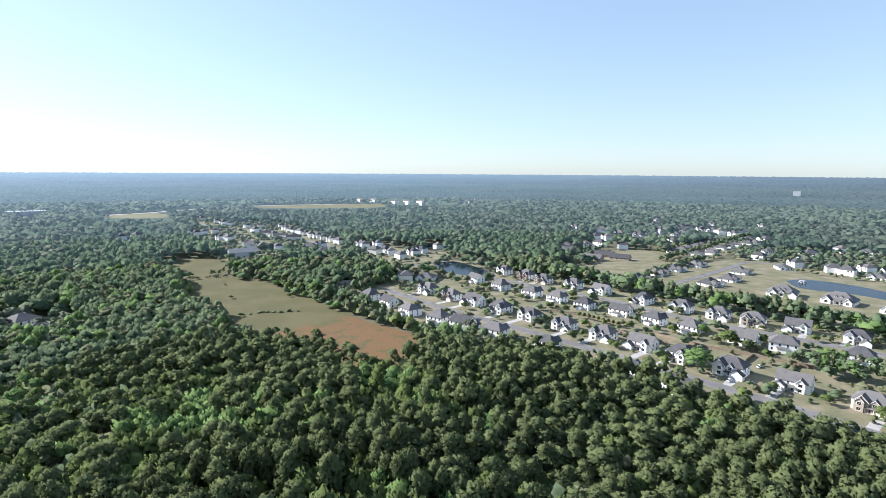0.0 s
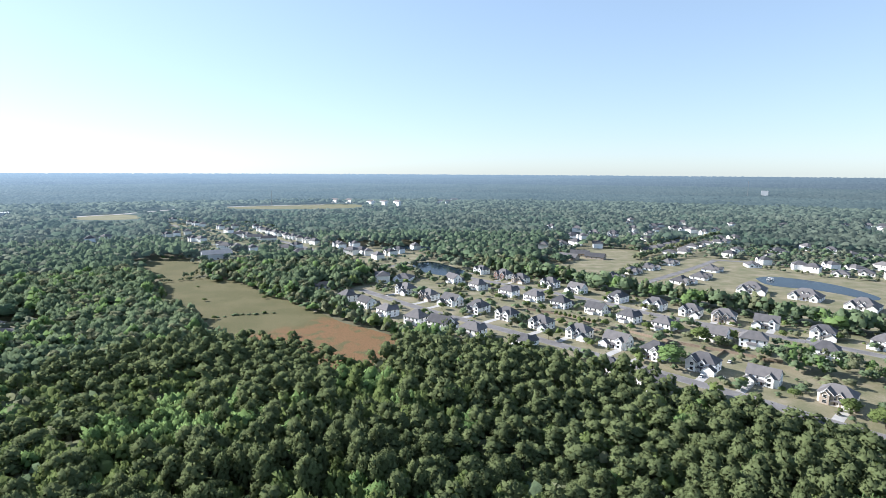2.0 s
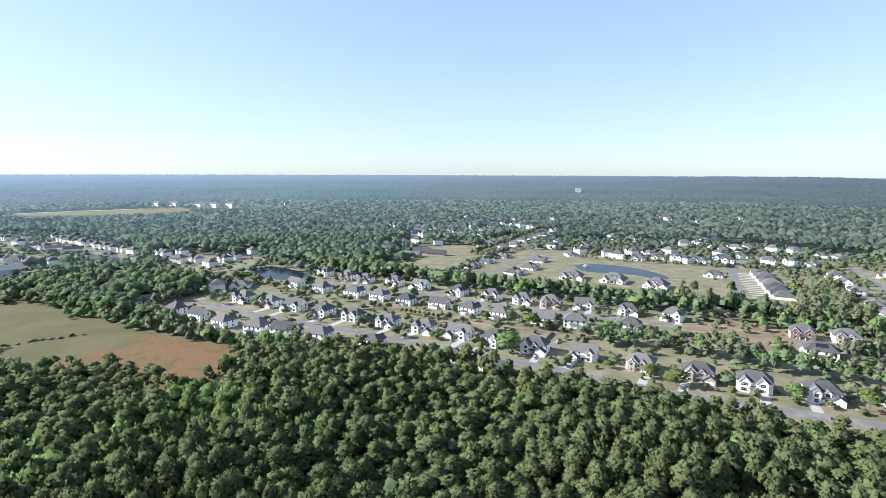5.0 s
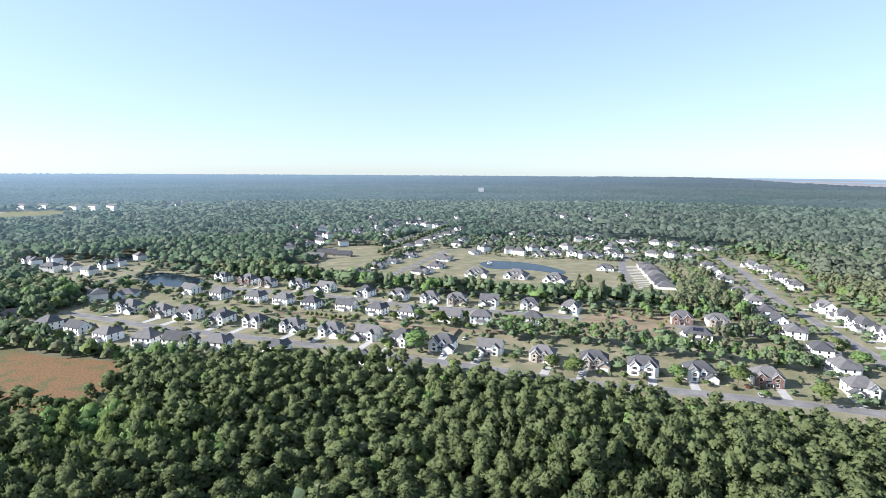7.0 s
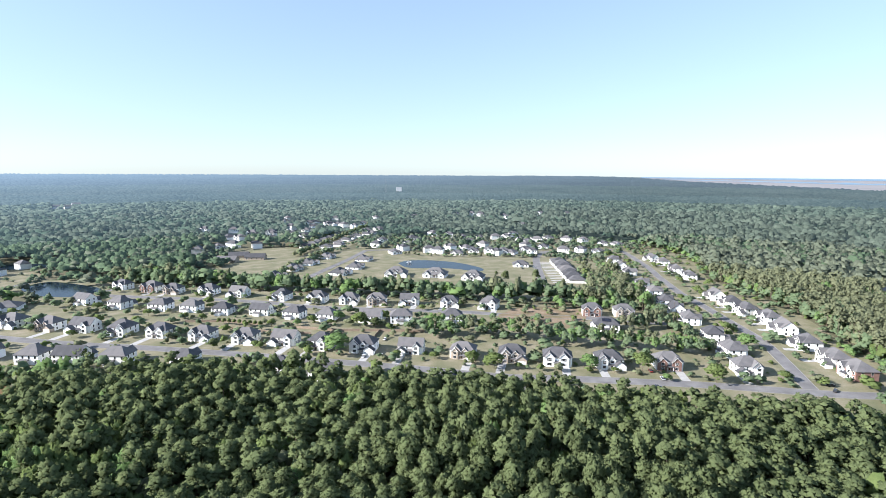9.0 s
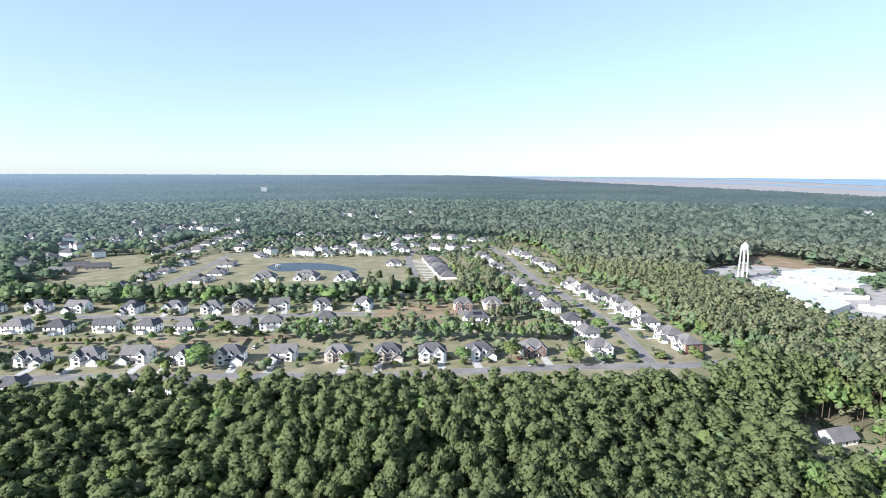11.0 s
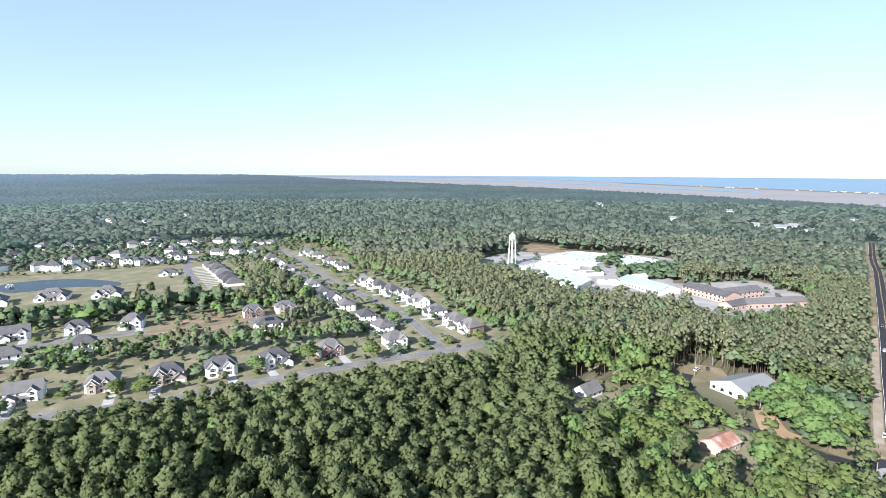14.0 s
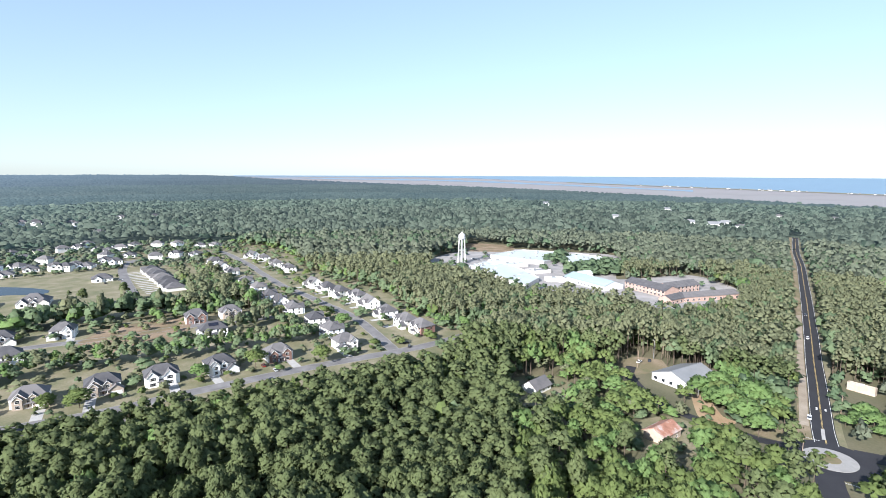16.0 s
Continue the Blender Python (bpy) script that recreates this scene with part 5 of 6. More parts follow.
def crown(kind, lobes, per, leaves, seed, core=0.95, leaf=(0.28, 0.5)):
    """A crown one unit high and wide: a few rounded lobes, each a dome of small clumps with sprays of leaves round them. Gives places, normals and triangles."""
    r = np.random.default_rng(seed)
    V, N, T = [], [], []
    count = 0
    pine, bush = kind == "pine", kind == "bush"
    # crowns are drawn out upwards later on, clumps and sprays are not
    flat = np.array((1, 1, 0.46 if pine else 0.8))
    middle = np.array((0, 0, 0.58 if pine else 0.3 if bush else 0.42))
    for b in range(lobes):
        a, u = 2.399963 * b + r.uniform(-0.5, 0.5), (b + 0.5) / lobes
        if lobes == 1:
            wide, z, big = 0.0, (0.72 if pine else 0.45 if bush else 0.58), 0.4
        elif pine:
            wide, z, big = 0.28 * (1 - u) ** 0.6 * r.uniform(0.7, 1.15), 0.50 + 0.34 * u, r.uniform(0.19, 0.26)
        elif bush:
            wide, z, big = 0.25 * (1 - u ** 2) * r.uniform(0.8, 1.1), 0.22 + 0.40 * u, r.uniform(0.22, 0.30)
        else:
            wide, z, big = 0.29 * (1 - u ** 1.5) ** 0.7 * r.uniform(0.75, 1.1), 0.45 + 0.26 * u, r.uniform(0.20, 0.28)
        if lobes == 2:
            wide, big = wide * 0.8, big * 1.25
        heart = np.array((wide * math.cos(a), wide * math.sin(a), z + r.uniform(-0.04, 0.04)))
        spin = r.uniform(0, 6.283)
        for i in range(per):
            # the golden spiral over the upper part of the lobe
            up = 1 - 1.35 * (i + 0.5) / per if per > 1 else 0.3
            q = 2.399963 * i + spin
            side = math.sqrt(1 - up * up)
            way = np.array((side * math.cos(q), side * math.sin(q), up))
            size = big * min(1.0, 1.55 / math.sqrt(per)) * r.uniform(0.8, 1.25)
            at = heart + way * (big * r.uniform(0.72, 1.0) if per > 1 else 0.0) * flat
            bulk = (at - middle) / np.array((0.4, 0.4, 0.4 if pine else 0.5))
            lump, sides = (OCT_V, OCT_F) if per > 4 else (BLOB_V, BLOB_F)
            yaw = r.uniform(0, 1.571)
            lump = np.stack([lump[:, 0] * math.cos(yaw) - lump[:, 1] * math.sin(yaw), lump[:, 0] * math.sin(yaw) + lump[:, 1] * math.cos(yaw), lump[:, 2]], 1)
            V.append(at + lump * r.uniform(0.75, 1.3, (len(lump), 1)) * size * core * flat)
            N.append(lump * 0.5 + way * 0.55 + bulk * 0.35 + r.normal(size=lump.shape) * 0.12)
            T.append(sides + count)
            count += len(lump)
            for k in range(leaves):
                out = r.normal(size=3) + way * 0.8
                out[2] = abs(out[2]) - 0.15
                out /= np.linalg.norm(out)
                c = at + out * size * r.uniform(0.8, 1.2) * flat
                n = out + r.normal(size=3) * 0.8
                n /= np.linalg.norm(n)
                t = np.cross(n, r.normal(size=3))
                t /= np.linalg.norm(t)
                w = np.cross(n, t)
                e = size * r.uniform(*leaf)
                V.append(np.array([c + t * e * flat, c + (w * 0.75 - t * 0.4 + n * 0.15) * e * flat, c - (t * 0.5 + w * 0.7 + n * 0.15) * e * flat]))
                N.append(np.repeat([out * 0.5 + way * 0.5 + bulk * 0.35 + n * 0.3], 3, 0))
                T.append(np.array([(0, 1, 2)]) + count)
                count += 3
    N = np.concatenate(N)
    return np.concatenate(V), N / np.maximum(1e-6, np.linalg.norm(N, axis=1))[:, None], np.concatenate(T)


def raw_mesh(name, V, T, mats, index=None, normals=None):
    me = bpy.data.meshes.new(name)
    me.vertices.add(len(V))
    me.vertices.foreach_set("co", np.ascontiguousarray(V, np.float32).ravel())
    me.loops.add(len(T) * 3)
    me.loops.foreach_set("vertex_index", np.ascontiguousarray(T, np.int32).ravel())
    me.polygons.add(len(T))
    me.polygons.foreach_set("loop_start", np.arange(0, len(T) * 3, 3, dtype=np.int32))
    me.polygons.foreach_set("use_smooth", np.ones(len(T), bool))
    for m in mats:
        me.materials.append(m)
    if index is not None:
        me.polygons.foreach_set("material_index", np.ascontiguousarray(index, np.int32))
    me.update(calc_edges=True)
    if normals is not None:
        me.normals_split_custom_set_from_vertices(normals)
    return me


LEAF = [PINE, OAK, FRESH]
KINDS = ["pine", "oak", "oak"]
NEAR_CROWNS = [[crown(KINDS[k], 6, 13, 8, 10 * k + s, 0.95, (0.34, 0.6)) for s in range(5)] for k in range(3)]
FRONT_CROWNS = [[crown(KINDS[k], 4, 10, 4, 100 + 10 * k + s, 0.95, (0.36, 0.62)) for s in range(5)] for k in range(3)]
RIM_CROWNS = [[crown(KINDS[k], 3, 8, 2, 150 + 10 * k + s, 0.95, (0.36, 0.62)) for s in range(5)] for k in range(3)]
MID_CROWNS = [[crown(KINDS[k], 2, 8, 1, 200 + 10 * k + s, 0.85, (0.4, 0.7)) for s in range(5)] for k in range(3)]
BUSH_CROWNS = [[crown("bush", 5, 6, 4, 160 + 10 * k + s, 0.95, (0.36, 0.62)) for s in range(5)] for k in range(3)]
SMALL_CROWNS = [[crown("bush", 3, 4, 2, 260 + 10 * k + s, 0.95, (0.4, 0.7)) for s in range(5)] for k in range(3)]
BROAD_CROWNS = [[crown(KINDS[k], 3, 6, 1, 180 + 10 * k + s, 0.95, (0.36, 0.62)) for s in range(5)] for k in range(3)]
UNDER_CROWNS = [[crown("bush", 2, 4, 1, 360 + 10 * k + s, 0.95) for s in range(5)] for k in range(3)]
LOW_CROWNS = [[crown(KINDS[k], 2, 3, 1, 300 + 10 * k + s, 1.0, (0.4, 0.7)) for s in range(5)] for k in range(3)]
FAR_CROWNS = [[crown(KINDS[k], 1, 1, 0, 400 + 10 * k + s, 1.15) for s in range(5)] for k in range(3)]


def dome(seed):
    """A low uneven canopy mound."""
    r = np.random.default_rng(seed)
    a = np.arange(6) * math.pi / 3 + r.uniform(-0.3, 0.3, 6)
    v = np.concatenate([np.stack([np.cos(a) * 0.5, np.sin(a) * 0.5, r.uniform(0.3, 0.5, 6)], 1) * r.uniform(0.7, 1.2, (6, 1)), [(r.uniform(-0.1, 0.1), r.uniform(-0.1, 0.1), 1.0)]])
    n = v * np.array((1, 1, 1.0)) + np.array((0, 0, 0.35))
    return v, n / np.linalg.norm(n, axis=1)[:, None], np.array([(i, (i + 1) % 6, 6) for i in range(6)])


DOMES = [[dome(500 + 10 * k + s) for s in range(5)] for k in range(3)]


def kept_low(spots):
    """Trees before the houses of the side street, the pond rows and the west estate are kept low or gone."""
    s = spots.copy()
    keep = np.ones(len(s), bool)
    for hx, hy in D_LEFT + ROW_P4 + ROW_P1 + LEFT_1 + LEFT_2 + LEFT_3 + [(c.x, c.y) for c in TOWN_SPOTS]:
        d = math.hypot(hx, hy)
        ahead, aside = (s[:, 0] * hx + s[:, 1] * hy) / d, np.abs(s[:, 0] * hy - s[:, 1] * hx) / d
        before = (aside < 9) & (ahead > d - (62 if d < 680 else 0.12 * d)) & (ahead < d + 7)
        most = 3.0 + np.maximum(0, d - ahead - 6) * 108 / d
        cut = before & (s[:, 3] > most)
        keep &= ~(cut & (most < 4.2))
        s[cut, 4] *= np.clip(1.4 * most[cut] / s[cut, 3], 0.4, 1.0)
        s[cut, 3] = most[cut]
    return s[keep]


def forest(name, label, spots, templates, widen=1.0, leaf=None, lift=0.0):
    """Many trees as one mesh. spots: x, y, z, height, width, kind."""
    V, N, T, M = [], [], [], []
    count = 0
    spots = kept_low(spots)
    pick, turn = rng.integers(0, 5, len(spots)), rng.uniform(0, 6.283, len(spots))
    for k in range(3):
        for s in range(5):
            sel = (spots[:, 5] == k) & (pick == s)
            if not sel.any():
                continue
            v, n, t = templates[k][s]
            q, a = spots[sel], turn[sel]
            c, d = np.cos(a)[:, None], np.sin(a)[:, None]
            w = q[:, 4:5] * widen
            out = np.empty((len(q), len(v), 3), np.float32)
            out[:, :, 0] = q[:, 0:1] + (c * v[None, :, 0] - d * v[None, :, 1]) * w
            out[:, :, 1] = q[:, 1:2] + (d * v[None, :, 0] + c * v[None, :, 1]) * w
            out[:, :, 2] = q[:, 2:3] + v[None, :, 2] * q[:, 3:4]
            V.append(out.reshape(-1, 3))
            turned = np.empty_like(out)
            turned[:, :, 0] = c * n[None, :, 0] - d * n[None, :, 1]
            turned[:, :, 1] = d * n[None, :, 0] + c * n[None, :, 1]
            turned[:, :, 2] = n[None, :, 2] + lift
            turned /= np.linalg.norm(turned, axis=2, keepdims=True)
            N.append(turned.reshape(-1, 3))
            T.append((t[None] + (np.arange(len(q)) * len(v))[:, None, None] + count).reshape(-1, 3))
            M.append(np.full(len(q) * len(t), k))
            count += len(q) * len(v)
    ob = new(name, raw_mesh(name, np.concatenate(V), np.concatenate(T), leaf or LEAF, np.concatenate(M), np.concatenate(N)))
    return tagged(ob, label, "woods", kind="stuff")


def scatter(r0, r1, gap, az0=-47.0, az1=125.0):
    """Jittered places in a sector round the middle."""
    n = int(r1 / gap) + 1
    gx, gy = np.meshgrid(np.arange(-n, n + 1) * gap, np.arange(-n, n + 1) * gap)
    x = gx.ravel() + rng.uniform(-0.42, 0.42, gx.size) * gap
    y = gy.ravel() + rng.uniform(-0.42, 0.42, gx.size) * gap
    r, az = np.hypot(x, y), np.degrees(np.arctan2(x, y))
    ok = (r >= r0) & (r < r1) & (az > az0) & (az < az1)
    return x[ok], y[ok]


CLEAR_LINES = [([(x * f, y * f) for x, y in FAR_ROAD], 26.0) for f in (1.0, 0.95, 0.9)] + [(BUSY_CLEAR, 9.5), (LANE, 6.0), (SOUTH_ARM, 9.0), (EAST_ARM, 9.0), (SUB_ROAD, 6.0), (SUB_ROAD_2, 6.0)]


def wooded(x, y):
    ok = np.ones(len(x), bool)
    for polygon in OPEN + [SMALL_POND, FAR_POND]:
        ok &= ~inside(x, y, polygon)
    for polygon in (LEFT_GROUP, LEFT_SUB, WEST_POND, POND_SIDE, GRASS_MID, LEFT_BIG, W_ROWS, FIELD_UP):
        # the woods keep back a little on the open side
        ok &= ~inside(x * 1.10, y * 1.10, polygon)
    for nearer in (1.05, 1.10, 1.15):
        for polygon in (SHOPS, FAR_MEADOW, FAR_CLEARING):
            ok &= ~inside(x * nearer, y * nearer, polygon)
    for line, gap in CLEAR_LINES:
        ok &= off_line(x, y, line) > gap
    ok &= np.hypot(x - ROUND_AT[0], y - ROUND_AT[1]) > 22
    az, r = np.degrees(np.arctan2(x, y)), np.hypot(x, y)
    coast = np.array([shore(a) for a in range(52, 131)])
    ok &= ~((az > 54) & (r > np.interp(az, np.arange(52, 131), coast) - 20))
    near = np.array(PLACES)
    far_enough = np.ones(len(x), bool)
    for hx, hy in near:
        far_enough &= (np.abs(x - hx) > 11) | (np.abs(y - hy) > 11)
    for hx, hy in LANE[1:7] + [(254, -76), (300, -55)]:
        d = math.hypot(hx, hy)
        ahead, aside = (x * hx + y * hy) / d, np.abs(x * hy - y * hx) / d
        far_enough &= ~((aside < 7) & (ahead > d - 22) & (ahead < d + 6))
    for hx, hy in near:
        # an open strip before each lone house, towards the south-west
        d, a = math.hypot(hx, hy), math.degrees(math.atan2(hx, hy))
        if a > 88 and 480 < d < 560:
            ahead, aside = (x * hx + y * hy) / d, np.abs(x * hy - y * hx) / d
            far_enough &= ~((aside < 26) & (ahead > d - 62) & (ahead < d + 14))
        elif a > 80 and d < 330:
            ahead, aside = (x * hx + y * hy) / d, np.abs(x * hy - y * hx) / d
            far_enough &= ~((aside < 14) & (ahead > d - (28 if d > 280 else 32 if d > 250 else 34)) & (ahead < d + 12))
        elif 500 < d < 1900 or (a > 80 and d < 500):
            ahead = (x * hx + y * hy) / d
            aside = np.abs(x * hy - y * hx) / d
            far_enough &= ~((aside < 10) & (ahead > d - 0.1 * d) & (ahead < d + 10))
    return ok & far_enough


def wave(x, y, size, seed):
    """A soft random field between about -1 and 1."""
    g = np.random.default_rng(seed)
    out = np.zeros(len(x))
    for k in range(7):
        a, b = g.uniform(0, 6.283, 2)
        s = size * g.uniform(0.5, 1.6)
        out += np.sin((x * math.cos(a) + y * math.sin(a)) / s + b)
    return out / 2.6


def species(x, y):
    """0 pine, 1 oak, 2 fresh green; broadleaf stands lie to the west and by the lane."""
    az, r = np.degrees(np.arctan2(x, y)), np.hypot(x, y)
    leafy = 0.18 + 0.22 * wave(x, y, 45, 3) + np.where(az < 4, 0.26 + 0.45 * wave(x, y, 22, 33), np.where(az < 34, 0.2, 0)) + np.where((az > 88) & (r < 300), 0.95, 0) + np.where((r > 500) & (az < 45), 0.22, 0)
    u = rng.uniform(size=len(x))
    kind = np.where(u < leafy, 1, 0)
    bright = rng.uniform(size=len(x)) < 0.2 + 0.12 * wave(x, y, 30, 5) + np.where((az > 86) & (r < 330), 0.04, 0) + np.where((az < 12) & (r < 480), 0.02 + 0.42 * np.clip(wave(x, y, 13, 31), -0.3, 1.2), 0)
    return np.where((kind == 1) & bright, 2, kind)


def spots_at(x, y, kind=None, tall=1.0):
    k = species(x, y) if kind is None else kind
    r = np.hypot(x, y)
    h = np.where(k == 0, rng.uniform(18.5, 23, len(x)), rng.uniform(15.5, 19.5, len(x))) * tall
    h = h * np.where((np.degrees(np.arctan2(x, y)) > 92) & (r < 290) & (k > 0), 0.72, 1.0)
    w = np.where(k == 0, rng.uniform(6.6, 9.6, len(x)), rng.uniform(8.5, 13.0, len(x)))
    w = w * np.where((r > 330) & (r < 1900), 0.88, np.where(k == 0, 1.14, 1.0))
    odd = np.where(r > 330, np.exp(rng.normal(0, 0.24, len(x))), np.exp(rng.normal(0, 0.1, len(x))))
    az = np.degrees(np.arctan2(x, y))
    h = h * np.where(r > 330, np.where(az < 45, 0.7, 0.88), 1.0)
    h = h * (1 + 0.10 * np.clip(wave(x, y, 14, 11), -1.5, 1.5))
    # the near wood rises and falls in broad swells
    h = h * np.where(r < 330, 1 + 0.13 * np.clip(wave(x, y, 26, 17), -1.2, 1.4), 1.0)
    odd = np.where(r > 1900, odd ** 0.3, odd)
    return np.stack([x, y, level(r), h * odd ** 0.35, w * odd, k], 1)


def woods(name, label, r0, r1, gap, templates, widen=1.0, tall=1.0, leaf=None, lift=0.1):
    x, y = scatter(r0, r1, gap)
    ok = wooded(x, y)
    s = spots_at(x[ok], y[ok], None, tall)
    az = np.degrees(np.arctan2(s[:, 0], s[:, 1]))
    west = (az < 30 + 12 * wave(s[:, 0], s[:, 1], 60, 21)) & (r0 > 300) & (r1 < 1100)
    if west.any():
        # tall old broadleaf stands, wide-crowned and farther apart
        big = s[west & (rng.uniform(size=len(s)) < 0.55)].copy()
        for rim in (HOOD, FIELD, LEFT_GROUP, WEST_POND):
            big = big[off_line(big[:, 0], big[:, 1], rim + rim[:1]) > 8]
        big[:, 5] = np.where(rng.uniform(size=len(big)) < 0.2, 0, np.where(big[:, 5] == 2, 2, 1))
        big[:, 4] = rng.uniform(8.0, 14.0, len(big))
        big[:, 3] = rng.uniform(12.0, 18.0, len(big))
        forest("broadleaf_woods", "tall broadleaf woods with rounded dark crowns", big, BROAD_CROWNS if r1 < 700 else LOW_CROWNS, widen, leaf, lift)
        s = s[~west]
    if r1 <= 620 and r0 > 200:
        boles("middle_trunks", "pale bare trunks at the edge of the woods", s)
    return forest(name, label, s, templates, widen, leaf, lift)


x, y = scatter(125, 314, 5.9)
ok = wooded(x, y)
front = spots_at(x[ok], y[ok])
# broad crowns stand farther apart
front = front[(front[:, 5] == 0) | (rng.uniform(size=len(front)) < 0.62)]
front = front[np.argsort(np.hypot(front[:, 0], front[:, 1]))]
visible = np.hypot(front[:, 0], front[:, 1]) > 146
single = front[visible][:280]
rest = np.concatenate([front[~visible], front[visible][280:]])


def trunk_mesh():
    """A tapered trunk one unit high with a few limbs."""
    bm = bmesh.new()

    def limb(p, q, r0, r1, n=6):
        p, q = Vector(p), Vector(q)
        side = (q - p).orthogonal().normalized()
        up = (q - p).normalized().cross(side)
        ring = [[bm.verts.new(c + (side * math.cos(6.283 * i / n) + up * math.sin(6.283 * i / n)) * r) for i in range(n)] for c, r in ((p, r0), (q, r1))]
        for i in range(n):
            bm.faces.new((ring[0][i], ring[0][(i + 1) % n], ring[1][(i + 1) % n], ring[1][i]))

    limb((0, 0, 0), (0.006, 0.003, 0.5), 0.014, 0.010)
    limb((0.006, 0.003, 0.5), (0.0, 0.0, 0.9), 0.010, 0.003)
    for i in range(6):
        a = i * 2.4
        limb((0.003, 0.0, 0.45 + i * 0.06), (0.13 * math.cos(a), 0.13 * math.sin(a), 0.52 + i * 0.07), 0.005, 0.002, 4)
    me = bpy.data.meshes.new("trunk")
    bm.to_mesh(me)
    bm.free()
    me.materials.append(BARK)
    return me


TRUNK = trunk_mesh()
CROWN_MESH = [[raw_mesh("crown", v, t, [LEAF[k]], None, n) for v, n, t in NEAR_CROWNS[k]] for k in range(3)]
TREE_LABEL = ["tall loblolly pine with clumped dark olive needles", "spreading broadleaf tree with mid-green leaves", "young broadleaf tree in fresh bright green leaf"]


def tree(x, y, h, w, k, z=0.0, group="trees of the foreground wood"):
    root = thing("pine_tree" if k == 0 else "broadleaf_tree", TREE_LABEL[k], "tree", group)
    root.matrix_basis = Matrix.LocRotScale((x, y, z), Euler((0, 0, float(rng.uniform(0, 6.28)))), (w, w, h))
    shared("trunk", TRUNK, root, Matrix.Identity(4))
    shared("crown", CROWN_MESH[k][int(rng.integers(0, 5))], root, Matrix.Identity(4))
    return root


for x, y, z, h, w, k in single:
    tree(float(x), float(y), float(h), float(w), int(k))


def boles(name, label, spots):
    """Bare pale trunks below the crowns, each a slim three-sided taper."""
    n = len(spots)
    a = np.arange(3) * 2.0944
    ring = np.stack([np.cos(a), np.sin(a), np.zeros(3)], 1)
    v = np.concatenate([ring * 0.24, ring * 0.13 + (0, 0, 0.72)])
    t = np.array([(0, 1, 4), (0, 4, 3), (1, 2, 5), (1, 5, 4), (2, 0, 3), (2, 3, 5)])
    V = np.repeat(v[None], n, 0)
    V[:, :, 2] *= spots[:, 3:4]
    V += spots[:, None, :3]
    T = (t[None] + (np.arange(n) * 6)[:, None, None]).reshape(-1, 3)
    tagged(new(name, raw_mesh(name, V.reshape(-1, 3), T, [BARK])), label, "woods", kind="stuff")


boles("front_trunks", "pale bare pine trunks of the near wood", rest)
close = np.hypot(rest[:, 0], rest[:, 1]) < 235
forest("front_woods", "dense pine wood with dark olive crowns", rest[close], FRONT_CROWNS)
forest("front_woods", "dense pine and oak wood below the estate", rest[~close], RIM_CROWNS)
x, y = scatter(140, 600, 7.4)
ok = wooded(x, y) & ((np.degrees(np.arctan2(x, y)) < 86) | (np.hypot(x, y) > 340))
x, y = x[ok], y[ok]
low = rng.uniform(9.0, 15.5, len(x)) * np.where(np.hypot(x, y) > 320, 0.85, 1.0)
forest("undergrowth", "shaded leafy undergrowth below the pines", np.stack([x, y, 0 * x, low, low * rng.uniform(0.5, 0.75, len(x)), rng.choice([0, 0, 1, 1, 2], len(x))], 1), UNDER_CROWNS, 1.0, [MID_PINE, MID_OAK, OAK])
woods("under_woods", "pine wood below the flight path", 30, 125, 9.5, MID_CROWNS)
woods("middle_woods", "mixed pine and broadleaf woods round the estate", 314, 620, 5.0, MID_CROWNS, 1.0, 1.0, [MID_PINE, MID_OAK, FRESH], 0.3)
# from here out the woods' materials hold painted haze, as tint and glow
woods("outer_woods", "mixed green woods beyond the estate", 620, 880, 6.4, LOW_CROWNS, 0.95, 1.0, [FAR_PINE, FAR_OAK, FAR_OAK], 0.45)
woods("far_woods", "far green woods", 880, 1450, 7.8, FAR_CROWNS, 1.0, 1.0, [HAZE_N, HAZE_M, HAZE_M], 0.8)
woods("hazed_woods", "hazy green woods in the distance", 1450, 1900, 11.0, FAR_CROWNS, 1.3, 1.0, [HAZE_0, HAZE_0, HAZE_0], 0.9)
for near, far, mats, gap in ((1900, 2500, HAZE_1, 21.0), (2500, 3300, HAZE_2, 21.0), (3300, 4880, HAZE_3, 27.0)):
    woods("hazed_woods", "hazy blue-green woods below the horizon", near, far, gap, DOMES, 2.35 * gap / 21, 0.62, [mats, mats, mats], 0.8)

# ---- trees of the estate ----
def belt(line, width, gap, kinds, tall=1.0, label="belt of trees between the houses"):
    pts = np.array([(p.x, p.y) for p in smooth_line(line, gap)])
    rows = max(1, int(width / gap))
    x = np.concatenate([pts[:, 0] + rng.uniform(-0.4, 0.4, len(pts)) * gap + rng.uniform(-0.5, 0.5, len(pts)) * width for _ in range(rows)])
    y = np.concatenate([pts[:, 1] + rng.uniform(-0.4, 0.4, len(pts)) * gap + rng.uniform(-0.5, 0.5, len(pts)) * width for _ in range(rows)])
    k = rng.choice(kinds, len(x))
    s = spots_at(x, y, k, tall)
    s[:, 4] *= 0.35 + 0.6 * tall
    return s


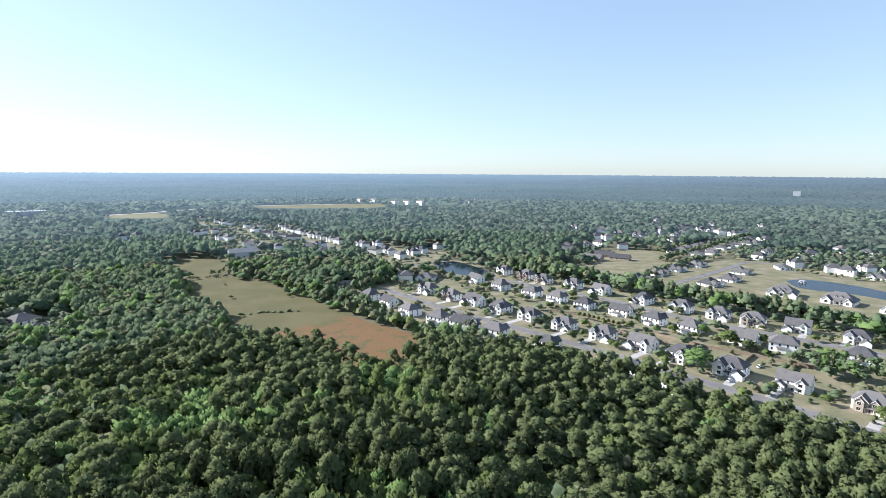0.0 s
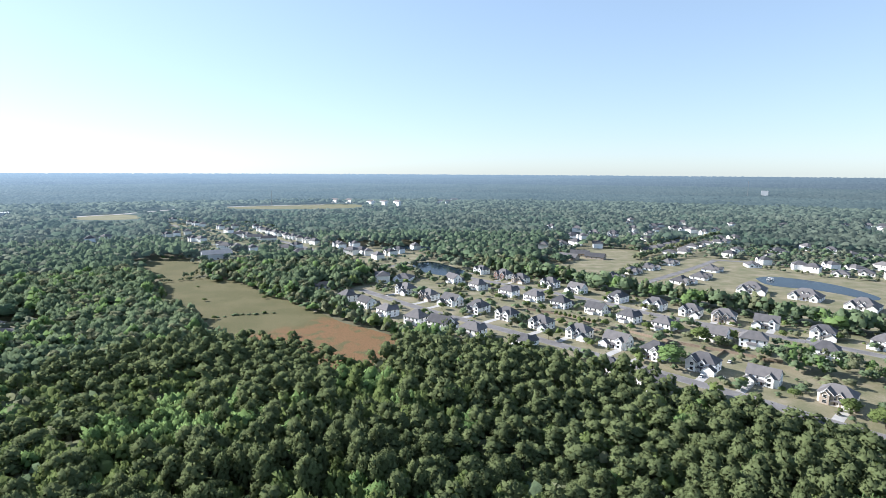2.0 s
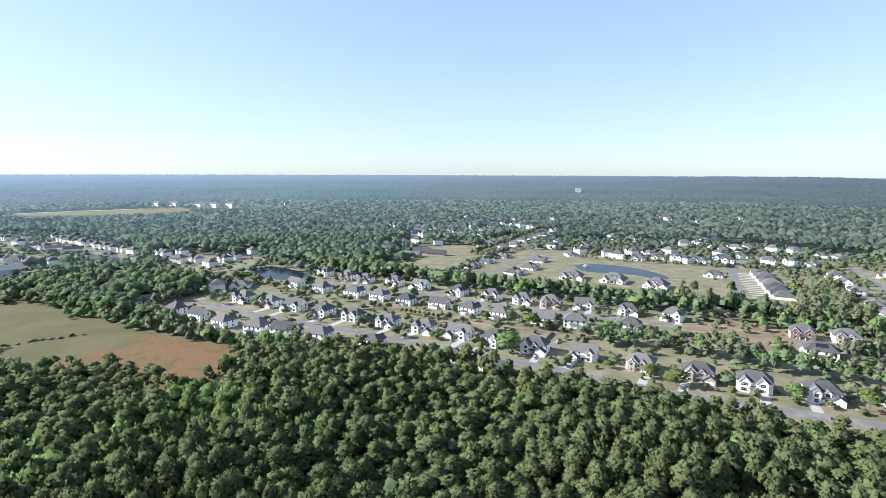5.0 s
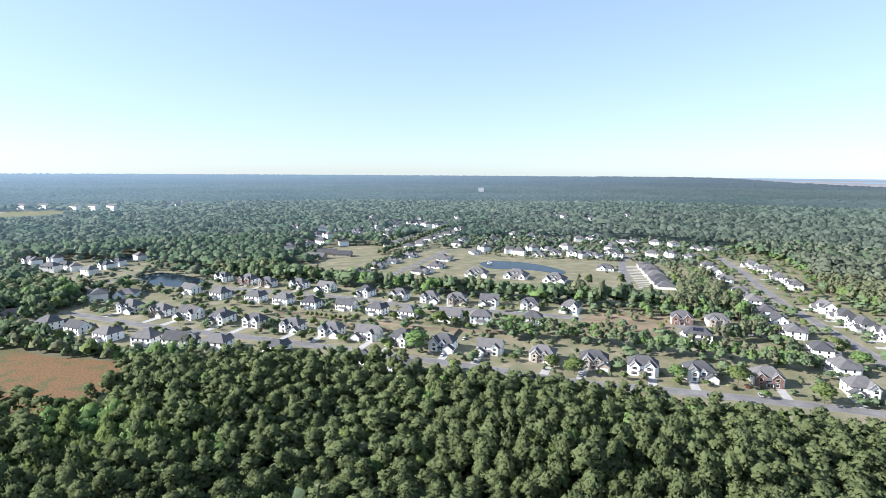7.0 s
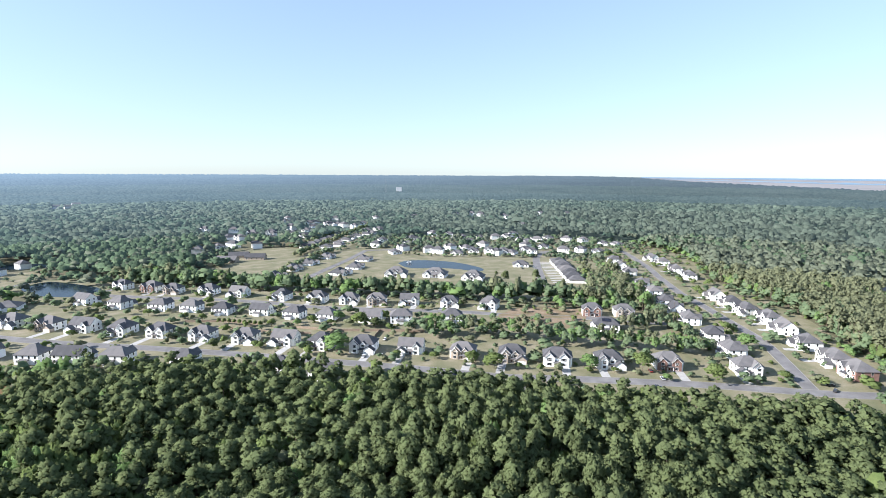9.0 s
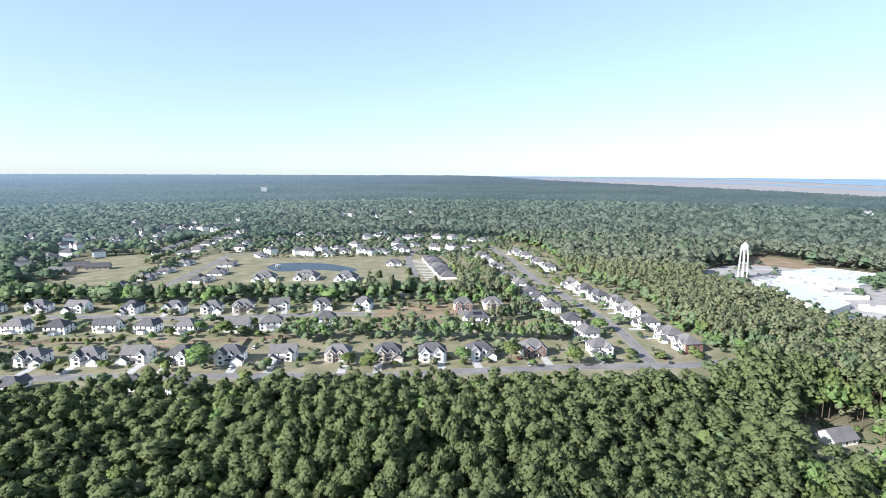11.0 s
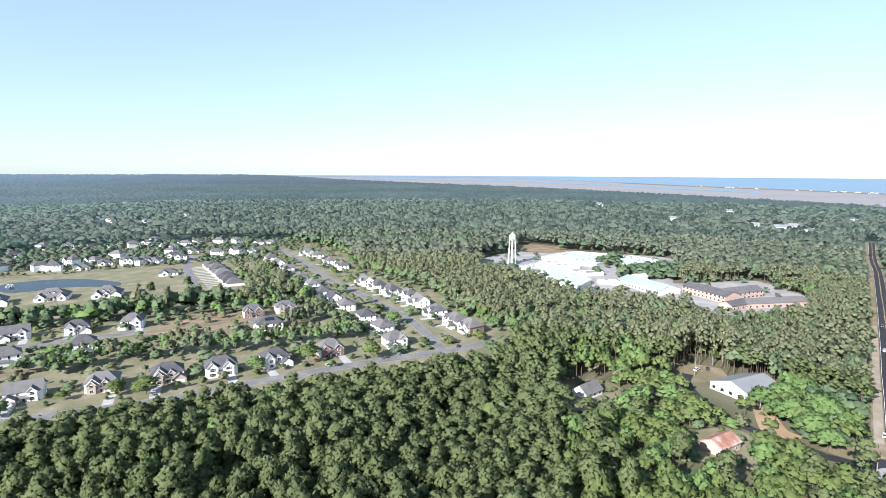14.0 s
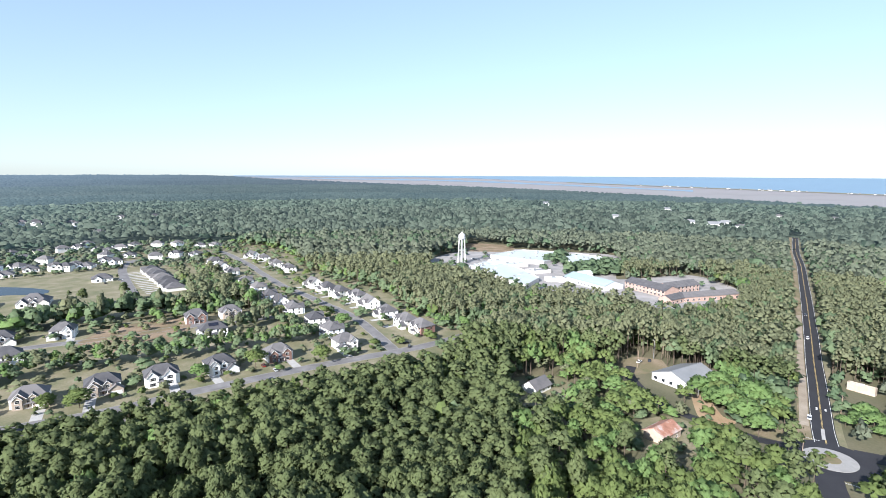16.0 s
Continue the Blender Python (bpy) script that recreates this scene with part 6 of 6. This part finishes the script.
belts = [
    belt([(200.4, 288.7), (224.5, 264.1), (250.6, 238.3), (267.5, 211.6), (293.4, 177.5), (316.2, 148.4), (326.1, 136.9)], 11, 3.7, [0, 1, 1, 1, 2], 0.86),
    belt([(215.6, 299.5), (244.8, 275.7), (249.7, 258.5)], 9, 6, [1, 2], 0.7),
    belt([(321.8, 204.1), (348.9, 198.3), (342.7, 179.1), (333.4, 157.1)], 14, 6.5, [1, 1, 0], 0.75),
    belt([(338.6, 277.5), (349.5, 262.1), (362.5, 248.6), (376.5, 243.1)], 14, 7, [2, 1, 1], 0.8),
    belt([(-228, 564), (-196, 528), (-170, 518), (-124, 461), (-77, 410), (-31, 370), (2, 334)], 11, 6.0, [1, 1, 1, 2], 0.58),
]
belts += [
    belt([(77.4, 599.8), (124.3, 545.5), (160.9, 499.1), (208.7, 444.3), (246.3, 401.4), (282.6, 363.5), (315.7, 328.5), (356.7, 284.2)], 13, 4.4, [0, 1, 1, 1, 1, 2], 1.32),
    belt([(362.3, 231.4), (379.6, 251.2), (396.9, 275)], 16, 8.4, [1, 1, 2, 0], 0.85),
    belt([(317, 135.2), (333.3, 155), (364, 196.8), (400.6, 238.4)], 17, 8.4, [1, 0], 0.5),
    belt([(365, 316.3), (377.1, 307.9), (413.2, 298.9)], 10, 7.2, [2, 1], 0.45),
    belt([(455.8, 334.2), (486.3, 363.8), (535, 411.1)], 7, 7.2, [1], 0.4),
]
belts += [
    belt([(388.6, 595.7), (420.8, 548.8), (469.1, 509.5), (511.3, 474.3), (553.4, 447)], 5, 7.2, [1, 0], 0.35),
    belt([(205, 540), (217.9, 552.5), (244.4, 586.2), (293.2, 633.6), (319.7, 664.3)], 7, 4.2, [1, 1, 0], 0.62),
    belt([(-248, 522), (-222, 536), (-194, 549)], 4, 4, [1, 0], 0.22),
    belt([(-160, 386), (-140, 398), (-112, 405)], 2, 5, [1], 0.1),
    belt([(269.6, 649.6), (328.9, 715.0), (417.4, 808.0), (543.7, 938.5)], 7, 4.0, [1, 1, 0], 0.6),
    belt([(307.5, 731.7), (366.5, 795), (421.5, 850.3)], 11, 8.4, [0, 1], 0.7),
]


def edges(polygons, gap, tall, kinds):
    """Low growth along the rims of the clearings."""
    out = []
    for polygon in polygons:
        s = belt(polygon + polygon[:1], 9, gap, kinds, tall)
        ok = np.ones(len(s), bool)
        for other in OPEN:
            ok &= ~inside(s[:, 0], s[:, 1], other)
        for line, clear in CLEAR_LINES:
            ok &= off_line(s[:, 0], s[:, 1], line) > clear - 4
        ok &= np.hypot(s[:, 0] - ROUND_AT[0], s[:, 1] - ROUND_AT[1]) > 20
        out.append(s[ok])
    return np.concatenate(out)


# bright undergrowth where the woods open to the street and the church hall
belts.append(belt([(385.5, 96.5), (365.8, 64.3), (355.2, 39.5), (345.7, 20.7), (330, -4.9)], 9, 4.6, [2, 2, 1], 0.5))
belts.append(belt([(344.3, -31.3), (346.9, -45.3), (348.2, -73.4), (327.6, -92.8)], 12, 4.6, [2, 2, 1], 0.55))
belts.append(edges([STREET_D], 5.0, 0.62, [1, 2, 2, 0]))
belts.append(belt([(405.6, 92), (475, 143), (526, 199), (560, 252), (637, 303), (706, 361)], 14, 5.0, [2, 1, 1, 1, 0], 0.8))
belts.append(belt([(561, 413), (524, 376), (469, 325)], 3, 4.0, [1, 0], 0.4))
belts.append(edges([HOOD, FIELD, FIELD_UP, COTTAGE_YARD, SHED_YARD], 6.0, 0.5, [1, 1, 2, 0]))
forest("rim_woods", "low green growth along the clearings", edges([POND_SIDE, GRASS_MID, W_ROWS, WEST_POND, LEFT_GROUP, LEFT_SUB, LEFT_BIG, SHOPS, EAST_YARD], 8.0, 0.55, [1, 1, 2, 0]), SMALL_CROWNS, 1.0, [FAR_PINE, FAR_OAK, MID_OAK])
belts = np.concatenate(belts)
close = np.hypot(belts[:, 0], belts[:, 1]) < 380
high = belts[:, 3] > 8.5
forest("estate_trees", "slender pines and broadleaf trees between the gardens", belts[close & high], RIM_CROWNS, 1.0, [MID_PINE, MID_OAK, FRESH])
forest("estate_trees", "low trees and thickets along the gardens", belts[close & ~high], BUSH_CROWNS, 1.0, [MID_PINE, MID_OAK, FRESH])
forest("estate_trees", "belts of trees behind the farther gardens", belts[~close], SMALL_CROWNS, 1.0, [MID_PINE, MID_OAK, FRESH])


def scattered(polygon, gap, chance, low, high, kinds, clear=9.5):
    """Small garden trees over an open area, clear of houses and streets."""
    px, py = [q[0] for q in polygon], [q[1] for q in polygon]
    gx, gy = np.meshgrid(np.arange(min(px), max(px), gap), np.arange(min(py), max(py), gap))
    x = gx.ravel() + rng.uniform(-0.5, 0.5, gx.size) * gap
    y = gy.ravel() + rng.uniform(-0.5, 0.5, gx.size) * gap
    ok = inside(x, y, polygon) & (rng.uniform(size=len(x)) < chance)
    for line, width in ROADS:
        ok &= off_line(x, y, line) > width * 0.5 + 2.5
    for hx, hy in PLACES:
        ok &= np.hypot(x - hx, y - hy) > clear
    for pond in (LONG_POND, SMALL_POND):
        ok &= ~inside(x, y, pond)
    x, y = x[ok], y[ok]
    h = rng.uniform(low, high, len(x)) * np.exp(rng.normal(0, 0.2, len(x)))
    return np.stack([x, y, np.zeros(len(x)), h, h * rng.uniform(0.8, 1.3, len(x)), rng.choice(kinds, len(x))], 1)


forest("garden_trees", "young trees and tall shrubs in the gardens", np.concatenate([
    scattered(HOOD, 7.5, 0.36, 2.2, 7.0, [1, 1, 1, 1, 0, 0, 2]), scattered(STREET_D, 7.5, 0.42, 2.5, 7.0, [1, 1, 2]), scattered(LOT, 8, 0.3, 2.0, 4.5, [1, 2, 0])] + [scattered(yard, 4.5, 0.4, 1.5, 4.0, [1, 1, 2], 9) for yard in (COTTAGE_YARD, SHED_YARD, CHURCH_YARD)]), SMALL_CROWNS, 1.0, [MID_PINE, MID_OAK, OAK])
# broad trees between the church hall and the dark road
village = [scattered([(281.5, -88.5), (300.5, -105.7), (324.8, -137.8), (245.9, -107.6), (227.9, -91.7), (242.8, -79.8)], 6.5, 0.85, 8, 12, [1, 1, 1, 2], 9), scattered(POND_SIDE[9:20], 7.5, 0.62, 3.5, 9, [1, 1, 0, 0, 2]), scattered(LEFT_SUB, 9, 0.5, 4, 9, [1, 1, 0], 8), scattered(LEFT_GROUP, 11, 0.4, 4, 8, [1, 1, 0]),
    scattered(W_ROWS, 9, 0.5, 3, 7, [1, 0, 1]), scattered(LEFT_BIG, 10, 0.5, 5, 12, [1, 0])]
village += [scattered(LEFT_FAR_YARD, 10, 0.6, 8, 15, [1, 0]), scattered(WEST_POND, 10, 0.4, 6, 13, [1, 0]), scattered([(139.6, 639.4), (169.1, 624.2), (185.4, 649), (208.8, 728.9), (183.3, 739.2), (148.7, 669.4)], 8, 0.75, 7, 12, [1, 1, 0]), scattered([(688.2, 1.1), (703.5, -26.1), (650.1, -24.4), (645.3, -1.8)], 7, 0.9, 7, 10, [1, 1, 2], 1), scattered([(611.3, -23.2), (654.4, -44.3), (644.4, -72.6), (598.8, -79.6), (571.3, -56.4), (584.6, -28.3)], 7, 0.9, 7, 10, [1, 1, 2], 1), scattered([(604.6, 8.1), (622.4, -5.7), (600.8, -7.5), (584.3, 4.7)], 7, 0.9, 7, 10, [1, 1, 2], 1), scattered(SHOPS, 14, 0.3, 4, 8, [1, 1, 0], 30), scattered([(648.4, 6.6), (668.4, 6), (671.5, -28.1), (651.5, -27.5)], 7, 0.9, 7, 10, [1, 1, 2], 1), scattered([(574.7, -20.5), (649.1, -42.5), (665.7, -92.9), (588.1, -77.8)], 8, 0.8, 8, 12, [1, 1, 2], 10)]
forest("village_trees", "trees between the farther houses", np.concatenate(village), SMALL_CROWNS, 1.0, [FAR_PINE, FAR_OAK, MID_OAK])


# ---- garden trees, hedges and shrubs ----
GARDEN = [(129.3, 300, 6, 1), (140.5, 282.8, 14, 2), (165.8, 256.2, 5, 1), (195, 222.4, 8, 1), (199, 208.2, 10, 1), (241.1, 175.9, 9, 2), (262, 156, 12, 1), (258.8, 139.9, 5, 2), (277.7, 123.1, 11, 1), (309.5, 102.8, 6, 1), (348.1, 138.3, 11, 2), (374.6, 163, 8, 1), (182, 240.8, 5, 1), (105.9, 323.4, 5, 1), (85.6, 337.6, 4, 1), (210, 199.9, 4, 1), (247, 163.6, 4, 1), (18.3, 358, 9, 1), (35.7, 362.9, 6, 1), (83.5, 333.6, 8, 0)]
YARD = [(17.3, 414, 6, 1), (38.7, 486.9, 7, 1), (67.2, 444.8, 6, 1), (163.9, 444.9, 8, 1), (110, 440.5, 5, 1), (72.3, 395.8, 5, 1), (179.1, 323.3, 12, 1), (185.2, 313.1, 9, 0), (87.6, 421.7, 5, 1), (95.7, 406.6, 6, 1), (130.3, 362.2, 6, 1), (145.6, 353.9, 5, 2), (155.8, 351.8, 7, 1), (164.9, 340.6, 5, 1), (242, 336.1, 5, 1), (272.3, 326.5, 6, 1), (221.8, 360.7, 4, 1), (178.2, 410.6, 5, 1), (155.8, 437, 5, 1), (175.1, 348.5, 8, 2)]
for x, y, h, k in GARDEN + YARD:
    tree(x, y, h, h * float(rng.uniform(0.95, 1.25)), k, 0.0, "garden trees")
for x, y, h in ((357.3, 360.9, 17), (381.4, 344.1, 18), (376.6, 393.7, 9), (461.5, 423, 6)):
    tree(x, y, h, h * 0.5, 0, 0.0, "lone pines on the green")
for i in range(9):
    tree(103 + i * 2.6, 391 - i * 3.1, 5.0, 3.2, 1, 0.0, "conical hedge trees")

for x, y, h in ((-179, 444, 3), (-205, 497, 2), (-132, 452, 3), (-195, 436, 2), (-150, 388, 3), (-118, 404, 2), (-84, 346, 4)):
    tree(x, y, h, h * 1.5, 1, 0.0, "bushes of the meadow")

for x, y, h, w in ((265.6, -76.3, 13, 13), (270.3, -84.9, 15, 15), (278.4, -95.6, 15, 15), (260.0, -96.5, 15, 16), (250.9, -83.6, 15, 15), (238.4, -86.9, 14, 15), (230.0, -89.1, 12, 13), (256.4, -78.5, 12, 12), (244.8, -98.8, 13, 13)):
    tree(x, y, h, w, 2, 0.0, "broad trees beside the hall")

for x, y, h in ((247.1, -129.4, 6), (255.8, -141.2, 9), (246.0, -139.6, 9), (252.2, -135.8, 6), (238.5, -138.3, 6)):
    tree(x, y, h, h * 1.25, 2, 0.0, "bright trees by the trailer")

SHRUB = [raw_mesh("shrub", v * np.array((1, 1, 1.3)) - np.array((0, 0, 0.25)), t, [OAK], None, n) for v, n, t in (crown("bush", 3, 5, 5, 900 + s) for s in range(3))]
for j, (hx, hy) in enumerate(PLACES[:70]):
    for k in range(3):
        a = rng.uniform(0, 6.28)
        size = float(rng.uniform(1.4, 3.0))
        ob = new("shrub", SHRUB[(j + k) % 3])
        ob.matrix_basis = Matrix.LocRotScale((hx + math.cos(a) * float(rng.uniform(9.5, 12)), hy + math.sin(a) * float(rng.uniform(9.5, 12)), 0.0), Euler((0, 0, float(a))), (size, size, size * 0.8))
        tagged(ob, "rounded dark green garden shrub beside a house", "shrub", "garden shrubs")


def fence(line, height=1.8):
    root = thing("fence", "weathered brown board fence between back gardens", "fence", "garden fences")
    pts = smooth_line(line, 2.4)
    root.location = (pts[0].x, pts[0].y, 0)
    base = pts[0].copy()
    for a, b in zip(pts, pts[1:]):
        way = (b - a).normalized()
        n = Vector((-way.y, way.x)) * 0.04
        bm = bmesh.new()
        c = [p - base for p in (a + n, b + n, b - n, a - n)]
        solid(bm, [(p.x, p.y, 0) for p in c] + [(p.x, p.y, height) for p in c], [(3, 2, 1, 0), (4, 5, 6, 7), (0, 1, 5, 4), (1, 2, 6, 5), (2, 3, 7, 6), (3, 0, 4, 7)])
        part("panel", bm, FENCE, root)


for line in ([(84.6, 409.7), (106.9, 393.5), (125.2, 371.2)], [(142.6, 349), (160.9, 326.6), (185.2, 307.1)], [(99.8, 380.5), (121.2, 352.3), (144.6, 328.9)], [(160.9, 326.6), (150.7, 316.7)], [(185.2, 307.1), (175.1, 297.2)], [(201.4, 292.7), (191.2, 280.8)], [(185.2, 307.1), (208.4, 287.5)], [(221.7, 315.4), (207.5, 297.6)]):
    fence(line)

# ---- cars ----
CAR_WHITE = material("white_car_paint", [(0.70, 0.71, 0.72), (0.78, 0.78, 0.78)], 0.8, 0.25, spec=0.6)
CAR_DARK = material("dark_car_paint", [(0.02, 0.022, 0.028), (0.05, 0.05, 0.055)], 0.8, 0.25, spec=0.6)
CAR_RED = material("red_car_paint", [(0.22, 0.03, 0.025), (0.28, 0.04, 0.03)], 0.8, 0.25, spec=0.6)
CAR_SILVER = material("silver_car_paint", [(0.36, 0.38, 0.40), (0.46, 0.47, 0.48)], 0.8, 0.3, spec=0.6)
RUBBER = material("tyre_rubber", [(0.02, 0.02, 0.02), (0.035, 0.035, 0.035)], 2.0, 0.9)


def car(label, paint):
    root = thing("car", label, "car", "parked cars")
    bm = bmesh.new()
    box(bm, -0.9, -2.25, 0.3, 0.9, 2.25, 0.85)
    bmesh.ops.bevel(bm, geom=list(bm.edges), offset=0.14, segments=2, affect="EDGES")
    part("body", bm, paint, root)
    bm = bmesh.new()
    solid(bm, [(-0.82, -1.3, 0.84), (0.82, -1.3, 0.84), (0.82, 1.75, 0.84), (-0.82, 1.75, 0.84), (-0.66, -0.55, 1.42), (0.66, -0.55, 1.42), (0.66, 1.2, 1.42), (-0.66, 1.2, 1.42)], [(3, 2, 1, 0), (4, 5, 6, 7), (0, 1, 5, 4), (1, 2, 6, 5), (2, 3, 7, 6), (3, 0, 4, 7)])
    part("window_band", bm, GLASS, root, "dark glazed car windows")
    bm = bmesh.new()
    box(bm, -0.66, -0.55, 1.42, 0.66, 1.2, 1.48)
    part("roof", bm, paint, root)
    for sx in (-1, 1):
        for sy in (-1.4, 1.4):
            bm = bmesh.new()
            tapered(bm, (sx * 0.72, sy, 0.33), (sx * 0.92, sy, 0.33), 0.33, 0.33, 14)
            part("wheel", bm, RUBBER, root)
        bm = bmesh.new()
        box(bm, sx * 0.6 - 0.2, -2.27, 0.55, sx * 0.6 + 0.2, -2.2, 0.72)
        part("headlight", bm, WHITE_STEEL, root)
    return root


CARS = [car("white saloon car on pale concrete", CAR_WHITE), car("dark saloon car on grey asphalt", CAR_DARK), car("silver saloon car by a house", CAR_SILVER), car("dark red car on a driveway", CAR_RED)]
CAR_SPOTS = [(314.1, 81.3, 0.13, 100, 1), (320.2, 85.2, 0.13, 60, 1), (159.8, 264.3, 0.1, 135, 0), (246.8, 138.2, 0.13, 45, 1), (457.5, 416, 0.1, 40, 2), (259.9, 142.9, 0.1, 135, 2), (441.3, 418.4, 0.1, 130, 1), (232.8, 311.2, 0.1, 45, 1), (178.1, 289.1, 0.1, 135, 0), (150.6, 268.5, 0.1, 135, 0)]
CAR_SPOTS += [(382.9, -172.5, 0.15, 68, 0), (253.4, -118.1, 0.12, 65, 0), (446.8, -198.1, 0.15, 250, 1), (313.6, -55.4, 0.08, 60, 0), (316.5, -61.5, 0.08, 80, 1), (126.3, 349.2, 0.1, 40, 0), (-76, 655, 0.13, 50, 1), (235.8, 307.1, 0.1, 45, 3), (265, 152.9, 0.1, 135, 3), (541.7, 55.5, 0.08, 30, 0), (557.6, 51, 0.08, 30, 1), (532, 65.7, 0.08, 30, 2)]
for i in range(64):
    # cars on the shops' car park, in loose bays
    u, v = i % 16, i // 16
    if float(rng.uniform()) < 0.5:
        CAR_SPOTS.append(((592.6, 602.4, 642.2, 559.8)[v] + u * 1.5 + (v == 3) * u * 1.2, (88, 76, 67, -17)[v] + (44, 40, 0, -30)[v] / 16 * u + u * 1.4 * (v == 2), 0.09, (110, 290, 40, 60)[v], int(rng.integers(0, 3))))
PARKED = []
for x, y, z, turn, k in CAR_SPOTS:
    proto = CARS[k]
    if proto in PARKED:
        copy_thing(proto, pose(x, y, z, 0, 0, turn))
    else:
        proto.matrix_basis = pose(x, y, z, 0, 0, turn)
        PARKED.append(proto)


# ---- poles, fountain, beach houses ----
def pole(x, y, h, lamp):
    root = thing("street_lamp" if lamp else "utility_pole", "tall pale street lamp beside the dark road" if lamp else "wooden utility pole with a crossarm", "lamp" if lamp else "pole", "roadside poles")
    root.location = (x, y, 0)
    bm = bmesh.new()
    tapered(bm, (0, 0, 0), (0, 0, h), 0.17, 0.11, 8)
    part("pole", bm, METAL_ROOF if lamp else FENCE, root)
    bm = bmesh.new()
    if lamp:
        box(bm, -0.1, -0.05, h - 0.1, 2.0, 0.05, h)
        part("arm", bm, METAL_ROOF, root)
        bm = bmesh.new()
        box(bm, 1.7, -0.18, h - 0.25, 2.5, 0.18, h - 0.1)
        part("lamp_head", bm, WHITE_STEEL, root)
    else:
        box(bm, -1.2, -0.06, h - 0.8, 1.2, 0.06, h - 0.65)
        part("crossarm", bm, FENCE, root)


for x, y in ((216.2, -106.8), (219.1, -109.9), (220.2, -106), (217.1, -110.9)):
    tree(x, y, 1.6, 2.6, 1, 0.4, "island planting")
for x, y, h, lamp in ((321.4, -64.7, 11, 1), (304.7, -53.2, 10, 0), (267.1, -75.2, 11, 1), (214.4, -98.8, 10, 0), (332.2, -72, 12, 0), (356.8, -86.6, 12, 0), (296.7, -128, 11, 1), (258.5, -133, 10, 0)):
    pole(x, y, h, lamp)

spray = thing("fountain", "small white fountain spraying in the pond", "fountain")
spray.location = (358, 523.9, 0.12)
bm = bmesh.new()
tapered(bm, (0, 0, 0), (0, 0, 0.5), 1.2, 1.2, 14)
part("float", bm, METAL_ROOF, spray)
for i in range(14):
    a = i * 2 * math.pi / 14
    bm = bmesh.new()
    for (r0, z0), (r1, z1) in (((0.3, 0.5), (1.3, 2.2)), ((1.3, 2.2), (2.4, 2.4)), ((2.4, 2.4), (3.6, 0.2))):
        tapered(bm, (r0 * math.cos(a), r0 * math.sin(a), z0), (r1 * math.cos(a), r1 * math.sin(a), z1), 0.16, 0.2, 5)
    part("jet", bm, WHITE_STEEL, spray)

az = 96.0
for i in range(40):
    az += float(rng.exponential(0.56))
    r = sea_edge(az) - float(rng.uniform(5, 45))
    w, h = float(rng.uniform(5, 12)), float(rng.uniform(2.5, 6))
    root = thing("beach_house", "small pale beach house on the far shore", "beach house", "beach houses")
    root.matrix_basis = pose(r * math.sin(radians(az)), r * math.cos(radians(az)), float(level(np.float64(r))) + 1.5, 0, 0, -az)
    bm = bmesh.new()
    box(bm, -w / 2, -6, -2, w / 2, 6, h)
    part("wall", bm, WHITE_STEEL, root)
    bm = bmesh.new()
    hip_roof(bm, -w / 2, -6, w / 2, 6, h, 3)
    part("roof", bm, SHINGLE, root)
